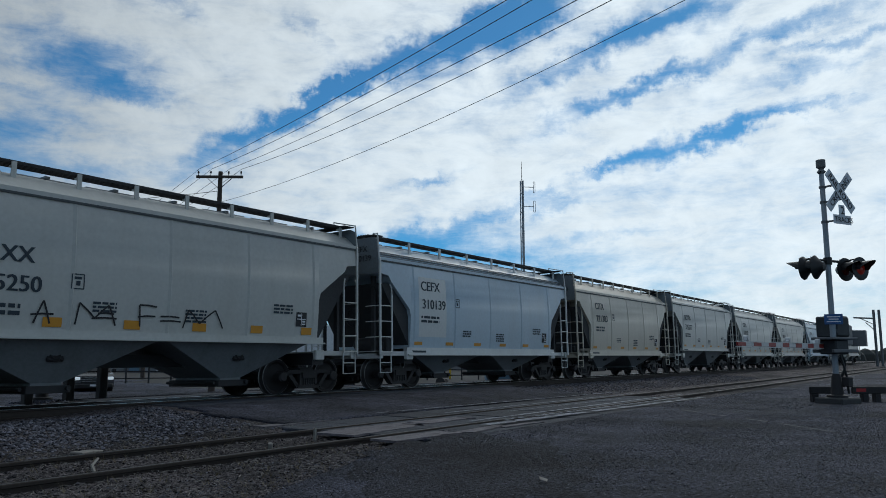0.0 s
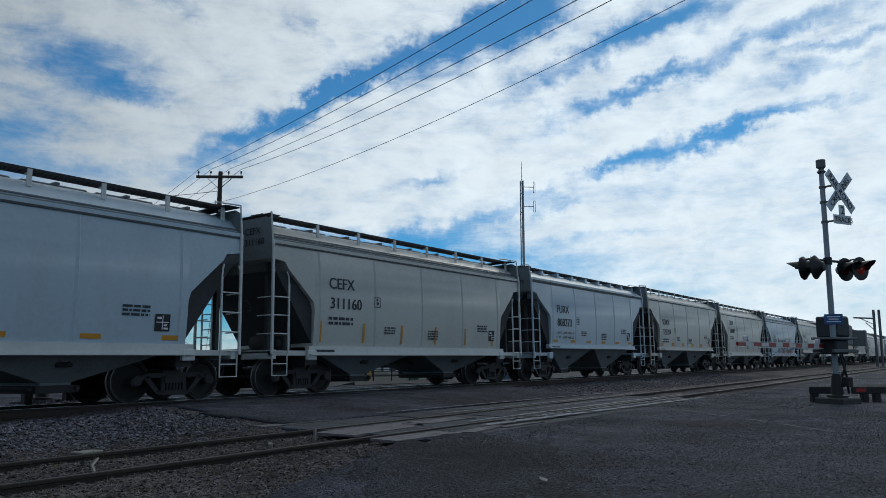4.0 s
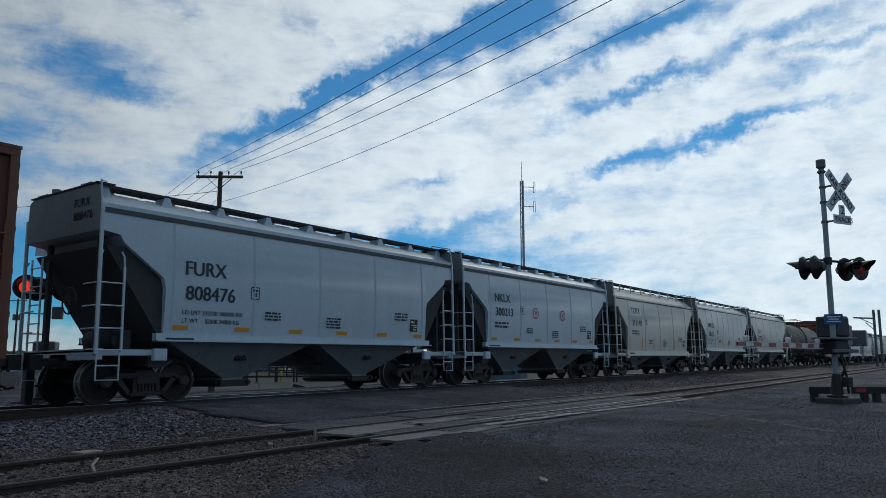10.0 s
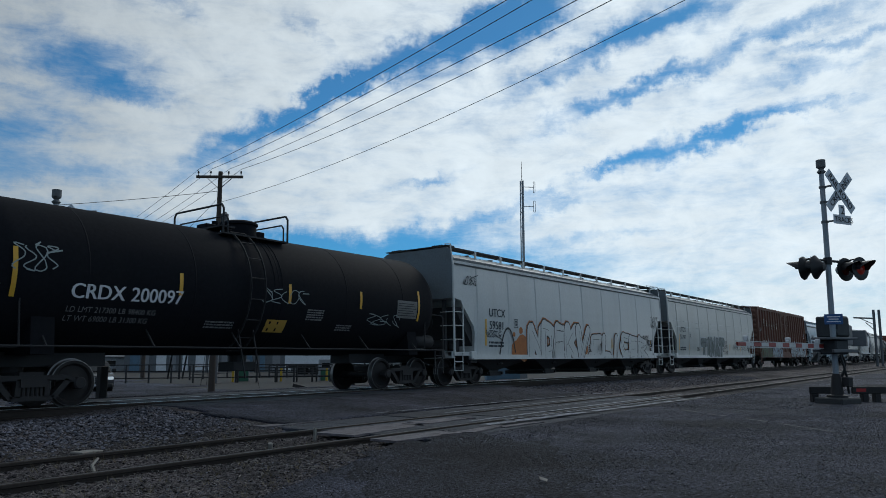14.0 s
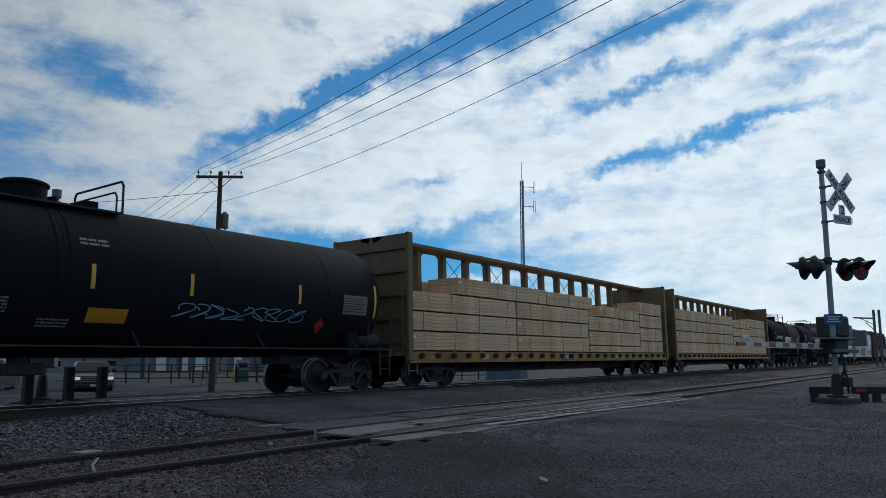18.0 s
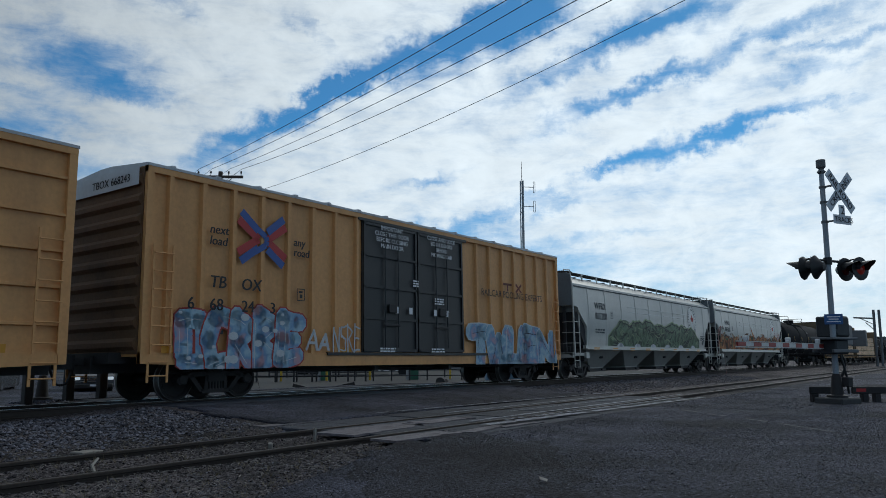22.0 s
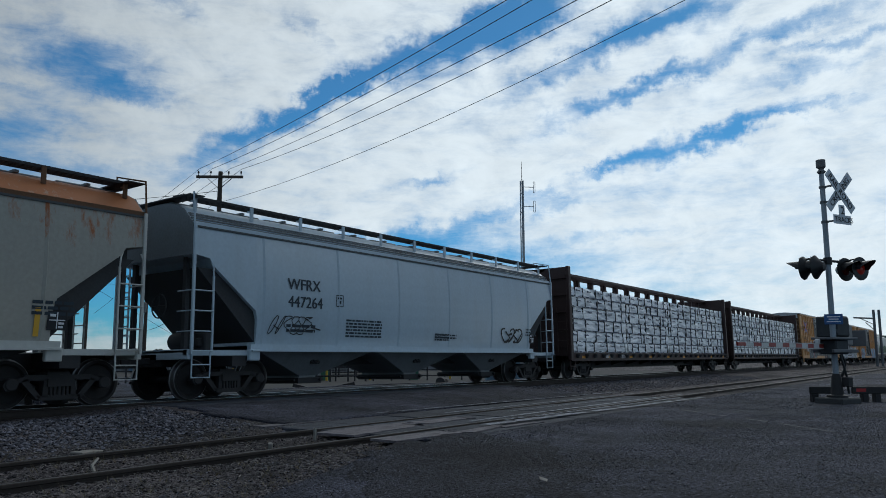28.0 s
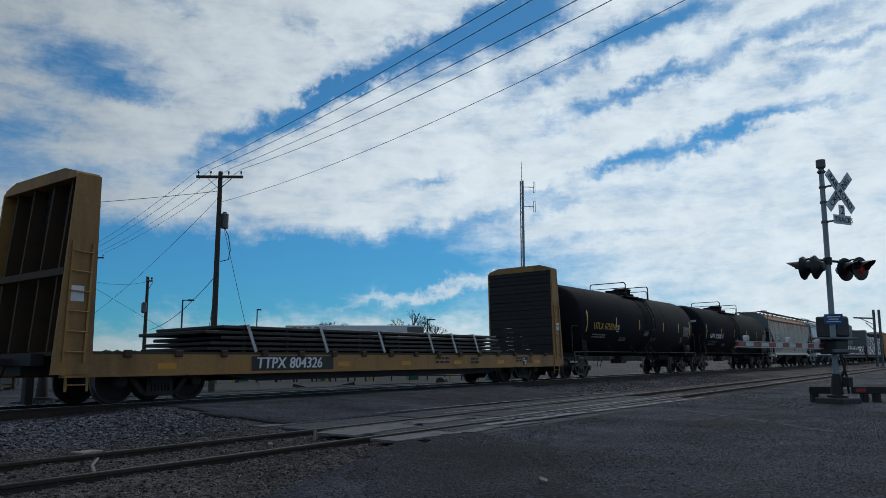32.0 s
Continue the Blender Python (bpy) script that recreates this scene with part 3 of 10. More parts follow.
def crossing_signal(at, height, buck_z, sub_z, lamps_z, label, lit=0, back=False, spread=0.72, ahead=0.0, pairs=None):
    sig = thing("crossing_signal", label, "crossing signal", "crossing signals", at)
    part("mast", Mesh().tube((0, 0, 0.25), (0, 0, height - 0.35), 0.075, 16, 0.062), M_MASTGREY, sig, smooth=40)
    part("base_casting", Mesh().lathe([(0.0, 0.24), (0.05, 0.24), (0.07, 0.15), (0.5, 0.11), (0.58, 0.085)], 20, "z"), M_TRUCK, sig, smooth=40)
    part("finial", Mesh().lathe([(height - 0.36, 0.07), (height - 0.31, 0.11), (height - 0.24, 0.055), (height - 0.20, 0.10), (height - 0.18, 0.115), (height, 0.115), (height + 0.01, 0.10)], 18, "z"), M_BOXGREY, sig, "bell housing on top of the mast", smooth=35)
    crossbuck(sig, buck_z, ahead)
    for z in (buck_z + 0.2, buck_z - 0.2, sub_z):
        part("bracket", Mesh().box(-0.03, 0.03, -0.17 - ahead, -0.05, z - 0.02, z + 0.02).tube((0, 0, z - 0.03), (0, 0, z + 0.03), 0.085, 14), M_BOXGREY, sig)
    plate = part("tracks_plate", Mesh().box(-0.11, 0.11, -0.19 - ahead, -0.178 - ahead, sub_z + 0.10, sub_z + 0.36).box(-0.34, 0.34, -0.19 - ahead, -0.178 - ahead, sub_z - 0.13, sub_z + 0.10), M_SIGNWHITE, sig)
    if not back:
        t = Mesh()
        letters(t, "2", -0.05, sub_z + 0.13, 0.19, lambda q, r: -0.194 - ahead, 0, 0.02)
        letters(t, "TRACKS", -0.29, sub_z - 0.08, 0.13, lambda q, r: -0.194 - ahead, 0, 0.02)
        part("lettering", t, M_INK, plate)
    part("cross_arm", Mesh().tube((-spread - 0.1, 0, lamps_z + 0.20), (spread + 0.1, 0, lamps_z + 0.20), 0.032, 10).tube((0, 0, lamps_z + 0.10), (0, 0, lamps_z + 0.28), 0.10, 14), M_BLACK, sig, smooth=40)
    for x, y, turn, lens in pairs or ():
        part("lamp_hanger", Mesh().path([(x * 0.8, 0, lamps_z + 0.2), (x, y, lamps_z + 0.26), (x, y, lamps_z)], 0.028, 8), M_BLACK, sig)
        lamp_head(sig, x, lamps_z, -1, lens, turn=turn, y=y)
    for x in () if pairs else (-spread, spread):
        part("lamp_hanger", Mesh().tube((x, 0, lamps_z), (x, 0, lamps_z + 0.26), 0.03, 8), M_BLACK, sig)
        lamp_head(sig, x, lamps_z, -1, M_LENS_LIT if lit == 1 and x > 0 else None)
        lamp_head(sig, x * 0.62, lamps_z - 0.02, 1, M_LENS_HOT if lit == 2 and x < 0 else None)
    return sig


near_sig = crossing_signal(pose(21.12, 3.03, -0.02, 0, 0, -27), 6.05, 5.13, 4.42, 3.22, "grey crossing signal with crossbuck, lamps and lowered gate", ahead=0.3, spread=0.62,
                           pairs=((-0.62, 0.34, 194, None), (-0.55, 0.06, 194, None), (0.60, 0.08, -4, M_LENS), (0.75, -0.22, -4, M_LENS_LIT)))
part("gate_mechanism", Mesh().cbox(-0.24, 0.24, -0.24, 0.24, 1.06, 1.42, 0.03), M_CABINET, near_sig)
part("mechanism_top", Mesh().cbox(-0.48, 0.5, -0.32, 0.28, 1.42, 1.48, 0.012), M_BOXGREY, near_sig)
part("mechanism_beam", Mesh().cbox(-0.46, 0.5, -0.32, -0.26, 1.10, 1.18, 0.012), M_BOXGREY, near_sig)
part("mechanism_beam", Mesh().cbox(-0.46, 0.5, 0.22, 0.28, 1.10, 1.18, 0.012), M_BOXGREY, near_sig)
cab = part("relay_cabinet", Mesh().cbox(-0.27, 0.27, -0.29, 0.29, 1.48, 2.02, 0.04), M_CABINET, near_sig, "dark weathered steel cabinet", at=pose(0.30, 0.22, 0))
part("cabinet_door", Mesh().cbox(-0.23, 0.23, -0.305, -0.29, 1.53, 1.97, 0.01), M_CABINET, cab)
part("cabinet_hinge", Mesh().box(-0.27, -0.25, -0.31, -0.29, 1.6, 1.68), M_BOXGREY, cab)
sgn_b = part("information_sign", Mesh().cbox(-0.21, 0.21, -0.10, -0.085, 1.80, 2.06, 0.006), M_SIGNBLUE, near_sig, "small blue sign with lines of white writing", at=pose(0.02, -0.02, 0, 0, 0, -50))
for k, w in enumerate((0.30, 0.22, 0.32)):
    part("writing_bar", Mesh().box(-w / 2, w / 2, -0.104, -0.101, 1.98 - k * 0.06, 2.005 - k * 0.06), M_INKW, sgn_b)
part("conduit", Mesh().path([(0.12, -0.1, 1.05), (0.2, -0.12, 0.9), (0.22, -0.1, 0.7), (0.14, -0.05, 0.5)], 0.035, 8), M_BLACK, near_sig, smooth=60)
part("conduit", Mesh().path([(0.02, -0.14, 1.05), (0.03, -0.2, 0.8), (0.1, -0.22, 0.5), (0.16, -0.2, 0.1)], 0.03, 8), M_BLACK, near_sig, smooth=60)
part("junction_box", Mesh().cbox(0.02, 0.22, -0.3, -0.12, 0.26, 0.5, 0.02), M_TRUCK, near_sig)

# the lowered gate arm, its striped boards and lamps
gate = thing("crossing_gate", "lowered red and white striped gate arm with counterweight", "crossing gate", at=pose(21.18, 3.22, 1.24, 0, 0, 171.5))
M_STRIPE_W = paint("stripe_white", (0.60, 0.60, 0.60), 0.5, scale=4, vary=0.08, grime=0.3)
M_STRIPE_R = paint("stripe_red", (0.32, 0.035, 0.03), 0.5, scale=4, vary=0.1, grime=0.4)
for k in range(13):
    x = 0.15 + 0.405 * k
    w = 0.115 - 0.0035 * k
    part("arm_stripe", Mesh().cbox(x, x + 0.402, -0.02, 0.02, -w / 2, w / 2, 0.006), M_STRIPE_R if k % 2 == 0 else M_STRIPE_W, gate)
part("arm_edge", Mesh().box(0.1, 5.45, -0.024, 0.024, 0.05, 0.064).box(0.1, 5.45, -0.024, 0.024, -0.068, -0.05), M_STRIPE_W, gate)
part("arm_hub", Mesh().cbox(-0.35, 0.2, -0.09, 0.09, -0.12, 0.12, 0.02).tube((-0.1, -0.3, 0), (-0.1, 0.3, 0), 0.07, 12), M_BOXGREY, gate)
for y in (-0.28, 0.28):
    part("support_arm", Mesh().beam((-0.1, y, 0), (-0.75, y, 0.05), 0.03, 0.14), M_BOXGREY, gate)
for y in (-0.28, 0.28):
    part("counterweight", Mesh().cbox(-1.0, -0.55, y - 0.08, y + 0.08, 0.02, 0.55, 0.03), M_BOXGREY, gate)
for x in (0.6, 2.6, 4.95):
    part("arm_lamp", Mesh().cbox(x - 0.06, x + 0.06, -0.04, 0.04, 0.064, 0.11, 0.01).lathe([(-0.05, 0.01), (-0.05, 0.05), (0.05, 0.05), (0.05, 0.01)], 14, "y", (x, 0, 0.13)), M_STRIPE_W, gate)

found = tagged(part("signal_foundation", Mesh().cbox(-0.38, 0.38, -0.38, 0.38, -0.6, 0.0, 0.03), M_CONCRETE, at=pose(21.12, 3.03, -0.02, 0, 0, -27)), "rough concrete foundation block under the signal", "foundation")
# guard rail of steel posts round the signal
guard = thing("guard_rail", "rusty steel guard rail posts round the signal", "guard rail", at=pose(21.5, 3.62, -0.2, 0, 0, -53))
for x in (0.0, 1.30, 1.62, 2.35):
    part("post", Mesh().cbox(x - 0.08, x + 0.08, -0.08, 0.08, -0.3, 0.42, 0.015), M_TRUCK, guard)
for a, b in ((-0.15, 0.5), (0.95, 2.7)):
    part("rail_beam", Mesh().cbox(a, b, -0.10, -0.02, 0.24, 0.42, 0.015), M_TRUCK, guard)
part("reflector", Mesh().box(1.05, 1.30, -0.106, -0.10, 0.29, 0.37), M_RED, guard)

far_sig = crossing_signal(pose(9.42, 18.75, -0.05, 0, 0, 153 + 100), 5.20, 4.28, 3.62, 2.72, "grey crossing signal with crossbuck and red lamps", lit=0, back=True, spread=0.5)
far_sig.matrix_basis = pose(9.42, 18.72, -0.05, 0, 0, -38)
for o in far_sig.children:
    if o.name.startswith("signal_lamp") and o.location.x < -0.4 and o.location.y < 0:
        for q in o.children:
            if q.name.startswith("lens"):
                q.data.materials[0] = M_LENS_HOT
part("floodlight_arm", Mesh().beam((-0.1, 0, 4.66), (0.95, 0, 4.70), 0.04, 0.05), M_BOXGREY, far_sig)
part("gate_mechanism", Mesh().cbox(-0.25, 0.25, -0.2, 0.35, 0.75, 1.4, 0.03), M_BOXGREY, far_sig)
part("bell_box", Mesh().cbox(0.1, 0.34, -0.1, 0.1, 1.95, 2.25, 0.02), M_BOXGREY, far_sig)
for k, (x, y) in enumerate(((8.7, 17.95), (9.55, 17.75), (10.35, 17.7))):
    b = thing("bollard", "dark rusty steel guard post by the tracks", "bollard", "guard posts", pose(x, y, -0.4))
    part("post", Mesh().cbox(-0.1, 0.1, -0.1, 0.1, 0, 1.15, 0.02), M_TRUCK, b)

# ---- power line ----
def crossarm_pole(at, h, arm=2.5, turn=0.0, cans=0, label="dark wooden power pole with a crossarm"):
    p = thing("utility_pole", label, "utility pole", "utility poles", at)
    part("pole", Mesh().tube((0, 0, -0.4), (0, 0, h), 0.17, 12, 0.11), M_WOODPOLE, p, smooth=40)
    if arm:
        part("crossarm", Mesh().beam((-arm / 2, -0.14, h - 0.30), (arm / 2, -0.14, h - 0.30), 0.10, 0.13), M_WOODPOLE, p)
        for s in (-1, 1):
            part("arm_brace", Mesh().beam((s * 0.62, -0.14, h - 0.36), (0, -0.12, h - 0.95), 0.03, 0.03), M_STEEL_DK, p)
        for x in (-arm / 2 + 0.1, -0.45, 0.45, arm / 2 - 0.1):
            part("insulator", Mesh().lathe([(0, 0.02), (0.12, 0.02), (0.13, 0.055), (0.17, 0.05), (0.18, 0.04), (0.24, 0.035)], 10, "z", (x, -0.14, h - 0.24)), M_STEEL_DK, p, smooth=40)
    for k in range(cans):
        a = 0.9 + k * 2.2
        part("transformer", Mesh().lathe([(0, 0.10), (0.03, 0.2), (0.75, 0.2), (0.8, 0.12), (0.86, 0.1)], 14, "z", (0.36 * math.cos(a), 0.36 * math.sin(a), h - 2.9)), M_BOXGREY, p, smooth=40)
    return p


ARM = Vector((0.60, -0.80, 0)).normalized()
P1, P2, P0 = Vector((23.75, 30.9, 0)), Vector((37.5, 67.4, 0)), Vector((9.2, -6.5, 0))
yaw = math.degrees(math.atan2(ARM.y, ARM.x))
pole1 = crossarm_pole(pose(P1.x, P1.y, -0.9, 0, 0, yaw), 11.2, 2.35, cans=1, label="tall dark wooden power pole with crossarm and transformer")
part("guy_wire", Mesh().tube((0, 0, 9.2), (-1.1, 3.0, 0.4), 0.012, 5).tube((0, 0, 9.4), (2.6, -1.2, 0.4), 0.012, 5).tube((0, 0, 5.6), (-1.0, 1.6, 0.4), 0.012, 5), M_WIRE, pole1)
part("service_drop", Mesh().path([(0.25, 0.1, 8.4), (0.5, 0.1, 7.9), (0.62, 0.1, 7.2), (0.55, 0.1, 6.7), (0.15, 0.1, 6.6)], 0.022, 6), M_WIRE, pole1)
crossarm_pole(pose(P2.x, P2.y, -0.9, 0, 0, yaw), 11.3, 2.6, label="distant wooden power pole with a crossarm")
crossarm_pole(pose(35.1, 54.3, -0.9, 0, 0, 30), 8.2, 0.9, cans=2, label="short wooden power pole with transformers")
crossarm_pole(pose(48.6, 104.7, -0.9, 0, 0, yaw), 9.5, 2.6, cans=2, label="far wooden power pole with a crossarm")
crossarm_pole(pose(P0.x, P0.y, -0.35, 0, 0, yaw), 11.2, 2.6, label="dark wooden power pole with a crossarm")


def wire(name, a, b, sag, r=0.014, parent=None, n=28):
    a, b = Vector(a), Vector(b)
    pts = [a.lerp(b, k / n) - Vector((0, 0, sag * 4 * (k / n) * (1 - k / n))) for k in range(n + 1)]
    return part(name, Mesh().path(pts, r, 5), M_WIRE, parent, smooth=60)


line = thing("power_line", "thin black overhead power wires between poles", "power line")
TOP = 10.45
for k, off in enumerate((-1.08, -0.45, 0.45, 1.08)):
    a, b, c = P1 + ARM * off + Vector((0, 0, TOP)), P2 + ARM * off * 1.1 + Vector((0, 0, TOP + 0.1)), P0 + ARM * off * 1.1 + Vector((0, 0, WIRE_END[k]))
    wire("wire", a, b, 0.35, 0.011, line)
    wire("wire", a, c, (0.4, 0.6, 0.5, 0.7)[k], 0.0105, line)
wire("wire", P1 + Vector((0.1, -0.1, 8.75)), P0 + Vector((4.5, 1.0, WIRE_END[4])), 0.9, 0.009, line)
wire("wire", P1 + Vector((0, 0, 9.3)), (2, 60, 9.0), 1.0, 0.014, line)
wire("wire", P1 + Vector((0, 0, 5.0)), (35.1, 54.3, 3.0), 0.6, 0.018, line)
wire("wire", P1 + Vector((0, 0, 9.0)), (34, 60, 4.5), 0.3, 0.012, line)
wire("wire", P2 + Vector((0, 0, 8.0)), (35.1, 54.3, 6.9), 0.3, 0.012, line)
wire("wire", P2 + Vector((0, 0, 8.2)), (20, 110, 8.2), 0.5, 0.014, line)
wire("wire", P2 + Vector((0, 0, 8.0)), (20, 109, 7.7), 0.5, 0.014, line)
wire("wire", P2 + Vector((0, 0, 7.6)), (38.5, 52, 1.5), 0.0, 0.014, line)

# ---- radio mast ----
mast = thing("radio_mast", "slim grey lattice radio mast with dipole antennas", "radio mast", at=pose(52.2, 29.4, -0.9))
lm = Mesh()
for k in range(3):
    a = k * 2.094 + 0.4
    part("mast_leg", Mesh().tube((0.16 * math.cos(a), 0.16 * math.sin(a), 0), (0.13 * math.cos(a), 0.13 * math.sin(a), 16.0), 0.05, 8), M_MASTGREY, mast)
for k in range(40):
    a, b = k % 3 * 2.094 + 0.4, (k + 1) % 3 * 2.094 + 0.4
    lm.tube((0.15 * math.cos(a), 0.15 * math.sin(a), k * 0.4), (0.15 * math.cos(b), 0.15 * math.sin(b), k * 0.4 + 0.4), 0.02, 5)
part("lattice", lm, M_MASTGREY, mast)
part("whip_antenna", Mesh().tube((0, 0, 15.9), (0, 0, 17.6), 0.03, 6, 0.012), M_STEEL_DK, mast)
for z in (15.5, 13.9):
    d = Mesh().tube((0, 0, z), (0.70, -0.70, z), 0.03, 6)
    d.path([(0.68, -0.68, z - 0.45), (0.68, -0.68, z + 0.45), (0.78, -0.78, z + 0.45), (0.78, -0.78, z - 0.45), (0.68, -0.68, z - 0.45)], 0.028, 6)
    part("dipole_antenna", d, M_MASTGREY, mast)

# ---- signal bridge far down the line ----
cant = thing("signal_cantilever", "distant grey steel cantilever mast over the tracks", "signal mast", at=pose(109.3, 10.9, -0.4))
for x, y in ((0, 0), (0.4, -0.55)):
    part("mast", Mesh().tube((x, y, 0), (x, y, 7.2), 0.16, 10), M_BOXGREY, cant)
part("boom", Mesh().tube((0, 0, 6.1), (-1.4, 2.1, 6.2), 0.10, 8).tube((0, 0, 5.3), (-0.9, 1.5, 6.15), 0.05, 6).tube((0, 0, 4.6), (-0.5, 0.9, 5.6), 0.05, 6), M_BOXGREY, cant)
part("equipment_case", Mesh().cbox(-1.4, -0.2, 0.9, 2.6, 2.6, 4.6, 0.05), M_BOXGREY, cant)
# ---- rolling stock: shared pieces ----
CACHE = {}
CARS = []      # (car, place along the train at t = 0)


def cached(key, make):
    if key not in CACHE:
        CACHE[key] = make()
    return CACHE[key]


def wheel_mesh():
    m = Mesh()
    m.lathe([(-0.065, 0.10), (-0.04, 0.14), (-0.03, 0.34), (-0.065, 0.37), (-0.078, 0.38), (-0.078, 0.436), (-0.072, 0.450), (0.05, 0.457), (0.058, 0.485), (0.075, 0.485), (0.08, 0.46), (0.08, 0.39), (0.03, 0.34), (0.03, 0.14), (0.09, 0.12), (0.09, 0.09)], 28)
    me = m.data("wheel", M_WHEEL, 40)
    me.materials.append(M_TREAD)
    for q in me.polygons:
        r = math.hypot(q.center.x, q.center.z)
        if q.center.y < 0.056 and 0.425 < r < 0.47:
            q.material_index = 1
    return me


def frame_mesh(sign):
    """The cast side frame of a truck with its two windows."""
    m, t = Mesh(), 0.085
    y0, y1 = (-t, t)
    m.prism([(-0.95, 0.50), (-0.62, 0.62), (0.62, 0.62), (0.95, 0.50), (0.95, 0.43), (0.60, 0.52), (-0.60, 0.52), (-0.95, 0.43)], y0, y1)
    m.prism([(-0.42, 0.24), (0.42, 0.24), (0.36, 0.15), (-0.36, 0.15)], y0, y1)
    for s in (-1, 1):
        m.prism([(s * 0.72, 0.50), (s * 0.62, 0.56), (s * 0.34, 0.22), (s * 0.42, 0.17)], y0, y1)
        m.prism([(s * 0.30, 0.54), (s * 0.22, 0.54), (s * 0.22, 0.22), (s * 0.32, 0.22)], y0, y1)
        m.prism([(s * 0.76, 0.50), (s * 1.02, 0.50), (s * 1.04, 0.42), (s * 0.98, 0.34), (s * 0.80, 0.36)], -0.1, 0.1)
        m.lathe([(-0.12, 0.02), (-0.12, 0.10), (-0.10, 0.12), (0.1, 0.12)], 14, "y", (s * 0.89, 0, 0.457))
    for k in range(5):
        x = -0.16 + 0.08 * k
        m.tube((x, -0.06, 0.22), (x, -0.06, 0.42), 0.032, 8)
    m.box(-0.24, 0.24, -0.12, 0.12, 0.40, 0.55)
    return m.data("side_frame", M_TRUCK, 35)


def truck(car, x):
    bolster = Mesh().box(-0.22, 0.22, -1.0, 1.0, 0.42, 0.68).tube((0, 0, 0.6), (0, 0, 0.8), 0.3, 14)
    bolster.box(-0.75, 0.75, -0.55, -0.45, 0.38, 0.46).box(-0.75, 0.75, 0.45, 0.55, 0.38, 0.46)
    tr = part("truck", cached("bolster", lambda: bolster.data("truck", M_TRUCK)), None, car, at=pose(x, 0, 0))
    for s in (-1, 1):
        part("side_frame", cached("frame", lambda: frame_mesh(1)), None, tr, at=pose(0, s * 1.0, 0, 0, 0, 0 if s < 0 else 180))
        part("axle", cached("axle", lambda: Mesh().tube((0, -0.95, 0.457), (0, 0.95, 0.457), 0.085, 12).data("axle", M_WHEEL, 40)), None, tr, at=pose(s * 0.89, 0, 0))
        for e in (-1, 1):
            part("wheel", cached("wheel", wheel_mesh), None, tr, at=pose(s * 0.89, e * 0.76, 0.457, 0, 0, 0 if e < 0 else 180))
    return tr


def coupler_mesh():
    m = Mesh().cbox(-0.75, -0.1, -0.09, 0.09, 0.79, 0.95, 0.02)
    m.prism([(-0.15, 0.14), (0.0, 0.16), (0.09, 0.12), (0.12, 0.02), (0.03, -0.01), (0.02, -0.10), (0.09, -0.15), (0.02, -0.18), (-0.15, -0.14)], 0.72, 1.02, axis="z")
    return m.data("coupler", M_TRUCK)


def air_hose_mesh():
    pts = [(0.02, -0.25, 0.85), (0.10, -0.24, 0.62), (0.22, -0.16, 0.44), (0.38, -0.05, 0.40)]
    return Mesh().path(pts, 0.028, 6).data("air_hose", M_STEEL_DK, 60)


def running_gear(car, L, tc, sill_z=(0.74, 1.02)):
    part("centre_sill", Mesh().box(-L / 2 + 0.55, L / 2 - 0.55, -0.32, 0.32, *sill_z), M_STEEL_DK, car)
    for s in (-1, 1):
        truck(car, s * (L / 2 - tc))
        part("coupler", cached("coupler", coupler_mesh), None, car, at=pose(s * (L / 2 - 0.03), 0, 0, 0, 0, 0 if s > 0 else 180))
        part("air_hose", cached("hose", air_hose_mesh), None, car, at=pose(s * (L / 2 - 0.55), 0, 0, 0, 0, 0 if s > 0 else 180))


def ladder_mesh(h, w, mat, n=None, axis="x"):
    n = n or max(2, round(h / 0.38))
    m = Mesh()
    for s in (-w / 2, w / 2):
        m.box(s - 0.025, s + 0.025, -0.012, 0.012, 0, h)
    for k in range(n):
        z = h * (k + 0.5) / n
        m.tube((-w / 2, -0.02, z), (w / 2, -0.02, z), 0.016, 6)
    return m.data("ladder", mat)


def side_ladder(mat):
    """Ladder in the cutaway at a hopper's end: two stiles, one bent in at its top, and four rungs."""
    m = Mesh().box(-0.285, -0.245, -0.02, 0.02, 1.05, 2.75).box(0.245, 0.285, -0.02, 0.02, 1.05, 2.75)
    m.path([(-0.265, 0, 2.74), (-0.25, 0.0, 2.95), (-0.20, 0.02, 3.06)], 0.02, 6).path([(0.265, 0, 2.74), (0.25, 0.0, 2.95), (0.20, 0.02, 3.06)], 0.02, 6)
    for z in (1.08, 1.51, 1.96, 2.41):
        m.tube((-0.27, -0.02, z), (0.27, -0.02, z), 0.016, 6)
    return m.data("ladder", mat)


def place(car, s):
    CARS.append((car, s))
    car.matrix_basis = pose(s, TRACK, 0, LEAN)
    return car


def flat_side(y):
    return lambda x, z: y


def words(car, lines, side, mat, name="lettering", label=""):
    """lines: (text, x, z, size[, slant, bold])."""
    for text, x, z, size, *rest in lines:
        m = Mesh()
        slant = rest[0] if rest else 0.0
        bold = rest[1] if len(rest) > 1 else 0.03
        letters(m, text, x, z, size, side, slant, bold)
        part(name, m, mat, car, label)


def bars(mesh, x, z, w, rows, size, side, seed=0):
    """Small writing that cannot be read: rows of short bars."""
    rnd = random.Random(seed + int(x * 100))
    for r in range(rows):
        px = x
        while px < x + w:
            l = min(rnd.uniform(1.0, 4.5) * size, x + w - px)
            zz = z - r * size * 1.7
            m_y = side(px, zz)
            mesh.add([(px, m_y, zz), (px + l, m_y, zz), (px + l, side(px + l, zz + size), zz + size), (px, side(px, zz + size), zz + size)], [(0, 1, 2, 3)])
            px += l + size * 0.6
    return mesh


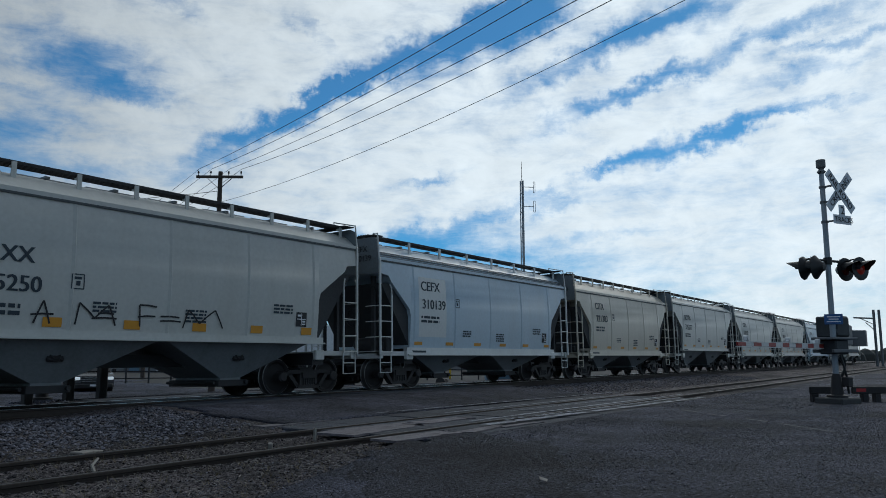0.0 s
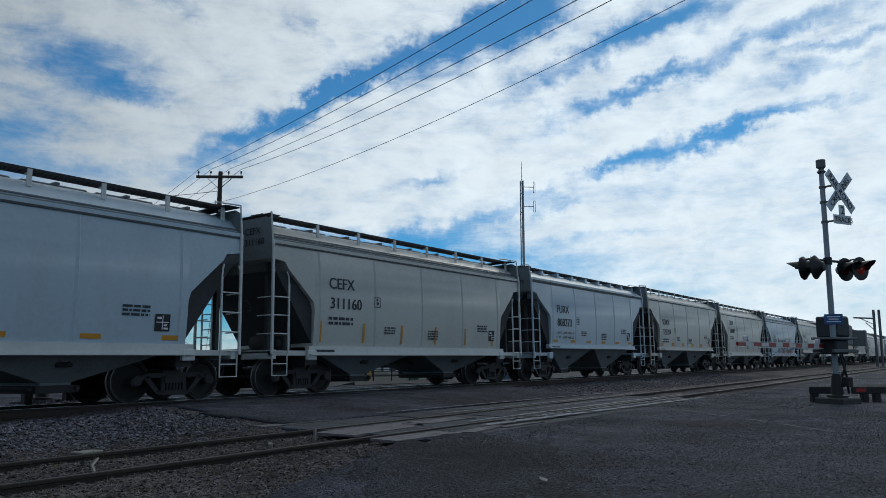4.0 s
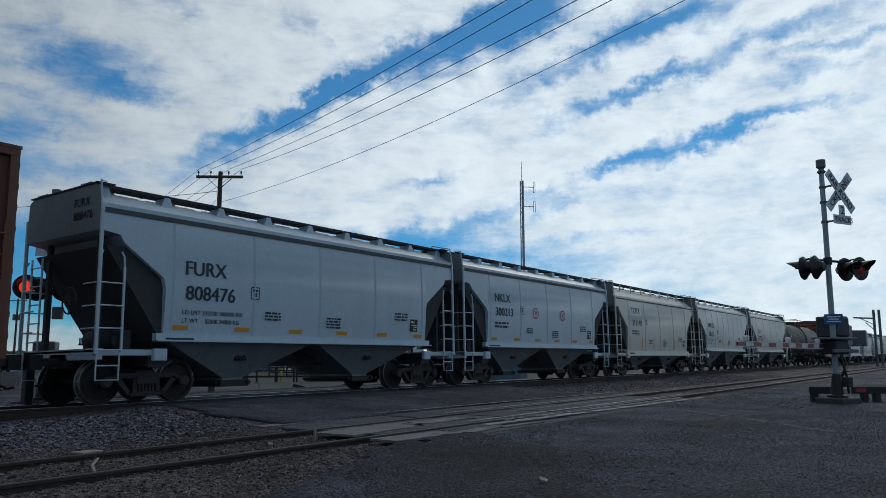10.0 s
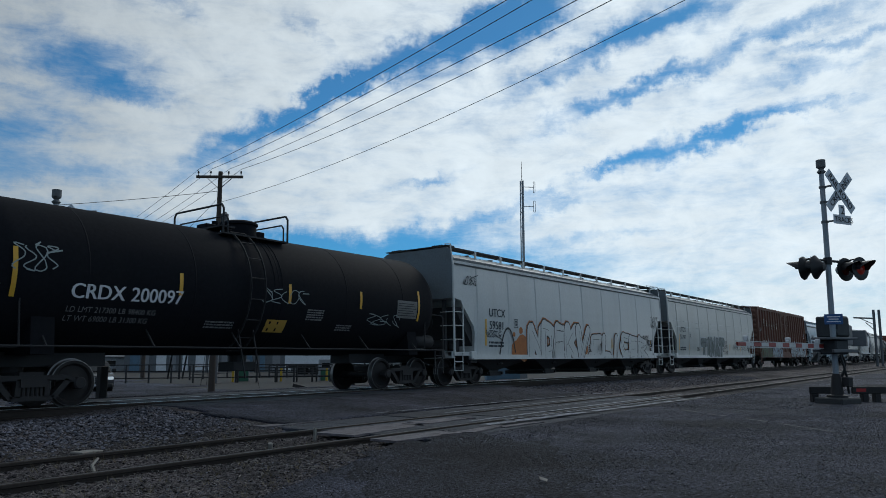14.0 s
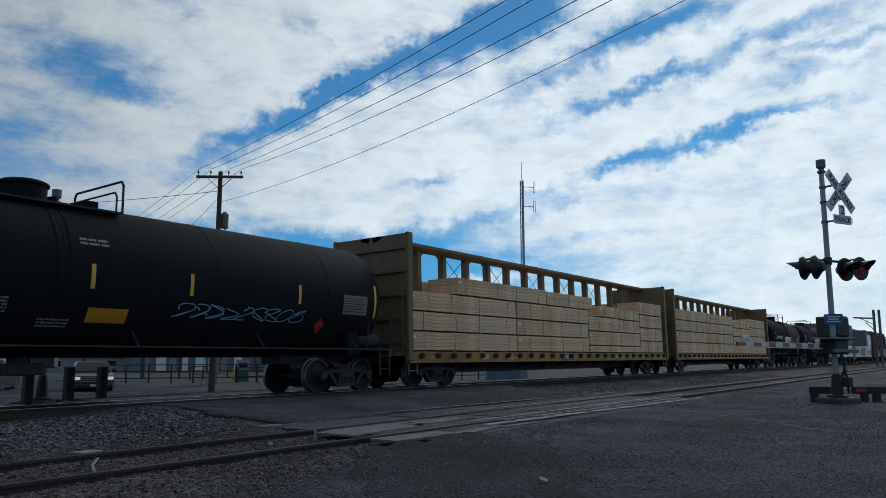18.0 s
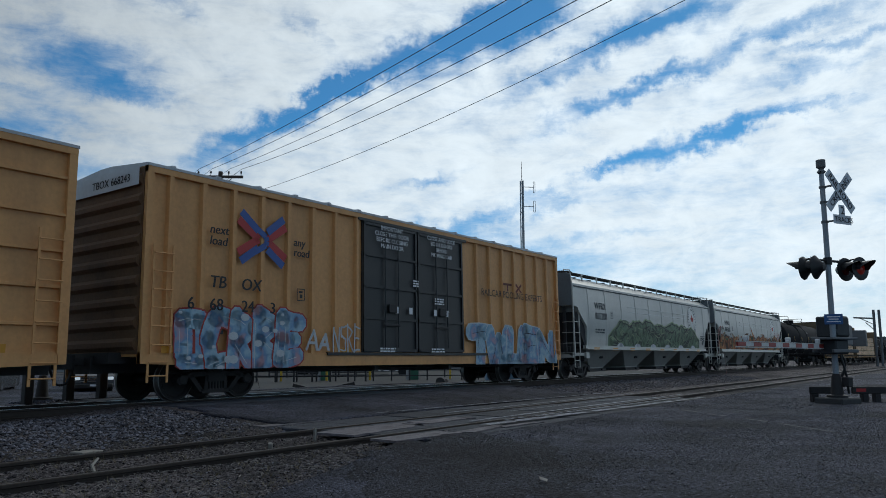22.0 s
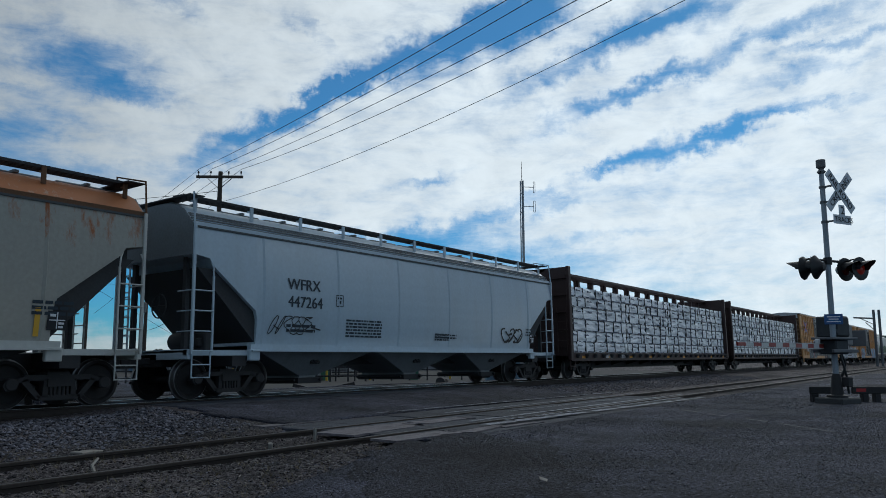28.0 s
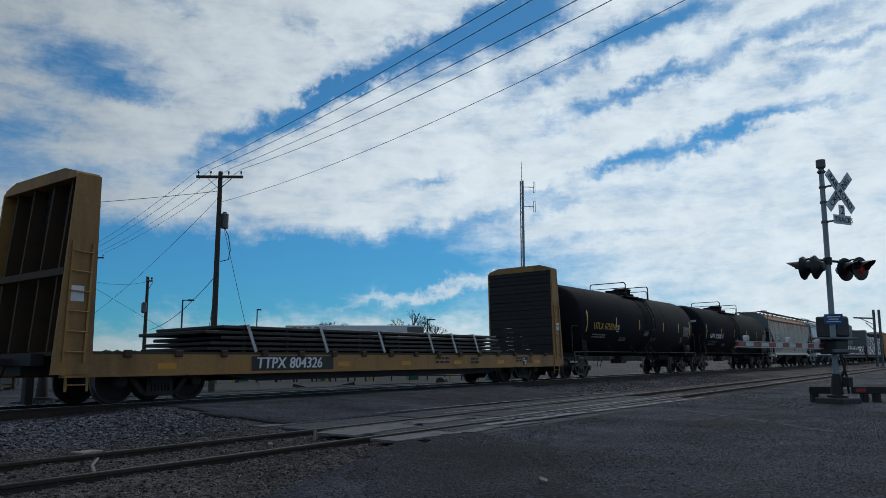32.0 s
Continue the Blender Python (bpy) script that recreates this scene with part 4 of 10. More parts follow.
def patch(mesh, x0, x1, z0, z1, side, n=1):
    """A thin painted panel that follows the side."""
    for k in range(n):
        a, b = z0 + (z1 - z0) * k / n, z0 + (z1 - z0) * (k + 1) / n
        mesh.add([(x0, side(x0, a), a), (x1, side(x1, a), a), (x1, side(x1, b), b), (x0, side(x0, b), b)], [(0, 1, 2, 3)])
    return mesh


# ---- covered hoppers ----
def hopper(s, L, bays, colour, label, zs=1.12, ze=3.75, zt=4.25, bulge=0.08, seams=5, seam_mat=None, cut=1.35, cut_z=0.75, shoulder=3.05, roof_lines=0, straight=False, posts=9, chute=None, tc=1.9, sill_mat=None, dark_end=True, top_mat=None, sill_h=0.15, board=0.22, gusset=False, spout=0.30, over=0.62, arch=False):
    """A covered hopper car of coupled length L, its centre s metres along the train."""
    car = thing("hopper_car", label, "freight car", "cars of the freight train")
    H = L / 2 - over                       # half length of the body at the roof
    W = 1.52
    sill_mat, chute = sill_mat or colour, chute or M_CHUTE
    zmid = (zs + ze) / 2
    lift = min(0.12, board - 0.05)
    zt, board = zt + lift, board - lift

    def prof(z):
        t = (z - zmid) / ((ze - zs) / 2)
        return W - bulge * (t * t) if not straight else W

    def skin(out):
        return lambda x, z: -prof(min(max(z, zs), ze)) - out

    # shell: stations along the car, each a ring
    xs = [-H, -H + 0.40, -H + 0.50, -H + cut, -H + cut + 0.06, -H + cut + 0.062]
    zb = [shoulder + 0.26, shoulder + 0.20, shoulder + 0.04, zs + cut_z + 0.06, zs + cut_z - 0.14, zs]
    xs, zb = xs + [-x for x in reversed(xs)], zb + list(reversed(zb))
    rings = []
    nside, nroof = 8, 8
    for x, b in zip(xs, zb):
        near = [(-prof(b + (ze - b) * k / nside), b + (ze - b) * k / nside) for k in range(nside + 1)]
        we = prof(ze) + 0.0
        roof = []
        for k in range(1, nroof):
            t = -1 + 2 * k / nroof
            roof.append((we * t, ze + (zt - ze) * (1 - abs(t) ** 3.4)))
        ring = near + roof + [(-y, z) for y, z in reversed(near)]
        rings.append([(x, y, z) for y, z in ring])
    n = len(rings[0])
    m = Mesh()
    for r in rings:
        m.v.extend(r)
    for i in range(len(rings) - 1):
        for k in range(n):
            a, b = i * n + k, i * n + (k + 1) % n
            m.f.append((a, b, b + n, a + n))
    m.f.append(tuple(range(n)))
    m.f.append(tuple(range((len(rings) - 1) * n, len(rings) * n)))
    part("body", m, colour, car, smooth=28)
    # end sheets are greyer than the body: the ends' shade is painted in
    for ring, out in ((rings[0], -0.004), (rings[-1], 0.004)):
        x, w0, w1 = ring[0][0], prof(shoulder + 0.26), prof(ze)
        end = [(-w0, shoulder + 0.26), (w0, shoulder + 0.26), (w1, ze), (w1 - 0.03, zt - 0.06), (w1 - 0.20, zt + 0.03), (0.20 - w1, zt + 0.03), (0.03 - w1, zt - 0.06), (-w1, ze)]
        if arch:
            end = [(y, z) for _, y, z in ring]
        part("end_sheet", Mesh().prism(end, *sorted((x, x + (0.03 if out > 0 else -0.03))), axis="x"), M_ENDDARK, car, "grey end sheet darkened for shade")
    # eave rail and roof corrugations
    for sgn in (-1, 1):
        e = Mesh().box(-H - 0.01, H + 0.01, sgn * prof(ze) - 0.035, sgn * prof(ze) + 0.035, ze - 0.05, ze + 0.035)
        part("eave_rail", e, top_mat or colour, car)
        # the groove under the eave is a raised strip with its shadow as colour
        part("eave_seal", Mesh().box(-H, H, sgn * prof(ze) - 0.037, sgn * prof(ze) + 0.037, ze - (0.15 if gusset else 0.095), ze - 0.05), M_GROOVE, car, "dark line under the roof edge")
        # shadow gaps between the roof corrugations, drawn as thin dark strips
        for k in range(roof_lines):
            t = 1 - (k + 0.7) * 0.042
            zz = ze + (zt - ze) * (1 - t ** 3.4)
            part("roof_rib", Mesh().box(-H, H, sgn * prof(ze) * t - 0.016, sgn * prof(ze) * t + 0.016, zz - 0.012, zz + 0.018), M_CHUTE, car)
        xs_ = H - cut + 0.12
        part("side_sill", Mesh().box(-xs_, xs_, sgn * (W - 0.10) - 0.06, sgn * (W - 0.10) + 0.06, zs - 0.15, zs + 0.02).box(-xs_, xs_, sgn * (W - 0.05) - 0.11, sgn * (W - 0.05) + 0.055, zs - sill_h, zs - sill_h + 0.035).box(-xs_, xs_, sgn * (W - 0.045) - 0.02, sgn * (W - 0.045) + 0.02, zs - sill_h, zs + 0.015), sill_mat, car)
    # seams between side sheets
    sm = Mesh()
    for k in range(6):
        a, b = zs + (ze - 0.06 - zs) * k / 6, zs + (ze - 0.06 - zs) * (k + 1) / 6
        sm.add([(-0.05, -prof(a) - 0.001, a), (0.012, -prof(a) - 0.020, a), (0.03, -prof(a) - 0.001, a), (-0.05, -prof(b) - 0.001, b), (0.012, -prof(b) - 0.020, b), (0.03, -prof(b) - 0.001, b)], [(0, 1, 4, 3), (1, 2, 5, 4)])
    sd = sm.data("side_seam", seam_mat or colour)
    for k in range(seams):
        x = -H + cut + 0.25 + (2 * (H - cut) - 0.5) * k / (seams - 1)
        part("side_seam", sd, None, car, at=pose(x, 0, 0))
    # discharge bays
    b0, b1 = -(H - cut) + 0.15, (H - cut) - 0.15
    bw = (b1 - b0) / bays
    for k in range(bays):
        x = b0 + bw * (k + 0.5)
        q = Mesh()
        t, o = bw / 2 - 0.03, spout
        vs = []
        for zz, hx, hy in ((zs - 0.1, t, 1.33), (0.47, o, 0.85), (0.40, o, 0.85)):
            vs += [(-hx, -hy, zz), (hx, -hy, zz), (hx, hy, zz), (-hx, hy, zz)]
        q.add(vs, [(i * 4 + j, i * 4 + (j + 1) % 4, i * 4 + 4 + (j + 1) % 4, i * 4 + 4 + j) for i in range(2) for j in range(4)] + [(0, 1, 2, 3), (8, 9, 10, 11)])
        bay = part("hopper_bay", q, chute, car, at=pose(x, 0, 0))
        g = Mesh().cbox(-o - 0.12, o + 0.12, -0.95, 0.95, 0.27, 0.42, 0.01).tube((-0.5, -0.9, 0.36), (-0.5, 0.9, 0.36), 0.035).tube((0.36, -1.02, 0.36), (0.36, -0.8, 0.36), 0.05)
        part("outlet_gate", cached(("gate", o), lambda: g.data("outlet_gate", M_STEEL_DK)), None, bay)
        fz = (zs - 0.1 + 0.47) / 2 + 0.08
        v = Mesh().lathe([(-0.03, 0.05), (-0.05, 0.10), (0.0, 0.13)], 12, "y", (0, 0, 0)).cbox(-0.16, 0.16, -0.02, 0.05, -0.1, 0.1, 0.01)
        part("vibrator_bracket", cached("vib", lambda: v.data("vibrator_bracket", M_STEEL_DK, 40)), None, bay, at=pose(0, -1.11, fz, -30))
    # ends
    for sgn in (-1, 1):
        xe = sgn * (L / 2 - 0.55)
        xin = sgn * (H - cut - 0.1)
        deck = Mesh()
        for y in (-1.36, 1.36):
            deck.box(*sorted((xin, xe)), y - 0.06, y + 0.06, 0.98, 1.10)
        deck.box(*sorted((xe, xe - sgn * 0.12)), -1.45, 1.45, 0.90, 1.12)
        deck.box(*sorted((xe - sgn * 1.0, xe)), -1.3, 1.3, 1.05, 1.09)
        part("end_platform", deck, sill_mat, car)
        body_bolster = Mesh().box(sgn * (L / 2 - tc) - 0.2, sgn * (L / 2 - tc) + 0.2, -1.4, 1.4, 0.74, 1.04)
        part("body_bolster", body_bolster, M_STEEL_DK, car)
        # end posts and slope sheets: the shade at the car's end is put into their colour
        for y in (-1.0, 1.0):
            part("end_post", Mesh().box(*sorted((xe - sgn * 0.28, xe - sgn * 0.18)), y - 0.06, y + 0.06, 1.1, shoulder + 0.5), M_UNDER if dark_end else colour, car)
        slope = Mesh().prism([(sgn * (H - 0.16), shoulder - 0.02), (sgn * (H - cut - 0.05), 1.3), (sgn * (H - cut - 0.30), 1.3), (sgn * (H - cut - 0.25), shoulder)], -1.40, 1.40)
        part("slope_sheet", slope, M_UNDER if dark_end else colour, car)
        for y in (-1, 1):
            lad = cached(("lad", sill_mat.name), lambda: side_ladder(sill_mat))
            part("ladder", lad, None, car, at=pose(sgn * (H - 0.26), y * 1.50, 0.0, 0, 0, 0 if y < 0 else 180))
            part("stirrup", cached(("stirrup", sill_mat.name), lambda: Mesh().path([(-0.24, 0, 1.06), (-0.24, 0, 0.50), (0.24, 0, 0.50), (0.24, 0, 1.06)], 0.020).tube((-0.24, 0, 0.78), (0.24, 0, 0.78), 0.016, 6).data("stirrup", sill_mat)), None, car, at=pose(sgn * (H - 0.27), y * 1.47, 0.0))
            part("corner_post", Mesh().cbox(*sorted((sgn * (H - 0.03), sgn * (H + 0.04))), y * 1.50 - 0.03, y * 1.50 + 0.03, 1.0, ze, 0.01), sill_mat, car)
            for z in (1.51, 1.96, 2.41):
                part("end_grab_iron", cached(("grab", sill_mat.name), lambda: Mesh().tube((0, -0.25, 0), (0, 0.25, 0), 0.015, 6).data("end_grab_iron", sill_mat)), None, car, at=pose(sgn * (H + 0.03), y * 1.22, z))
            if y > 0:
                lad2 = cached(("lad2", sill_mat.name), lambda: ladder_mesh(2.0, 0.44, sill_mat))
                part("ladder", lad2, None, car, at=pose(xe + sgn * 0.02, y * 1.05, 1.1, 0, 0, 90 if sgn > 0 else -90))
            jack = Mesh().cbox(sgn * (H - cut) - 0.16, sgn * (H - cut) + 0.16, y * 1.46 - 0.06, y * 1.46 + 0.06, 0.86, 1.12, 0.02)
            part("jacking_pad", jack, sill_mat, car)
    # brake gear on the rear platform
    rx = -(L / 2 - 1.25)
    part("air_reservoir", cached("res", lambda: Mesh().lathe([(-0.45, 0.05), (-0.42, 0.16), (-0.36, 0.21), (0.36, 0.21), (0.42, 0.16), (0.45, 0.05)], 16, "y").data("air_reservoir", M_STEEL_DK, 40)), None, car, at=pose(rx, -0.35, 1.32))
    part("brake_valve", cached("valve", lambda: Mesh().cbox(-0.12, 0.12, -0.18, 0.18, 0, 0.42, 0.03).cbox(-0.2, 0.2, -0.08, 0.08, 0.1, 0.3, 0.03).data("brake_valve", M_STEEL_DK)), None, car, at=pose(rx + 0.1, -0.95, 1.09))
    bwheel = Mesh()
    ring = [(0, 0.27 * math.cos(k * math.pi / 8), 0.27 * math.sin(k * math.pi / 8)) for k in range(17)]
    bwheel.path(ring, 0.018, 5)
    for k in range(4):
        bwheel.tube((0, 0, 0), ring[k * 4], 0.014, 5)
    part("brake_wheel", cached("bwheel", lambda: bwheel.data("brake_wheel", M_STEEL_DK, 60)), None, car, at=pose(-(L / 2 - 0.48), -0.45, 2.1))
    # roof gear
    zw = zt + board
    for sgn in (-1, 1):
        rb = Mesh()
        for k in range(5):
            y = sgn * (0.70 + 0.09 * k)
            rb.box(-H - 0.05, H + 0.05, y - 0.012, y + 0.012, zw - 0.03, zw + 0.03)
        for k in range(int(2 * H / 0.16)):
            rb.box(-H + k * 0.16, -H + k * 0.16 + 0.03, sgn * 0.88 - 0.2, sgn * 0.88 + 0.2, zw - 0.012, zw + 0.012)
        part("running_board", rb, M_STEEL_DK, car)
        for k in range(posts):
            x = -H + 0.25 + (2 * H - 0.5) * k / (posts - 1)
            hh = zw - zt + 0.21
            if gusset:
                st = cached(("gus", round(hh, 2), (top_mat or sill_mat).name), lambda: Mesh().prism([(-0.16, 0), (0.16, 0), (0.06, hh), (-0.06, hh)], -0.02, 0.02).box(-0.03, 0.03, 0, 0.4, 0.02, hh).data("board_support", top_mat or sill_mat))
            else:
                st = cached(("post", round(hh, 2), (top_mat or sill_mat).name), lambda: Mesh().box(-0.045, 0.045, -0.02, 0.02, 0, hh + 0.03).box(-0.03, 0.03, 0.02, 0.14, hh - 0.07, hh - 0.03).data("board_support", top_mat or sill_mat))
            part("board_support", st, None, car, at=pose(x, sgn * 1.10, zt - 0.21 - (zt - ze) * 0.06, 0, 0, 0 if sgn < 0 else 180))
    hatches = 8 if L < 15 else 12
    for k in range(hatches):
        x = -H + 2 * H * (k + 0.5) / hatches
        hm = cached(("hatch", round(2 * H / hatches, 2)), lambda: Mesh().cbox(-H / hatches + 0.1, H / hatches - 0.1, -0.42, 0.42, 0, 0.08, 0.02).box(-0.05, 0.05, -0.5, 0.5, 0.06, 0.11).data("hatch_cover", M_ENDDARK))
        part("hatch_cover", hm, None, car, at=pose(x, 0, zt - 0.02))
    for sgn in (-1, 1):
        part("end_walkway", Mesh().box(sgn * (H - 0.14) - 0.20, sgn * (H - 0.14) + 0.20, -1.34, 1.34, zw - 0.025, zw + 0.0), M_STEEL_DK, car, "dark grated walkway across the roof end")
        part("end_grab_iron", Mesh().path([(sgn * (H + 0.02), -1.50, ze - 0.1), (sgn * (H + 0.02), -1.42, zw + 0.02), (sgn * (H - 0.35), -0.95, zw + 0.12), (sgn * (H - 0.35), -0.95, zw)], 0.024), top_mat or sill_mat, car)
    running_gear(car, L, tc)
    place(car, s)
    return car, skin(0.012), H


# ---- tank cars ----
def tank_car(s, L, label, mat=None, R=1.50, zc=2.68, dome=0.0, tc=2.02, rails=None, climb=None):
    car = thing("tank_car", label, "freight car", "cars of the freight train")
    mat = mat or M_BLACK
    H = L / 2 - 0.62
    R, zc = R + 0.07, zc - 0.07
    prof = [(-H, 0.02)] + [(-H + 0.75 * (1 - math.cos(a)), R * math.sin(a)) for a in (0.25, 0.5, 0.75, 1.0, 1.25, math.pi / 2)]
    prof += [(0, R)] + [(-x, r) for x, r in reversed(prof)]
    part("barrel", Mesh().lathe(prof, 48, "x", (0, 0, zc)), mat, car, smooth=40)
    for k in range(-2, 3):
        x = k * (H - 0.9) / 2.5
        part("weld_band", cached(("band", R), lambda: Mesh().lathe([(-0.02, R + 0.001), (0, R + 0.007), (0.02, R + 0.001)], 48, "x").data("weld_band", mat)), None, car, at=pose(x, 0, zc))
    part("centre_band", Mesh().lathe([(-0.16, R + 0.001), (-0.15, R + 0.012), (-0.10, R + 0.012), (-0.09, R + 0.001)], 48, "x", (0, 0, zc)).lathe([(0.09, R + 0.001), (0.10, R + 0.012), (0.15, R + 0.012), (0.16, R + 0.001)], 48, "x", (0, 0, zc)), mat, car)
    zt = zc + R
    r0, r1 = rails or (dome - 1.25, dome + 0.8)
    climb = r0 + 0.55 if climb is None else climb
    part("manway", Mesh().lathe([(zt - 0.06, 0.45), (zt + 0.24, 0.45), (zt + 0.26, 0.49), (zt + 0.31, 0.49), (zt + 0.36, 0.40), (zt + 0.38, 0.1)], 24, "z", (dome, 0, 0)), mat, car, smooth=35)
    part("valve", Mesh().tube((dome - 0.75, 0, zt - 0.05), (dome - 0.75, 0, zt + 0.16), 0.13, 12).tube((dome - 0.75, 0, zt + 0.16), (dome - 0.75, 0, zt + 0.28), 0.08, 12).tube((dome + 0.7, 0.2, zt - 0.08), (dome + 0.7, 0.2, zt + 0.18), 0.10, 12), mat, car, smooth=40)
    part("top_platform", Mesh().box(r0, r1, -0.98, -0.55, zt - 0.20, zt - 0.16).box(r0, r1, 0.55, 0.98, zt - 0.20, zt - 0.16).box(r0, r0 + 0.4, -0.9, 0.9, zt - 0.02, zt + 0.02), M_STEEL_DK, car)
    for x, inward in ((r0, 0.14), (r1, -0.14)):
        for dx, top in ((0.0, 0.52), (inward, 0.26)):
            rl = Mesh()
            rl.path([(x + dx, -0.97, zt - 0.20), (x + dx, -0.97, zt + top - 0.10), (x + dx, -0.90, zt + top), (x + dx, 0.90, zt + top), (x + dx, 0.97, zt + top - 0.10), (x + dx, 0.97, zt - 0.20)], 0.028 if top > 0.4 else 0.022, 6)
            part("handrail", rl, M_STEEL_DK, car)
    for x in (r0 + 0.25, r1 - 0.25):
        part("valve_guard", Mesh().cbox(x - 0.16, x + 0.16, -0.2, 0.2, zt - 0.05, zt + 0.16, 0.02), mat, car)
    for sgn in (-1, 1):
        lad = Mesh()
        for k in range(17):
            a0, a1 = radians(-62 + 9 * k * 0.98), radians(-62 + 9 * (k + 1) * 0.98)
            if k < 14:
                for x in (-0.22, 0.22):
                    lad.beam((x, sgn * (R + 0.10) * -math.cos(a0) * -1, zc + (R + 0.10) * math.sin(a0)), (x, sgn * (R + 0.10) * math.cos(a1), zc + (R + 0.10) * math.sin(a1)), 0.02, 0.05)
            if k % 2 == 0:
                lad.tube((-0.22, sgn * (R + 0.10) * math.cos(a0), zc + (R + 0.10) * math.sin(a0)), (0.22, sgn * (R + 0.10) * math.cos(a0), zc + (R + 0.10) * math.sin(a0)), 0.014, 6)
        lad.beam((-0.22, sgn * 1.5, 0.45), (-0.22, sgn * 1.2, zc - R * 0.62), 0.03).beam((0.22, sgn * 1.5, 0.45), (0.22, sgn * 1.2, zc - R * 0.62), 0.03)
        part("ladder", lad, M_STEEL_DK, car, at=pose(climb, 0, 0))
        part("side_rail", Mesh().path([(-L / 2 + 0.7, sgn * 1.48, 1.15), (L / 2 - 0.7, sgn * 1.48, 1.15)], 0.022, 6), M_STEEL_DK, car, "long grab rail along the car")
        for k in range(6):
            x = -H + 1.4 + (2 * H - 2.8) * k / 5
            part("rail_bracket", cached(("brk", sgn), lambda: Mesh().beam((0, sgn * 1.48, 1.15), (0, sgn * 1.05, 1.62), 0.03).data("rail_bracket", M_STEEL_DK)), None, car, at=pose(x, 0, 0))
        xe = sgn * (L / 2 - 0.55)
        part("stub_sill", Mesh().box(*sorted((xe, sgn * (H - 3.2))), -0.38, 0.38, 0.78, 1.16).box(*sorted((xe, xe - sgn * 0.14)), -1.48, 1.48, 0.92, 1.16).box(*sorted((xe, xe - sgn * 1.0)), -1.4, 1.4, 1.12, 1.16), M_STEEL_DK, car)
        part("saddle", Mesh().prism([(-1.35, 1.0), (1.35, 1.0), (1.25, 2.0), (0.8, 1.45), (0, 1.2), (-0.8, 1.45), (-1.25, 2.0)], sgn * (L / 2 - tc) - 0.22, sgn * (L / 2 - tc) + 0.22, axis="x"), mat, car)
        for y in (-1, 1):
            part("ladder", cached(("tlad",), lambda: ladder_mesh(0.75, 0.42, M_STEEL_DK, 2)), None, car, at=pose(xe - sgn * 0.3, y * 1.46, 0.42, 0, 0, 0 if y < 0 else 180))
            part("end_rail", Mesh().path([(xe, y * 1.42, 1.16), (xe, y * 1.42, 2.15), (xe - sgn * 0.1, y * 1.42, 2.25), (xe - sgn * 0.95, y * 1.42, 2.25), (xe - sgn * 1.0, y * 1.42, 1.16)], 0.022, 6), M_STEEL_DK, car)
    part("air_reservoir", cached("tres", lambda: Mesh().lathe([(-0.5, 0.05), (-0.46, 0.17), (-0.4, 0.22), (0.4, 0.22), (0.46, 0.17), (0.5, 0.05)], 16, "x").data("air_reservoir", M_STEEL_DK, 40)), None, car, at=pose(L / 2 - 1.25, -1.05, 1.42))
    ring = [(0, 0.27 * math.cos(k * math.pi / 8), 0.27 * math.sin(k * math.pi / 8)) for k in range(17)]
    bw = Mesh().path(ring, 0.02, 5)
    for k in range(4):
        bw.tube((0, 0, 0), ring[k * 4], 0.015, 5)
    part("brake_wheel", cached("tbwheel", lambda: bw.data("brake_wheel", M_STEEL_DK, 60)), None, car, at=pose(-(L / 2 - 0.42), -0.55, 1.95))
    part("brake_stand", Mesh().cbox(-(L / 2 - 0.45), -(L / 2 - 0.62), -0.63, -0.47, 1.1, 2.05, 0.02), M_STEEL_DK, car)
    part("bottom_outlet", Mesh().tube((0, 0, zc - R - 0.35), (0, 0, zc - R + 0.1), 0.22, 14).cbox(-0.35, 0.35, -0.3, 0.3, 0.62, 0.85, 0.02), M_STEEL_DK, car)
    running_gear_tank(car, L, tc)
    place(car, s)

    def skin(x, z):
        return -math.sqrt(max(0.05, (R + 0.012) ** 2 - (z - zc) ** 2))
    return car, skin, H


def head_letters(car, H, em, R=1.59, zc=2.59):
    """Lays flat writing (x along the head, z up) on the rear head of a tank."""
    def bowl(y, z):
        r = math.hypot(y, z - zc) / R
        return -H + 0.75 * (1 - math.sqrt(max(0, 1 - r * r))) - 0.015

    em.v = [(bowl(-x - 0.3, z), -x - 0.3, z) for x, y, z in em.v]
    part("end_lettering", em, M_INKW, car)


def running_gear_tank(car, L, tc):
    for s in (-1, 1):
        truck(car, s * (L / 2 - tc))
        part("coupler", cached("coupler", coupler_mesh), None, car, at=pose(s * (L / 2 - 0.03), 0, 0, 0, 0, 0 if s > 0 else 180))
        part("air_hose", cached("hose", air_hose_mesh), None, car, at=pose(s * (L / 2 - 0.55), 0, 0, 0, 0, 0 if s > 0 else 180))


def reflectors(car, xs, z0, z1, skin, w=0.1, mat=None):
    for x in xs:
        part("reflector", patch(Mesh(), x, x + w, z0, z1, skin, 4), mat or M_YELLOW, car, "yellow reflective strip")


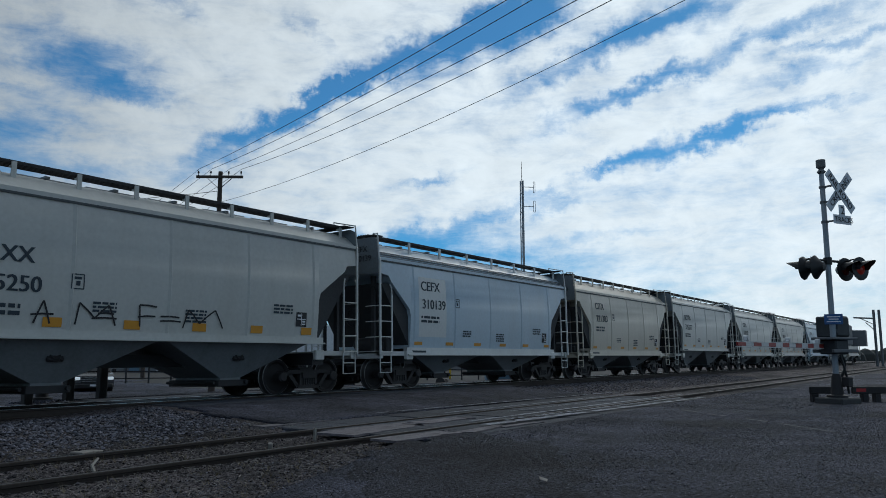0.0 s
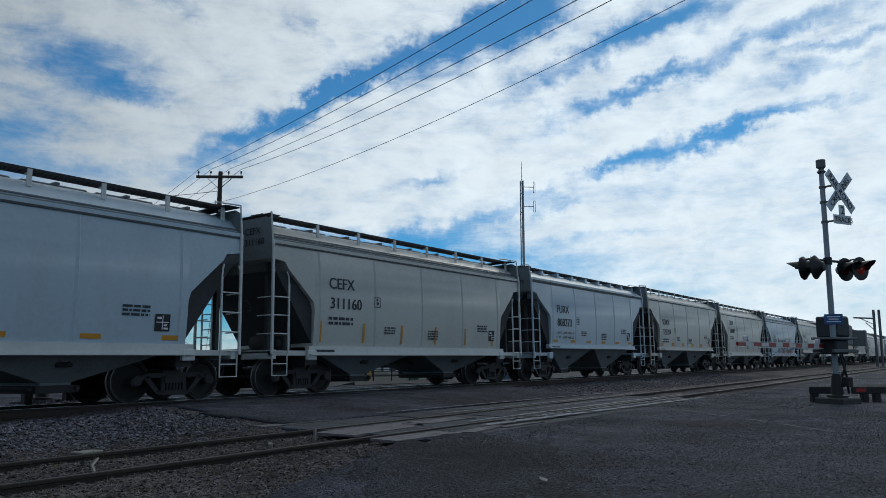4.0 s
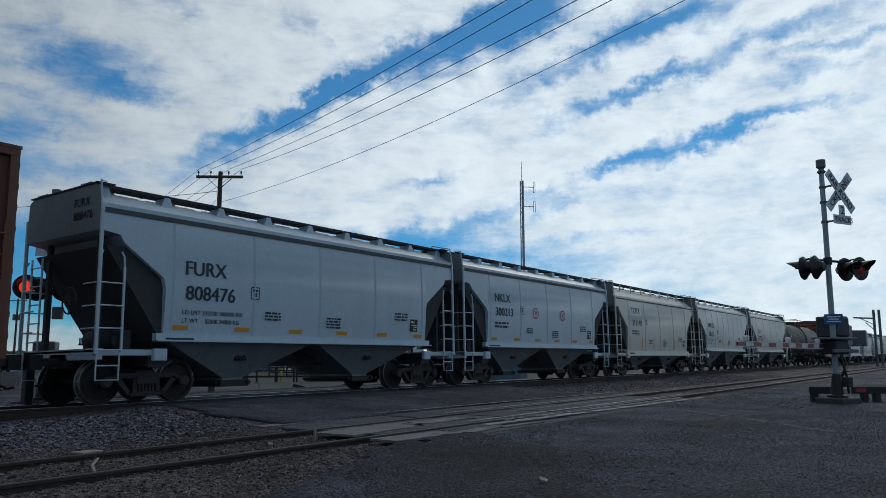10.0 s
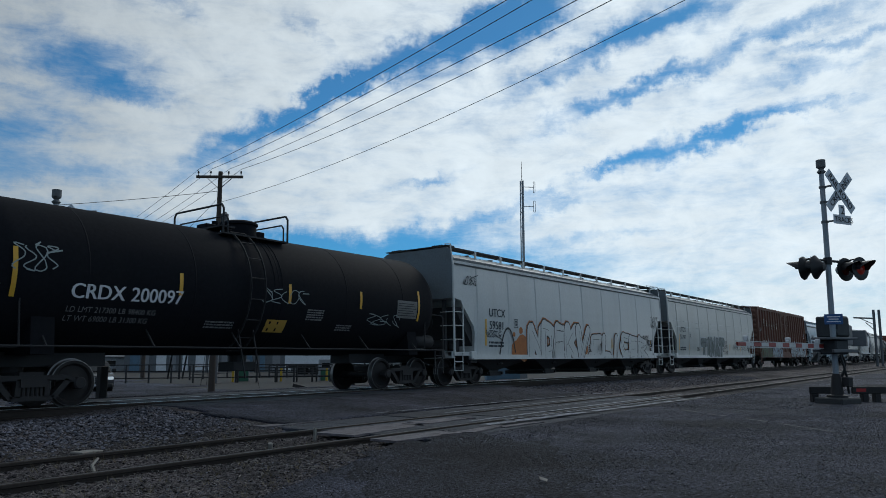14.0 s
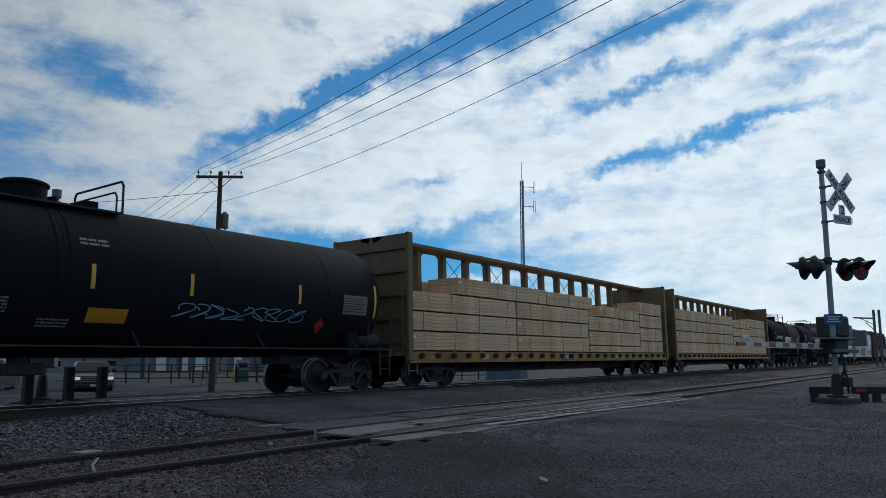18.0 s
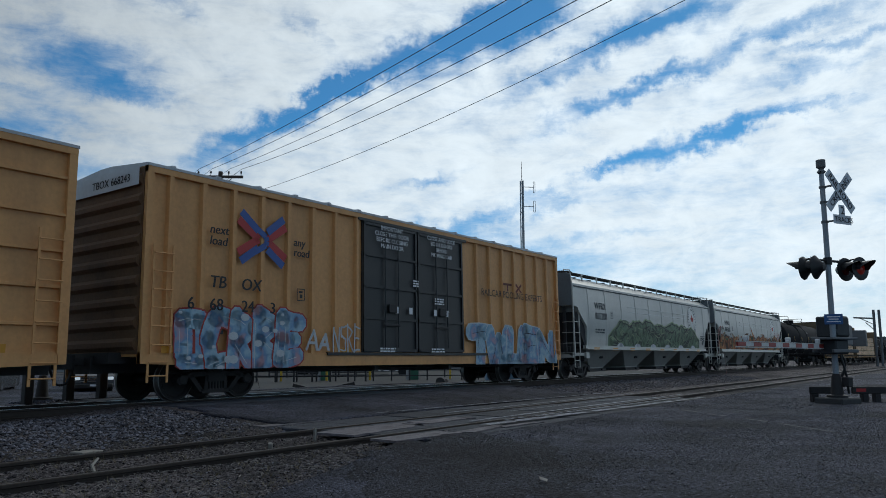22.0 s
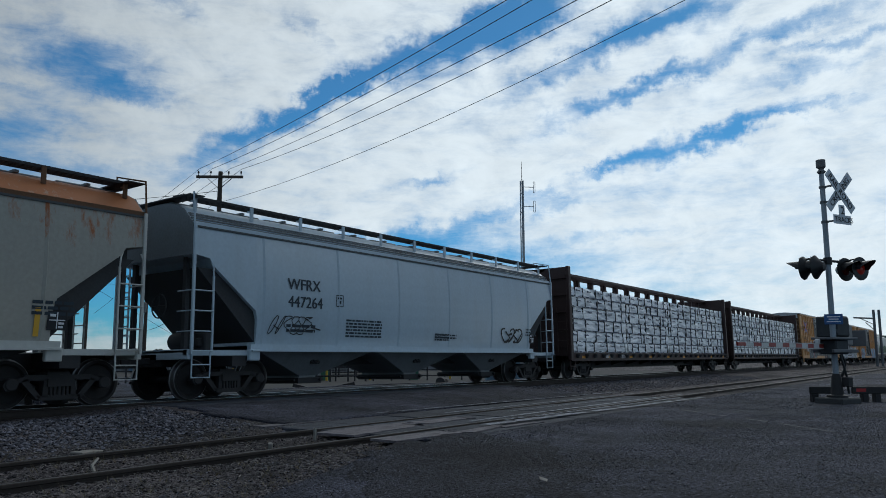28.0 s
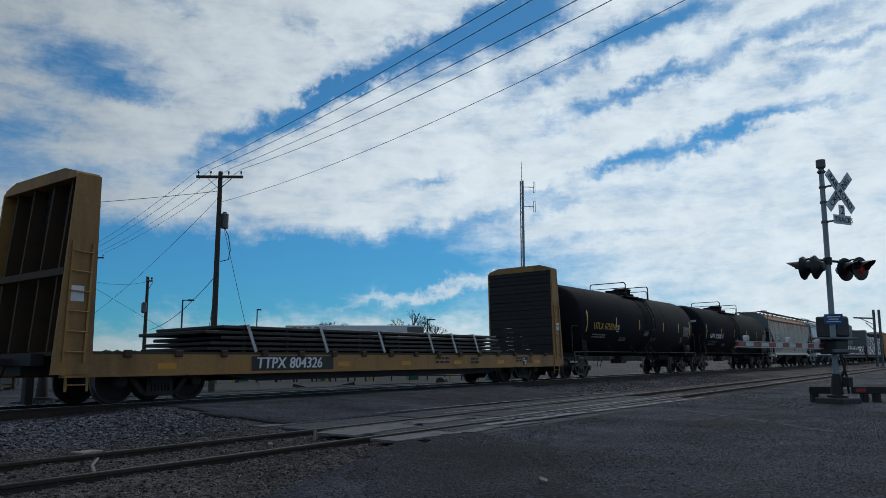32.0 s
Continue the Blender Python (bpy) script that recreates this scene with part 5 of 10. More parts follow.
# ---- boxcars ----
def boxcar(s, L, colour, label, door, zs=0.71, ze=5.0, ribs=(), seam_z=(), tc=3.15, door_x=(-1.6, 1.6), roof=None, end_ribs=9, W=1.58, end=None):
    car = thing("boxcar", label, "freight car", "cars of the freight train")
    H = L / 2 - 0.88
    part("body", Mesh().box(-H, H, -W + 0.09, W - 0.09, zs + 0.25, ze - 0.02), colour, car)
    part("roof", Mesh().prism([(-W - 0.02, ze - 0.03), (W + 0.02, ze - 0.03), (W + 0.02, ze + 0.03), (0.2, ze + 0.16), (-0.2, ze + 0.16), (-W - 0.02, ze + 0.03)], -H - 0.02, H + 0.02, axis="x"), roof or colour, car)
    for k in range(int(2 * H / 1.2)):
        x = -H + 0.6 + k * 1.2
        part("roof_rib", cached(("rr", ze, W), lambda: Mesh().prism([(-W - 0.03, ze - 0.01), (W + 0.03, ze - 0.01), (W + 0.03, ze + 0.065), (0.2, ze + 0.195), (-0.2, ze + 0.195), (-W - 0.03, ze + 0.065)], -0.05, 0.05, axis="x").data("roof_rib", roof or colour)), None, car, at=pose(x, 0, 0))
    for sgn in (-1, 1):
        part("side_sill", Mesh().prism([(-H, zs + 0.33), (-H, zs + 0.10), (-H + 2.2, zs + 0.02), (door_x[0] - 1.2, zs), (door_x[1] + 1.2, zs), (H - 2.2, zs + 0.02), (H, zs + 0.10), (H, zs + 0.33)], sgn * (W - 0.06) - 0.05, sgn * (W - 0.06) + 0.05), colour, car)
        part("top_chord", Mesh().box(-H, H, sgn * (W - 0.05) - 0.06, sgn * (W - 0.05) + 0.06, ze - 0.16, ze - 0.02), colour, car)
        for x in (-H, H):
            part("corner_post", Mesh().box(*sorted((x, x - math.copysign(0.16, x))), sgn * (W - 0.06) - 0.065, sgn * (W - 0.06) + 0.065, zs + 0.1, ze - 0.02), colour, car)
    rib = Mesh().prism([(-0.085, -W + 0.09), (-0.055, -W - 0.0), (0.055, -W - 0.0), (0.085, -W + 0.09)], zs + 0.3, ze - 0.12, axis="z").data("side_post", colour)
    for x in ribs:
        part("side_post", rib, None, car, at=pose(x, 0, 0))
        part("side_post", rib, None, car, at=pose(x, 0, 0, 0, 0, 180))
    for z in seam_z:
        for a, b in ((-H + 0.1, door_x[0]), (door_x[1], H - 0.1)):
            part("side_seam", Mesh().prism([(-W + 0.1, z - 0.045), (-W + 0.02, z - 0.03), (-W + 0.02, z + 0.02), (-W + 0.1, z + 0.03)], a, b, axis="x"), colour, car)
    # doors on the near and far side
    for sgn in (-1, 1):
        w = (door_x[1] - door_x[0]) / 2
        for k in (0, 1):
            a = door_x[0] + w * k
            if sgn > 0:
                a = -a - w
            d = Mesh().cbox(a + 0.02, a + w - 0.02, *sorted((sgn * (W - 0.10), sgn * (W - 0.035))), zs + 0.36, ze - 0.2, 0.01)
            dd = part("door", d, door, car)
            fr = Mesh()
            y0, y1 = sorted((sgn * (W - 0.04), sgn * (W + 0.012)))
            for x in (a + 0.03, a + w - 0.11):
                fr.box(x, x + 0.08, y0, y1, zs + 0.38, ze - 0.22)
            for q in range(5):
                z = zs + 0.38 + (ze - zs - 0.68) * q / 4
                fr.box(a + 0.03, a + w - 0.03, y0, y1, z, z + 0.07)
            part("door_frame", fr, door, dd)
            lk = Mesh()
            for x in (a + w * 0.38, a + w * 0.62):
                lk.tube((x, sgn * (W + 0.02), zs + 0.5), (x, sgn * (W + 0.02), ze - 0.4), 0.022, 6)
            part("lock_rod", lk, door, dd)
            part("door_handle", Mesh().cbox(a + w * 0.36, a + w * 0.64, *sorted((sgn * (W + 0.02), sgn * (W + 0.05))), zs + 1.1, zs + 1.17, 0.01).cbox(a + w * 0.44, a + w * 0.58, *sorted((sgn * (W + 0.0), sgn * (W + 0.05))), zs + 1.5, zs + 1.75, 0.01), M_STEEL_DK, dd)
        part("door_track", Mesh().box(door_x[0] - 1.4, door_x[1] + 1.4, *sorted((sgn * (W - 0.05), sgn * (W + 0.03))), zs + 0.27, zs + 0.35).box(door_x[0] - 0.2, door_x[1] + 0.2, *sorted((sgn * (W - 0.05), sgn * (W + 0.02))), ze - 0.22, ze - 0.14), door, car)
    # corrugated ends with ladders
    for sgn in (-1, 1):
        for k in range(end_ribs):
            z = zs + 0.5 + (ze - zs - 0.8) * k / (end_ribs - 1)
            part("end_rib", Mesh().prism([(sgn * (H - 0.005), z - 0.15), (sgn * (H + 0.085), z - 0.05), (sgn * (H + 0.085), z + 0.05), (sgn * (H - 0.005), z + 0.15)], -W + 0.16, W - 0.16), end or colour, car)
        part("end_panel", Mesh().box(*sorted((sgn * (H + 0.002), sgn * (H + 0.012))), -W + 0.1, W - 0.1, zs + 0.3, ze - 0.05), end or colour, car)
        xe = sgn * (L / 2 - 0.6)
        part("end_sill", Mesh().box(*sorted((xe, sgn * (H - 0.2))), -0.9, 0.9, 0.82, 1.05), M_STEEL_DK, car)
        for y in (-1, 1):
            lad = cached(("blad", colour.name), lambda: ladder_mesh(2.3, 0.46, colour, 6))
            part("ladder", lad, None, car, at=pose(sgn * (H - 0.42), y * (W + 0.06), 1.0, 0, 0, 0 if y < 0 else 180))
            part("step", cached(("bst", colour.name), lambda: ladder_mesh(0.55, 0.46, colour, 2)), None, car, at=pose(sgn * (H - 0.42), y * (W - 0.02), 0.42, 0, 0, 0 if y < 0 else 180))
    part("brake_pipe", Mesh().tube((-H + 1, -0.9, 0.62), (H - 1, -0.9, 0.62), 0.03, 6).lathe([(-0.5, 0.05), (-0.45, 0.2), (0.45, 0.2), (0.5, 0.05)], 14, "x", (1.2, -0.7, 0.72)), M_STEEL_DK, car)
    part("cross_bearer", Mesh().box(-1.9, -1.75, -1.4, 1.4, 0.55, 0.95).box(1.75, 1.9, -1.4, 1.4, 0.55, 0.95), M_STEEL_DK, car)
    running_gear(car, L, tc, (0.62, 1.0))
    place(car, s)
    return car, flat_side(-W + 0.086), H


# ---- centre-beam flat cars ----
def centrebeam(s, L, colour, label, deck_mat=None, zt=4.72, tc=2.75):
    car = thing("centre_beam_car", label, "freight car", "cars of the freight train")
    deck_mat = deck_mat or colour
    H = L / 2 - 0.75
    part("deck", Mesh().box(-H, H, -1.42, 1.42, 0.98, 1.10), deck_mat, car)
    for sgn in (-1, 1):
        part("side_sill", Mesh().box(-H, H, sgn * 1.42 - 0.06, sgn * 1.42 + 0.06, 0.78, 1.10).box(-H, H, sgn * 1.44 - 0.09, sgn * 1.44 + 0.09, 0.76, 0.80), deck_mat, car)
        part("top_chord", Mesh().prism([(sgn * 0.10, zt - 0.18), (sgn * 0.42, zt - 0.10), (sgn * 0.42, zt), (sgn * 0.05, zt)], -H, H, axis="x"), colour, car)
        for k in range(26):
            x = -H + 0.6 + (2 * H - 1.2) * k / 25
            part("stake_pocket", cached(("winch",), lambda: Mesh().tube((0, 0, -0.05), (0.0, -0.16, -0.05), 0.06, 8).cbox(-0.07, 0.07, -0.13, 0.0, -0.16, 0.0, 0.015).data("winch", M_STEEL_DK)), None, car, at=pose(x, sgn * 1.47, 1.05, 0, 0, 0 if sgn < 0 else 180))
        # end bulkhead
        x = sgn * H
        bx = Mesh().box(*sorted((x, x - sgn * 0.12)), -1.5, 1.5, 1.10, zt)
        part("bulkhead", bx, colour, car)
        for k in range(5):
            z = 1.35 + k * 0.72
            part("bulkhead_rib", Mesh().box(*sorted((x, x + sgn * 0.10)), -1.45, 1.45, z, z + 0.12), colour, car)
        for y in (-1, 1):
            part("bulkhead_post", Mesh().cbox(*sorted((x - sgn * 0.16, x + sgn * 0.08)), y * 1.50 - 0.07, y * 1.50 + 0.07, 0.82, zt + 0.02, 0.02), colour, car)
            part("ladder", cached(("clad", colour.name), lambda: ladder_mesh(2.0, 0.42, colour, 5)), None, car, at=pose(x + sgn * 0.16, y * 1.2, 1.0, 0, 0, 90 if sgn > 0 else -90))
            part("step", cached(("cst", colour.name), lambda: ladder_mesh(0.5, 0.42, colour, 2)), None, car, at=pose(x - sgn * 0.25, y * 1.45, 0.4, 0, 0, 0 if y < 0 else 180))
        part("end_sill", Mesh().box(*sorted((sgn * (L / 2 - 0.5), x)), -0.8, 0.8, 0.8, 1.05), M_STEEL_DK, car)
    n = 15
    for k in range(n):
        x = -H + 0.9 + (2 * H - 1.8) * k / (n - 1)
        part("centre_post", cached(("cp", colour.name, zt), lambda: Mesh().prism([(-0.14, 1.1), (0.14, 1.1), (0.10, zt - 0.6), (0.10, zt - 0.1), (-0.10, zt - 0.1), (-0.10, zt - 0.6)], -0.12, 0.12).data("centre_post", colour)), None, car, at=pose(x, 0, 0))
        if k < n - 1:
            dx = (2 * H - 1.8) / (n - 1)
            if k % 2:
                part("brace", cached(("br", colour.name, zt, round(dx, 2)), lambda: Mesh().prism([(0.1, zt - 0.15), (0.42, zt - 0.15), (0.20, zt - 0.30), (0.13, zt - 0.75), (0.1, zt - 0.75)], -0.05, 0.05).prism([(dx - 0.1, zt - 0.15), (dx - 0.1, zt - 0.75), (dx - 0.13, zt - 0.75), (dx - 0.20, zt - 0.30), (dx - 0.42, zt - 0.15)], -0.05, 0.05).data("brace", colour)), None, car, at=pose(x, 0, 0))
            else:
                part("tie_cable", cached(("cab", round(dx, 2)), lambda: Mesh().tube((0.1, 0, zt - 0.2), (dx - 0.1, 0, zt - 1.15), 0.012, 5).tube((0.1, 0, zt - 1.15), (dx - 0.1, 0, zt - 0.2), 0.012, 5).data("tie_cable", M_STEEL_DK)), None, car, at=pose(x, 0, 0))
    part("underframe", Mesh().box(-H + 3, H - 3, -0.25, 0.25, 0.42, 0.98), M_STEEL_DK, car)
    for k in range(12):
        x = -H + 1.5 + (2 * H - 3) * k / 11
        part("cross_bearer", cached(("cb",), lambda: Mesh().prism([(-1.42, 0.98), (1.42, 0.98), (1.42, 0.86), (0.3, 0.55), (-0.3, 0.55), (-1.42, 0.86)], -0.05, 0.05, axis="x").data("cross_bearer", M_STEEL_DK)), None, car, at=pose(x, 0, 0))
    running_gear(car, L, tc)
    place(car, s)
    return car, flat_side(-1.486), H
# ---- paint schemes ----
def weathered(name, colour, rust, amount, rough=0.6, high=None, roof=None):
    """Paint that has broken down to rust in patches that run downwards; high: the height about which the patches gather."""
    m = paint(name, colour, rough, scale=0.9, vary=0.08, grime=0.3, grime_colour=(0.25, 0.22, 0.18), streak=True)
    nt = m.node_tree
    N, L = nt.nodes.new, nt.links.new
    b = nt.nodes["Principled BSDF"]
    old = b.inputs["Base Color"].links[0].from_socket
    tc, mp, nz = N("ShaderNodeTexCoord"), N("ShaderNodeMapping"), N("ShaderNodeTexNoise")
    L(tc.outputs["Object"], mp.inputs[0])
    mp.inputs["Scale"].default_value = (1.0, 1.0, 0.35)
    L(mp.outputs[0], nz.inputs["Vector"])
    nz.inputs["Scale"].default_value, nz.inputs["Detail"].default_value, nz.inputs["Roughness"].default_value = 1.3, 8, 0.7
    level = nz.outputs[0]
    if high:
        sep, near, add = N("ShaderNodeSeparateXYZ"), N("ShaderNodeMapRange"), N("ShaderNodeMath")
        L(tc.outputs["Object"], sep.inputs[0])
        L(sep.outputs[2], near.inputs[0])
        for k, v in enumerate((high - 0.8, high + 0.1, -0.22, 0.05) if roof else (high - 0.7, high + 0.5, -0.20, 0.22)):
            near.inputs[k + 1].default_value = v
        L(level, add.inputs[0])
        L(near.outputs[0], add.inputs[1])
        level = add.outputs[0]
    if roof:
        # broken by fine upright streaks, and heavier on the roof sheets
        m2, fine, thin, top, sum2, sum3 = N("ShaderNodeMapping"), N("ShaderNodeTexNoise"), N("ShaderNodeMapRange"), N("ShaderNodeMapRange"), N("ShaderNodeMath"), N("ShaderNodeMath")
        L(tc.outputs["Object"], m2.inputs[0])
        m2.inputs["Scale"].default_value = (5.0, 5.0, 1.3)
        L(m2.outputs[0], fine.inputs["Vector"])
        fine.inputs["Scale"].default_value, fine.inputs["Detail"].default_value, fine.inputs["Roughness"].default_value = 2.2, 8, 0.75
        for node, source, values in ((thin, fine.outputs[0], (0.25, 0.75, -0.16, 0.16)), (top, sep.outputs[2], (roof - 0.02, roof + 0.04, 0.0, 0.22))):
            L(source, node.inputs[0])
            for k, v in enumerate(values):
                node.inputs[k + 1].default_value = v
        L(level, sum2.inputs[0])
        L(thin.outputs[0], sum2.inputs[1])
        L(sum2.outputs[0], sum3.inputs[0])
        L(top.outputs[0], sum3.inputs[1])
        level = sum3.outputs[0]
    r = N("ShaderNodeMapRange")
    L(level, r.inputs[0])
    r.inputs[1].default_value, r.inputs[2].default_value = 0.62 - amount, 0.72 - amount * 0.5
    mx = N("ShaderNodeMix")
    mx.data_type = "RGBA"
    L(r.outputs[0], mx.inputs[0])
    L(old, mx.inputs[6])
    mx.inputs[7].default_value = (*rust, 1)
    L(mx.outputs[2], b.inputs["Base Color"])
    return m


def grey_paint(name, colour, grime):
    return paint(name, colour, 0.40, scale=0.8, vary=0.06, grime=0.45, grime_colour=grime, streak=True, bump=0.05, gloss=0.6)


M_HGREY = grey_paint("hopper_grey", (0.52, 0.52, 0.485), (0.355, 0.345, 0.30))
M_HTAN = grey_paint("hopper_tan", (0.56, 0.51, 0.42), (0.36, 0.31, 0.24))
M_HBLUE = grey_paint("hopper_pale_blue", (0.455, 0.555, 0.63), (0.37, 0.42, 0.44))
M_HWHITE = grey_paint("hopper_white", (0.62, 0.635, 0.62), (0.46, 0.45, 0.42))
M_HBEIGE = grey_paint("hopper_beige", (0.54, 0.525, 0.48), (0.37, 0.35, 0.30))
M_HRUST = weathered("hopper_rusted", (0.36, 0.35, 0.305), (0.34, 0.115, 0.035), 0.09, high=3.3, roof=3.92)
# dirty boxcar end, its brown deepened for the shade between coupled cars
M_TBEND = paint("boxcar_dirty_shaded_end", (0.16, 0.085, 0.04), 0.75, scale=1.2, vary=0.15, grime=0.7, grime_colour=(0.05, 0.035, 0.025))
# chute grey with the shade under the hopper bodies mixed into it
M_CHUTE = paint("shaded_chute_grey", (0.185, 0.20, 0.21), 0.65, scale=1.2, vary=0.1, grime=0.7, grime_colour=(0.09, 0.092, 0.09), streak=True)
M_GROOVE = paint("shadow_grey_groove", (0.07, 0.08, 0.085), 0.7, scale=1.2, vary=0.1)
M_CHUTE_PALE = paint("pale_chute_grey", (0.29, 0.29, 0.27), 0.55, scale=1.2, vary=0.1, grime=0.6, grime_colour=(0.15, 0.145, 0.13), streak=True)
# body paint darkened to the shade of the car ends; hatch covers share it
M_ENDDARK = paint("end_shade_and_hatch_grey", (0.16, 0.185, 0.20), 0.7, scale=1.2, vary=0.12, grime=0.6, grime_colour=(0.11, 0.11, 0.11))
# dark bays and small print; also the shade painted on hopper ends
M_UNDER = paint("dark_underside_end_shade", (0.04, 0.042, 0.045), 0.8, scale=1.5, vary=0.15, grime=0.6, grime_colour=(0.05, 0.045, 0.04))
M_RUSTROOF = paint("rust_brown", (0.14, 0.07, 0.035), 0.85, scale=2, vary=0.2)
M_TBOX = paint("boxcar_ochre", (0.68, 0.345, 0.125), 0.55, scale=0.8, vary=0.08, grime=0.6, grime_colour=(0.28, 0.14, 0.06), streak=True)
M_TBROOF = grey_paint("boxcar_roof_silver", (0.50, 0.51, 0.52), (0.3, 0.3, 0.29))
M_RUSTRED = paint("boxcar_red", (0.19, 0.048, 0.032), 0.65, scale=0.9, vary=0.12, grime=0.6, grime_colour=(0.07, 0.03, 0.025), streak=True)
M_BROWN = weathered("boxcar_brown", (0.15, 0.056, 0.033), (0.035, 0.025, 0.022), 0.04, 0.7)
M_DKBROWN = paint("dark_brown_steel", (0.044, 0.021, 0.018), 0.6, scale=1.0, vary=0.1)
M_YSTEEL = paint("ochre_steel", (0.36, 0.19, 0.055), 0.6, scale=1.0, vary=0.12, grime=0.9, grime_colour=(0.09, 0.05, 0.03), streak=True)
M_CBYELLOW = paint("faded_ochre_steel", (0.17, 0.115, 0.058), 0.6, scale=1.0, vary=0.1, grime=0.7, grime_colour=(0.07, 0.05, 0.035), streak=True)
M_TANKGREY = weathered("tank_grey", (0.042, 0.05, 0.05), (0.008, 0.008, 0.008), 0.10, 0.6, high=3.3)
M_TANKBLACK = paint("tank_black", (0.0125, 0.0135, 0.017), 0.75, scale=0.9, vary=0.15, grime=0.4, grime_colour=(0.018, 0.018, 0.018), streak=True, gloss=0.08)
M_DOORBLACK = paint("door_black", (0.018, 0.02, 0.022), 0.5, scale=1.5, vary=0.1, grime=0.4, grime_colour=(0.05, 0.045, 0.04))
M_NAVY = plain("navy_lettering", (0.02, 0.035, 0.05), 0.6)
M_ORANGE = plain("orange_reflector", (0.62, 0.28, 0.02), 0.4)
M_G_WHITE = paint("spray_white", (0.55, 0.58, 0.60), 0.6, scale=3, vary=0.1, grime=0.3, grime_colour=(0.3, 0.32, 0.34))
M_G_BLACK = plain("spray_black", (0.015, 0.015, 0.018), 0.6)
M_G_ORANGE = paint("spray_orange", (0.48, 0.16, 0.035), 0.6, scale=3, vary=0.2, grime=0.5, grime_colour=(0.2, 0.06, 0.02))
M_G_RED = plain("spray_red", (0.38, 0.05, 0.04), 0.6)
M_G_GREEN = paint("spray_green", (0.10, 0.17, 0.08), 0.6, scale=3, vary=0.2, grime=0.5, grime_colour=(0.03, 0.06, 0.03))
M_G_BLUE = paint("spray_blue", (0.20, 0.38, 0.50), 0.6, scale=3, vary=0.15, grime=0.4, grime_colour=(0.1, 0.2, 0.35))
M_G_PALE = paint("spray_pale", (0.30, 0.36, 0.36), 0.6, scale=3, vary=0.15, grime=0.4, grime_colour=(0.15, 0.2, 0.2))
M_MAPLE = plain("red_emblem", (0.42, 0.04, 0.03), 0.6)


# ---- graffiti ----
def blob(mesh, pts, side, out):
    """A flat painted shape, fanned from its middle so that it follows the side."""
    cx, cz = sum(p[0] for p in pts) / len(pts), sum(p[1] for p in pts) / len(pts)
    n = len(pts)
    ring = [(cx + (x - cx) * 0.5, cz + (z - cz) * 0.5) for x, z in pts]
    allp = [(cx, cz)] + ring + list(pts)
    mesh.add([(x, side(x, z) - out, z) for x, z in allp], [(0, 1 + k, 1 + (k + 1) % n) for k in range(n)] + [(1 + k, 1 + n + k, 1 + n + (k + 1) % n, 1 + (k + 1) % n) for k in range(n)])


def stroke(mesh, pts, w, side, out):
    for (x0, z0), (x1, z1) in zip(pts[:-1], pts[1:]):
        dx, dz = x1 - x0, z1 - z0
        l = math.hypot(dx, dz) or 1
        ox, oz = -dz / l * w / 2, dx / l * w / 2
        q = [(x0 + ox, z0 + oz), (x0 - ox, z0 - oz), (x1 - ox, z1 - oz), (x1 + ox, z1 + oz)]
        mesh.add([(x, side(x, z) - out, z) for x, z in q], [(0, 1, 2, 3)])


FORMS = (((0.12, 0.05, 0.12, 0.95), (0.12, 0.95, 0.85, 0.05), (0.88, 0.05, 0.88, 0.95)), ((0.15, 0.08, 0.15, 0.95), (0.15, 0.92, 0.9, 0.85), (0.15, 0.5, 0.75, 0.5), (0.15, 0.08, 0.9, 0.12)), ((0.85, 0.9, 0.2, 0.85), (0.2, 0.85, 0.2, 0.52), (0.2, 0.52, 0.82, 0.45), (0.82, 0.45, 0.8, 0.08), (0.8, 0.08, 0.1, 0.1)), ((0.15, 0.0, 0.15, 1.0), (0.2, 0.5, 0.85, 0.98), (0.3, 0.55, 0.95, 0.02)),
         ((0.1, 0.0, 0.5, 1.0), (0.5, 1.0, 0.9, 0.0), (0.28, 0.38, 0.75, 0.38)), ((0.2, 0.2, 0.2, 0.85), (0.2, 0.9, 0.8, 0.9), (0.85, 0.85, 0.85, 0.2), (0.8, 0.1, 0.2, 0.1)), ((0.1, 0.0, 0.1, 0.95), (0.1, 0.95, 0.5, 0.45), (0.5, 0.45, 0.9, 0.95), (0.9, 0.95, 0.9, 0.0)))


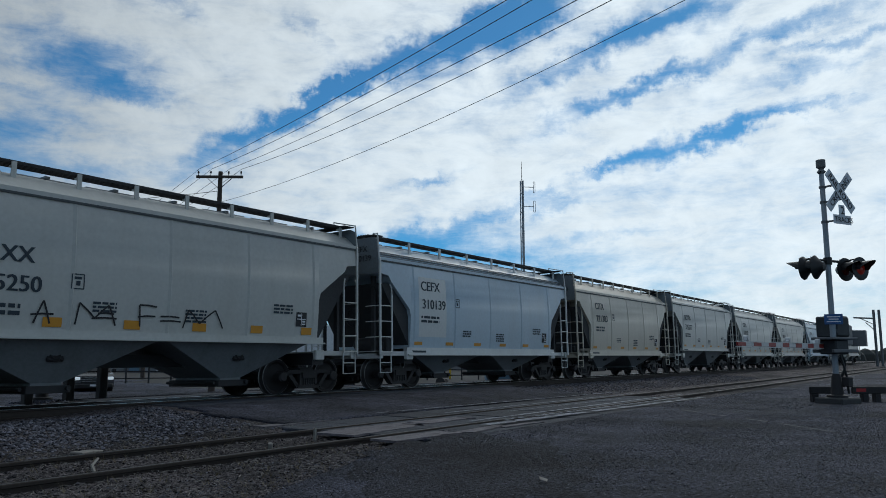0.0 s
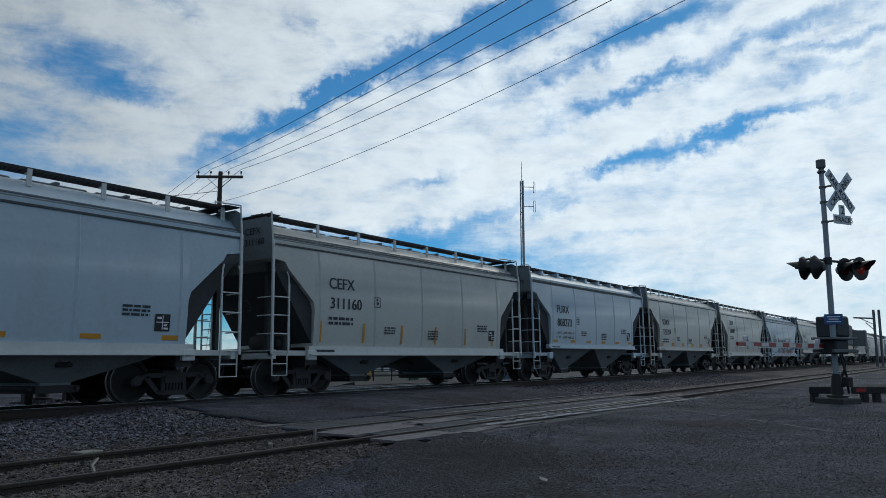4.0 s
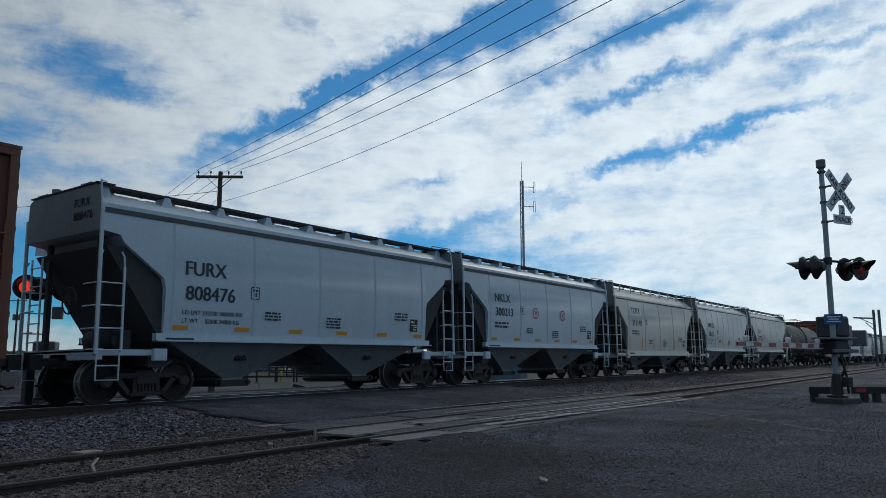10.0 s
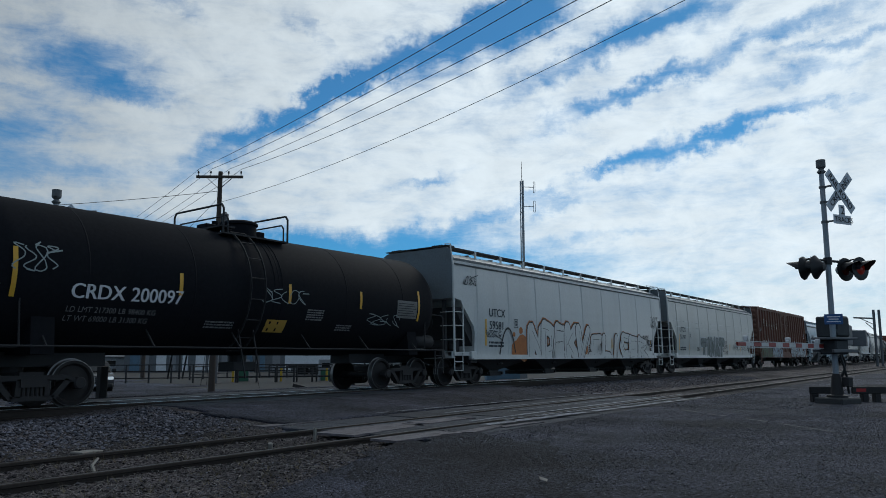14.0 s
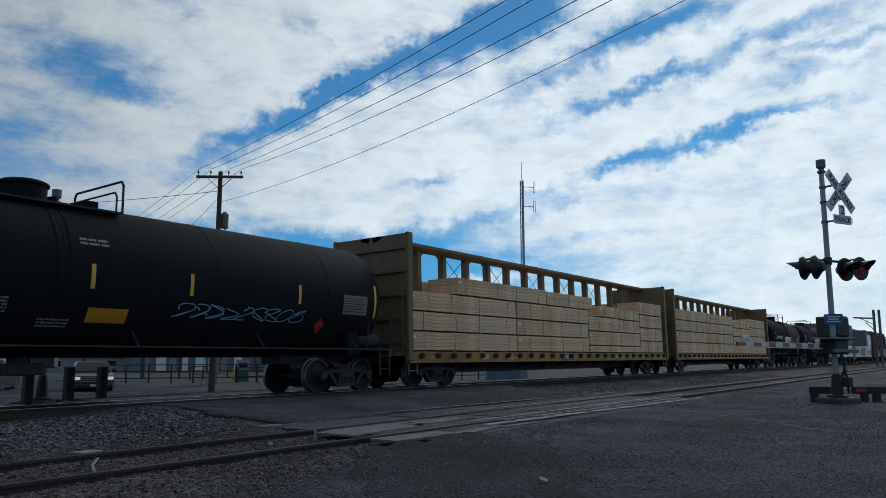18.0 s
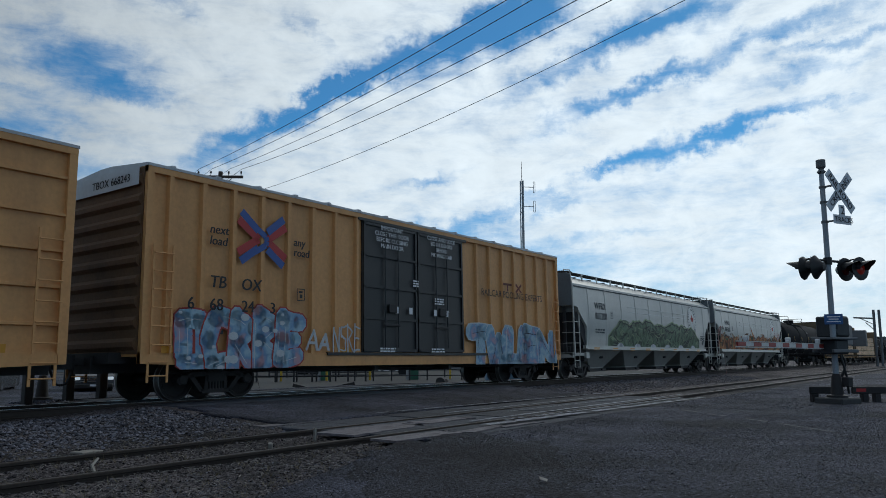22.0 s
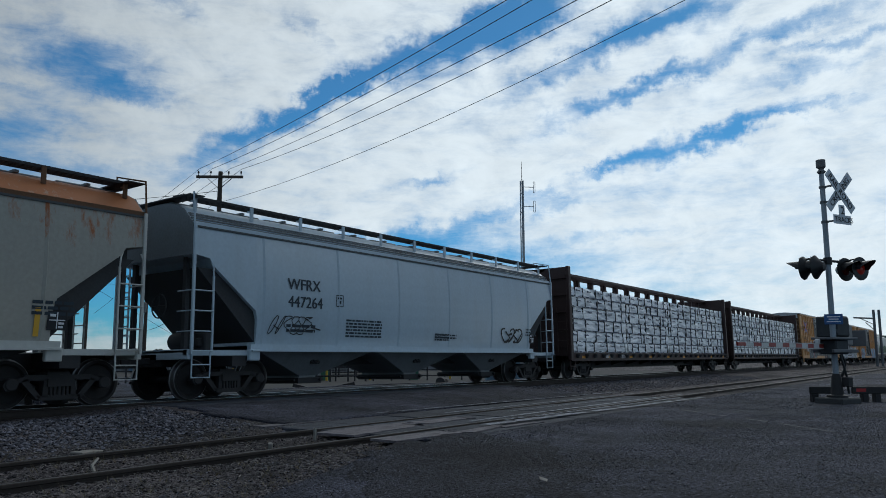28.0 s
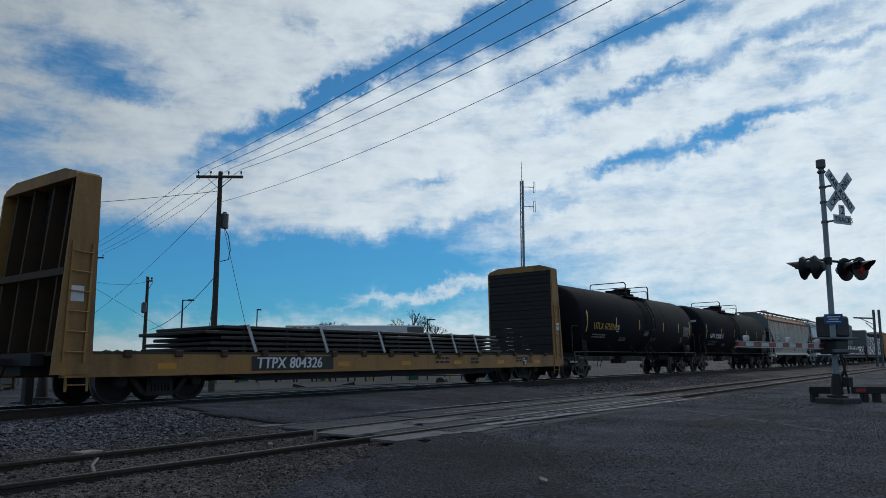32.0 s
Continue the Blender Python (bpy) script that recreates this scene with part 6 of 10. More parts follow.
ALPHABET = {"A": FORMS[4], "E": FORMS[1], "S": FORMS[2], "K": FORMS[3], "M": FORMS[6], "N": FORMS[0], "O": FORMS[5],
            "T": ((0.05, 0.92, 0.95, 0.92), (0.5, 0.9, 0.5, 0.0)), "H": ((0.15, 0.0, 0.15, 1.0), (0.85, 0.0, 0.85, 1.0), (0.15, 0.5, 0.85, 0.5)),
            "W": ((0.05, 1.0, 0.28, 0.05), (0.28, 0.05, 0.5, 0.8), (0.5, 0.8, 0.72, 0.05), (0.72, 0.05, 0.95, 1.0)),
            "U": ((0.15, 1.0, 0.18, 0.2), (0.18, 0.15, 0.8, 0.1), (0.82, 0.15, 0.85, 1.0)), "B": ((0.15, 0.0, 0.15, 1.0), (0.15, 0.95, 0.8, 0.75), (0.8, 0.75, 0.2, 0.5), (0.2, 0.5, 0.88, 0.25), (0.88, 0.25, 0.15, 0.05)),
            "C": ((0.88, 0.88, 0.35, 0.95), (0.3, 0.92, 0.12, 0.5), (0.12, 0.5, 0.35, 0.08), (0.35, 0.06, 0.9, 0.12)), "I": ((0.5, 0.0, 0.5, 0.95),), "L": ((0.3, 1.0, 0.22, 0.1), (0.22, 0.08, 0.85, 0.08)),
            "R": ((0.15, 0.0, 0.15, 1.0), (0.15, 0.95, 0.82, 0.75), (0.82, 0.75, 0.2, 0.48), (0.3, 0.48, 0.95, 0.0)), "V": ((0.05, 1.0, 0.45, 0.05), (0.5, 0.05, 0.95, 1.0)), "Y": ((0.1, 1.0, 0.5, 0.5), (0.9, 1.0, 0.5, 0.5), (0.5, 0.5, 0.45, 0.0)),
            "D": ((0.15, 0.0, 0.15, 1.0), (0.15, 0.95, 0.8, 0.75), (0.82, 0.75, 0.82, 0.25), (0.8, 0.25, 0.15, 0.05)), "P": ((0.18, 0.0, 0.18, 1.0), (0.18, 0.95, 0.85, 0.8), (0.85, 0.75, 0.2, 0.45))}


def graffiti(car, side, x0, x1, z0, z1, n, fill, outline, seed, accent=None, halo=None, label="spray-painted graffiti shapes", spikes=0.22, forms="", rim=0.055, glow=0.12, fat=1.0, inner=None, others=()):
    """A row of n interlocked painted letter forms: thick slanting strokes with outlines, flashes and splashes. others: (which, fill) of single forms."""
    rnd = random.Random(seed)
    n = len(forms) or n
    out, lin, acc, hal = Mesh(), Mesh(), Mesh(), Mesh()
    fills = {}
    w, h = (x1 - x0) / n, z1 - z0
    t = min(0.30 * h, 0.40 * w) * fat
    for k in range(n):
        form = ALPHABET[forms[k]] if forms else rnd.choice(FORMS)
        mat = dict(others).get(k, fill)
        fil = fills.setdefault(mat.name, (mat, Mesh()))[1]
        lean, grow, drop = rnd.uniform(-0.12, 0.18), rnd.uniform(0.90, 1.08), rnd.uniform(-0.05, 0.05)
        for a, b, c, d in form:
            if rnd.random() < 0.25:
                b, d = b + rnd.uniform(-0.08, 0.08), d + rnd.uniform(-0.08, 0.08)
            p = (x0 + w * (k + a * 1.08 - 0.04 + lean * (b - 0.5)), z0 + drop + h * grow * b * 0.94 + 0.02)
            q = (x0 + w * (k + c * 1.08 - 0.04 + lean * (d - 0.5)), z0 + drop + h * grow * d * 0.94 + 0.02)
            mid = ((p[0] + q[0]) / 2 + rnd.uniform(-0.5, 0.5) * spikes * w * 0.5, (p[1] + q[1]) / 2 + rnd.uniform(-0.3, 0.3) * spikes * h * 0.5)
            swell = rnd.uniform(0.85, 1.2)
            layers = [(out, t * swell + rim * 2, 0.004 + 0.005 * k), (fil, t * swell, 0.0065 + 0.005 * k)] + ([(hal, t * swell + rim * 2 + glow * 2, 0.001)] if halo else [])
            for mesh, wd, o in layers:
                for u, v in ((p, mid), (mid, q)):
                    stroke(mesh, [u, ((u[0] + v[0]) / 2, (u[1] + v[1]) / 2), v], wd, side, o)
                for u in (p, mid, q):
                    r = wd / 2
                    blob(mesh, [(u[0] + r * math.cos(j * 0.785 + 0.39), u[1] + r * math.sin(j * 0.785 + 0.39)) for j in range(8)], side, o + 0.0008)
            for o in (-0.28, 0.24):
                if rnd.random() < 0.6:
                    e = rnd.uniform(0.25, 0.7)
                    stroke(lin, [(p[0] + t * o, p[1] - t * 0.1), (mid[0] + t * o, mid[1]), (mid[0] + (q[0] - mid[0]) * e + t * o, mid[1] + (q[1] - mid[1]) * e)], 0.018, side, 0.009 + 0.005 * k)
        if accent:
            for j in range(3):
                ax, az = x0 + w * (k + rnd.random()), z0 + h * rnd.uniform(0.0, 1.0)
                rr = rnd.uniform(0.03, 0.10)
                blob(acc, [(ax + rr * 1.5 * math.cos(a * 0.785), az + rr * math.sin(a * 0.785)) for a in range(8)], side, 0.012 + 0.005 * k)
    for m in [out, lin, hal, acc] + [f[1] for f in fills.values()]:
        m.v = [(x, y, max(z, z0)) for x, y, z in m.v]
    if halo:
        part("graffiti_glow", hal, halo, car)
    part("graffiti_outline", out, outline, car)
    for mat, fil in fills.values():
        part("graffiti_fill", fil, mat, car, label)
    part("graffiti_lines", lin, inner or outline, car)
    if accent:
        part("graffiti_splash", acc, accent, car)


def scribble(car, side, x0, x1, z0, z1, mat, seed, w=0.035, n=7):
    """A tag in one thin looping line."""
    rnd = random.Random(seed)
    m = Mesh()
    cell, h = (x1 - x0) / n, z1 - z0
    for k in range(n):
        cx, f, g = x0 + cell * (k + 0.5), rnd.choice((1, 1.5, 2)), rnd.choice((0.5, 1, 1))
        p, q, lean = rnd.uniform(0, 6.28), rnd.uniform(0, 6.28), rnd.uniform(0.1, 0.35)
        pts = []
        for j in range(15):
            a = j / 14 * math.pi * 2 * rnd.choice((0.96, 1.0, 1.04))
            u, v = 0.55 * math.sin(f * a + p), 0.5 * math.sin(g * a + q)
            pts.append((cx + cell * (u + lean * v), z0 + h * (0.5 + v)))
        stroke(m, pts, w * 0.8, side, 0.006 + 0.0004 * k)
    for k in range(n // 2):
        a, z = rnd.uniform(x0, x1), rnd.uniform(z0, z1)
        stroke(m, [(a, z), (a + rnd.uniform(0.1, 0.35), z + rnd.uniform(-0.1, 0.1))], w, side, 0.008)
    part("graffiti_tag", m, mat, car)


def spray_mix(name, *colours, scale=1.6):
    """Several spray colours fading into one another in blotches."""
    m = bpy.data.materials.new(name)
    m.use_nodes = True
    nt = m.node_tree
    b = nt.nodes["Principled BSDF"]
    b.inputs["Roughness"].default_value = 0.6
    tc, nz, cr = nt.nodes.new("ShaderNodeTexCoord"), nt.nodes.new("ShaderNodeTexNoise"), nt.nodes.new("ShaderNodeValToRGB")
    nt.links.new(tc.outputs["Object"], nz.inputs["Vector"])
    nz.inputs["Scale"].default_value, nz.inputs["Detail"].default_value, nz.inputs["Roughness"].default_value = scale, 3, 0.55
    nt.links.new(nz.outputs[0], cr.inputs[0])
    e = cr.color_ramp.elements
    while len(e) < len(colours):
        e.new(0.5)
    for k, c in enumerate(colours):
        e[k].position = 0.34 + 0.32 * k / (len(colours) - 1)
        e[k].color = (*c, 1)
    nt.links.new(cr.outputs[0], b.inputs["Base Color"])
    return m


def mural(car, side, x0, x1, z0, z1, n, fill, line, edge, seed, jag=0.25, width=0.05, accent=None):
    """One continuous painted mass with an uneven top, an outline and drawn forms inside it."""
    rnd = random.Random(seed)
    h = z1 - z0
    steps = n * 7
    ph = [rnd.uniform(0, 6.28) for _ in range(4)]
    top = []
    for k in range(steps + 1):
        u = k / steps
        v = 1 - jag * (0.5 + 0.25 * math.sin(u * n * 2.1 + ph[0]) + 0.15 * math.sin(u * n * 5.3 + ph[1]) + 0.10 * math.sin(u * n * 11.7 + ph[2]) + rnd.uniform(-0.12, 0.12))
        v *= min(1, 0.35 + 6 * u) * min(1, 0.35 + 6 * (1 - u))
        top.append((x0 + (x1 - x0) * u, z0 + h * v))
    body = Mesh()
    for (xa, za), (xb, zb) in zip(top[:-1], top[1:]):
        for q in range(4):
            a, b = q / 4, (q + 1) / 4
            pts = [(xa, z0 + (za - z0) * a), (xb, z0 + (zb - z0) * a), (xb, z0 + (zb - z0) * b), (xa, z0 + (za - z0) * b)]
            body.add([(x, side(x, z) - 0.006, z) for x, z in pts], [(0, 1, 2, 3)])
    part("graffiti_fill", body, fill, car, "spray-painted graffiti in blended colours")
    rim = Mesh()
    stroke(rim, top, width, side, 0.009)
    part("graffiti_outline", rim, edge, car)
    lines, hot = Mesh(), Mesh()
    w = (x1 - x0) / n
    for k in range(n):
        form = rnd.choice(FORMS) + rnd.choice(FORMS)
        for a, b, c, d in form:
            bend = rnd.uniform(-0.22, 0.22)
            p = (x0 + w * (k + a), z0 + h * 0.82 * b + 0.04)
            q = (x0 + w * (k + c), z0 + h * 0.82 * d + 0.04)
            for off in (-0.11, 0.11):
                pts = []
                for j in range(7):
                    u = j / 6
                    s = math.sin(u * math.pi) * bend
                    x = p[0] + (q[0] - p[0]) * u + (s + off * (1 - 0.6 * u)) * (0.6 if abs(d - b) > 0.3 else 0.15) * min(1, w * 1.3)
                    z = p[1] + (q[1] - p[1]) * u + (s + off) * (0.2 if abs(d - b) > 0.3 else 0.8) * h * 0.6
                    pts.append((x, min(max(z, z0 + 0.02), z0 + h * 0.95)))
                stroke(lines, pts, width * rnd.uniform(0.5, 1.0), side, 0.013 + 0.001 * (k % 3))
        if accent:
            for j in range(3):
                cx, cz, r = x0 + w * (k + rnd.random()), z0 + h * rnd.uniform(0.1, 0.6), rnd.uniform(0.08, 0.2)
                blob(hot, [(cx + r * 1.6 * math.cos(i * 0.785), cz + r * 0.6 * math.sin(i * 0.785 + 0.4)) for i in range(8)], side, 0.010)
    if line:
        part("graffiti_lines", lines, line, car)
    if accent:
        part("graffiti_splash", hot, accent, car)


def flow_lines(car, side, x0, x1, z0, z1, n, mats, seed, width=0.045, out=0.036):
    """Long wavering brush lines that follow one another like grain."""
    rnd = random.Random(seed)
    for mat in mats:
        m = Mesh()
        for k in range(n):
            x, z = rnd.uniform(x0, x1), z0 + (z1 - z0) * rnd.random()
            pts = []
            for j in range(rnd.randrange(6, 15)):
                u = (x - x0) / (x1 - x0)
                top = z0 + (z1 - z0) * (0.80 + 0.13 * math.sin(u * 19 + seed)) * min(1, 0.4 + 7 * u) * min(1, 0.4 + 7 * (1 - u))
                pts.append((min(max(x, x0), x1), min(max(z, z0), top)))
                a = 5.5 * noise.noise((x * 0.85, z * 1.3, seed)) + 1.2 * noise.noise((x * 2.5, z * 3.0, seed + 5))
                x, z = x + 0.10 * math.cos(a), z + 0.085 * math.sin(a)
            w = width * rnd.uniform(0.4, 1.3)
            for (p, q), f in zip(zip(pts[:-1], pts[1:]), range(len(pts))):
                stroke(m, [p, q], w * math.sin(math.pi * (f + 0.8) / (len(pts) + 0.6)), side, out + 0.0002 * (k % 20))
        part("graffiti_brushwork", m, mat, car)


def swirls(car, side, x0, x1, z0, z1, n, mats, seed, line=None, size=1.0):
    """Overlapping painted crescents, like tongues and petals."""
    rnd = random.Random(seed)
    for k in range(n):
        mat = mats[k % len(mats)]
        cx, cz = x0 + (x1 - x0) * (k + rnd.random()) / n, z0 + (z1 - z0) * rnd.uniform(0.15, 0.75)
        r, a0, arc = size * rnd.uniform(0.25, 0.55), rnd.uniform(0, 6.28), rnd.uniform(1.2, 2.6)
        fat = size * rnd.uniform(0.10, 0.26)
        outer, inner = [], []
        for j in range(9):
            a = a0 + arc * j / 8
            w = fat * math.sin(math.pi * min(0.97, 0.06 + j / 8 * 0.92)) + 0.012
            for row, q in ((outer, r + w / 2), (inner, r - w / 2)):
                row.append((cx + 1.35 * q * math.cos(a), min(max(cz + q * math.sin(a), z0 + 0.02), z1)))
        for grow, ink, o in ((0.028, line, 0.0), (0.0, mat, 0.0012)):
            if ink is None:
                continue
            m = Mesh()
            for j in range(8):
                pts = []
                for p, q in ((outer[j], inner[j]), (outer[j + 1], inner[j + 1])):
                    dx, dz = p[0] - q[0], p[1] - q[1]
                    l = math.hypot(dx, dz) or 1.0
                    pts.append(((p[0] + dx / l * grow, p[1] + dz / l * grow), (q[0] - dx / l * grow, q[1] - dz / l * grow)))
                ring = [pts[0][0], pts[1][0], pts[1][1], pts[0][1]]
                m.add([(x, side(x, z) - 0.011 - 0.0024 * (k % 9) - o, z) for x, z in ring], [(0, 1, 2, 3)])
            part("graffiti_swirl" if ink is mat else "graffiti_outline", m, ink, car)


M_G_BRICK = plain("spray_dull_red", (0.22, 0.05, 0.055), 0.6)
M_G_NAVY = plain("spray_navy", (0.035, 0.04, 0.085), 0.6)
M_G_GLOW = paint("spray_light_green", (0.30, 0.38, 0.22), 0.6, scale=3, vary=0.2, grime=0.5, grime_colour=(0.16, 0.22, 0.12))
M_MIX_NIGHT = spray_mix("spray_black_green", (0.010, 0.010, 0.012), (0.014, 0.015, 0.016), (0.018, 0.03, 0.024), (0.010, 0.010, 0.012), scale=1.2)
M_MIX_SLATE = spray_mix("spray_slate_green", (0.09, 0.11, 0.10), (0.14, 0.17, 0.16), (0.22, 0.25, 0.25), (0.11, 0.12, 0.12), scale=2.6)
M_MIX_SILVER = spray_mix("spray_silver", (0.30, 0.33, 0.36), (0.52, 0.55, 0.58), (0.62, 0.65, 0.68), (0.42, 0.44, 0.47), scale=2.2)
M_MIX_GREY = spray_mix("spray_grey_red", (0.09, 0.09, 0.10), (0.30, 0.31, 0.33), (0.42, 0.43, 0.44), (0.26, 0.07, 0.06), (0.40, 0.14, 0.10), scale=2.6)
M_MIX_ORANGE = spray_mix("spray_orange_brown", (0.05, 0.03, 0.02), (0.28, 0.07, 0.025), (0.50, 0.17, 0.04), (0.48, 0.27, 0.10), scale=1.5)
M_MIX_GREEN = spray_mix("spray_greens", (0.03, 0.05, 0.03), (0.09, 0.15, 0.08), (0.17, 0.26, 0.17), (0.05, 0.10, 0.05), scale=2.2)
M_MIX_DARKGREEN = spray_mix("spray_old_green", (0.05, 0.03, 0.022), (0.05, 0.06, 0.05), (0.10, 0.05, 0.03), (0.03, 0.05, 0.045), scale=1.3)
M_MIX_ICE = spray_mix("spray_ice", (0.10, 0.09, 0.12), (0.25, 0.29, 0.36), (0.46, 0.50, 0.54), (0.06, 0.05, 0.07), scale=2.4)
M_MIX_BLUE = spray_mix("spray_blue_pink", (0.20, 0.36, 0.48), (0.36, 0.50, 0.58), (0.16, 0.30, 0.48), (0.48, 0.30, 0.34), scale=1.8)
M_MIX_VIOLET = spray_mix("spray_violet", (0.03, 0.03, 0.05), (0.10, 0.10, 0.18), (0.25, 0.22, 0.32), (0.07, 0.12, 0.12), scale=2.0)
M_SWIRLS = (M_MIX_ORANGE, M_RUSTROOF, M_G_ORANGE, M_MIX_ORANGE, spray_mix("spray_brown_red", (0.10, 0.03, 0.015), (0.26, 0.06, 0.02), (0.05, 0.02, 0.015)), spray_mix("spray_tan", (0.50, 0.27, 0.09), (0.42, 0.20, 0.06), (0.30, 0.10, 0.03)), M_MIX_ORANGE, spray_mix("spray_deep_green", (0.02, 0.04, 0.02), (0.05, 0.12, 0.04), (0.09, 0.16, 0.06)))
M_G_DEEP = spray_mix("spray_bottle_green", (0.015, 0.03, 0.02), (0.04, 0.08, 0.05), (0.02, 0.04, 0.03))
M_G_PEACH = spray_mix("spray_peach", (0.52, 0.25, 0.08), (0.60, 0.34, 0.14), (0.42, 0.16, 0.05))
M_G_SAGE = spray_mix("spray_sage", (0.14, 0.20, 0.13), (0.22, 0.30, 0.21), (0.10, 0.16, 0.10))
M_FADED = plain("faded_ochre_stencil", (0.10, 0.045, 0.022), 0.7)


# ---- markings shared by the hoppers ----
def plate_box(car, side, x, z, s, mat):
    m = Mesh()
    stroke(m, [(x, z), (x + s, z), (x + s, z + s * 1.15), (x, z + s * 1.15), (x, z)], 0.022, side, 0.0)
    bars(m, x + s * 0.2, z + s * 0.75, s * 0.6, 1, 0.05, side)
    bars(m, x + s * 0.35, z + s * 0.25, s * 0.35, 1, 0.09, side)
    part("marking", m, mat, car)


def stencil(car, side, x, z, s=0.36):
    p = part("service_stencil", patch(Mesh(), x, x + s, z, z + s, side, 3), M_INK, car, "black inspection stencil box")
    lift = lambda a, b: side(a, b) - 0.006
    m = Mesh()
    stroke(m, [(x + s * 0.5, z + s * 0.08), (x + s * 0.5, z + s * 0.92)], 0.02, lift, 0)
    stroke(m, [(x + s * 0.08, z + s * 0.52), (x + s * 0.92, z + s * 0.52)], 0.02, lift, 0)
    bars(m, x + s * 0.12, z + s * 0.7, s * 0.3, 1, 0.05, lift)
    bars(m, x + s * 0.58, z + s * 0.3, s * 0.3, 2, 0.04, lift)
    part("marking", m, M_INKW, p)


def small_print(car, side, spots, mat):
    for k, (x, z, w, rows, size) in enumerate(spots):
        part("small_writing", bars(Mesh(), x, z, w, rows, size, side, k), mat, car)


def two_bay(front, back, mark, number, colour, label, z1=3.05, z2=2.5, size=0.29, ink=None, refl="low", tag=None, weights=(), end_mark=True, **kw):
    """A short covered hopper with two bays, lettered on its side."""
    L = front - back
    car, side, H = hopper((front + back) / 2, L, 2, colour, label, **{"over": 0.50, **kw})
    ink = ink or M_NAVY
    zs, cut = kw.get("zs", 1.12), kw.get("cut", 1.35)
    x0 = -L / 2 + 2.42
    if mark:
        words(car, [(mark, x0, z1, size, 0, 0.035), (number, x0 + 0.04, z2, size, 0, 0.035)], side, ink)
        if weights:
            for k, row in enumerate(weights):
                for text, dx in zip(row, (0.0, 0.98)):
                    words(car, [(text, x0 - 0.02 + dx, z2 - 0.32 - 0.18 * k, 0.095, 0.0, 0.015)], side, ink, "weight_lettering")
        small_print(car, side, ([] if weights else [(x0, z2 - 0.30, 0.95, 2, 0.075)]) + [(x0 + 2.3, zs + 0.55, 0.5, 3, 0.045), (H - cut - 1.6, zs + 0.75, 0.62, 3, 0.05), (x0 + 4.4, zs + 0.5, 0.55, 4, 0.045)], ink)
        plate_box(car, side, x0 + 1.85, z2 + 0.12, 0.24, ink)
        stencil(car, side, H - cut - 0.85, zs + 0.28)
        if end_mark:
            em = Mesh()
            letters(em, mark, 0.55, 4.02, 0.17, lambda a, b: 0, 0, 0.02)
            letters(em, number, 0.55, 3.74, 0.17, lambda a, b: 0, 0, 0.02)
            em.v = [(-H - 0.036, -x + 0.1, z) for x, y, z in em.v]
            part("end_lettering", em, M_GROOVE, car)
    n = 6
    for k in range(n):
        x = -H + cut + 0.25 + (2 * (H - cut) - 0.9) * k / (n - 1)
        if refl == "low":
            part("reflector", patch(Mesh(), x, x + 0.42, zs + 0.10, zs + 0.20, side), M_ORANGE, car, "orange reflective strip")
        elif refl == "tall":
            part("reflector", patch(Mesh(), x, x + 0.09, zs + 0.12, zs + 0.66, side, 2), M_ORANGE, car, "orange reflective strip")
        elif refl == "square":
            part("reflector", patch(Mesh(), x, x + 0.36, zs + 0.08, zs + 0.26, side), M_ORANGE, car, "orange reflective patch")
    part("capacity_stripe", patch(Mesh(), -H + cut + 0.1, -H + cut + 0.8, zs - 0.13, zs - 0.07, lambda a, b: -1.515), ink, car)
    if tag:
        scribble(car, side, *tag)
    return car, side, H


# ---- the train, from its front to its rear ----
LOW = dict(zs=1.42, ze=3.98, zt=4.36, bulge=0.07, cut=1.42, shoulder=3.2, cut_z=1.12, chute=None)
WIDE = dict(zs=1.20, ze=3.80, zt=4.28, cut_z=1.1, shoulder=3.1, sill_h=0.22)
two_bay(120.4, 107.2, "CITX", "221318", M_HGREY, "light grey covered hopper car of the leading cut", posts=10, **WIDE)
two_bay(107.2, 94.0, "SOXX", "325190", M_HWHITE, "pale grey covered hopper car with two bays", posts=10, **LOW)
two_bay(94.0, 80.8, "CEFX", "310112", M_HBLUE, "pale blue-grey covered hopper car with two bays", posts=9, **WIDE)
two_bay(80.8, 67.6, "CBFX", "305011", M_HBEIGE, "beige covered hopper car with two bays", posts=12, **WIDE)
two_bay(67.6, 54.6, "CEFX", "310120", M_HGREY, "grey covered hopper car with two bays", posts=9, **WIDE)
two_bay(54.6, 41.4, "SOXX", "325277", M_HGREY, "grey covered hopper car with a white label", posts=10, **LOW)
two_bay(41.4, 28.94, "CITX", "221303", M_HTAN, "tan covered hopper car with dark roof walkway", posts=10, ink=M_NAVY, **WIDE)
car, side, H = two_bay(28.94, 16.0, "CEFX", "310139", M_HBLUE, "pale blue-grey covered hopper car with white sill", posts=8, roof_lines=3, sill_mat=M_HWHITE, z1=2.98, z2=2.42, **WIDE)
part("label_panel", patch(Mesh(), -4.15, -2.7, 1.55, 3.4, lambda a, b: side(a, b) + 0.006, 4), M_HWHITE, car)
car, side, H = two_bay(16.0, 3.17, "SOXX", "325250", M_HGREY, "light grey covered hopper car with thin black tags", posts=10, refl="square", z1=2.65, z2=2.12, **LOW)
tg = Mesh()
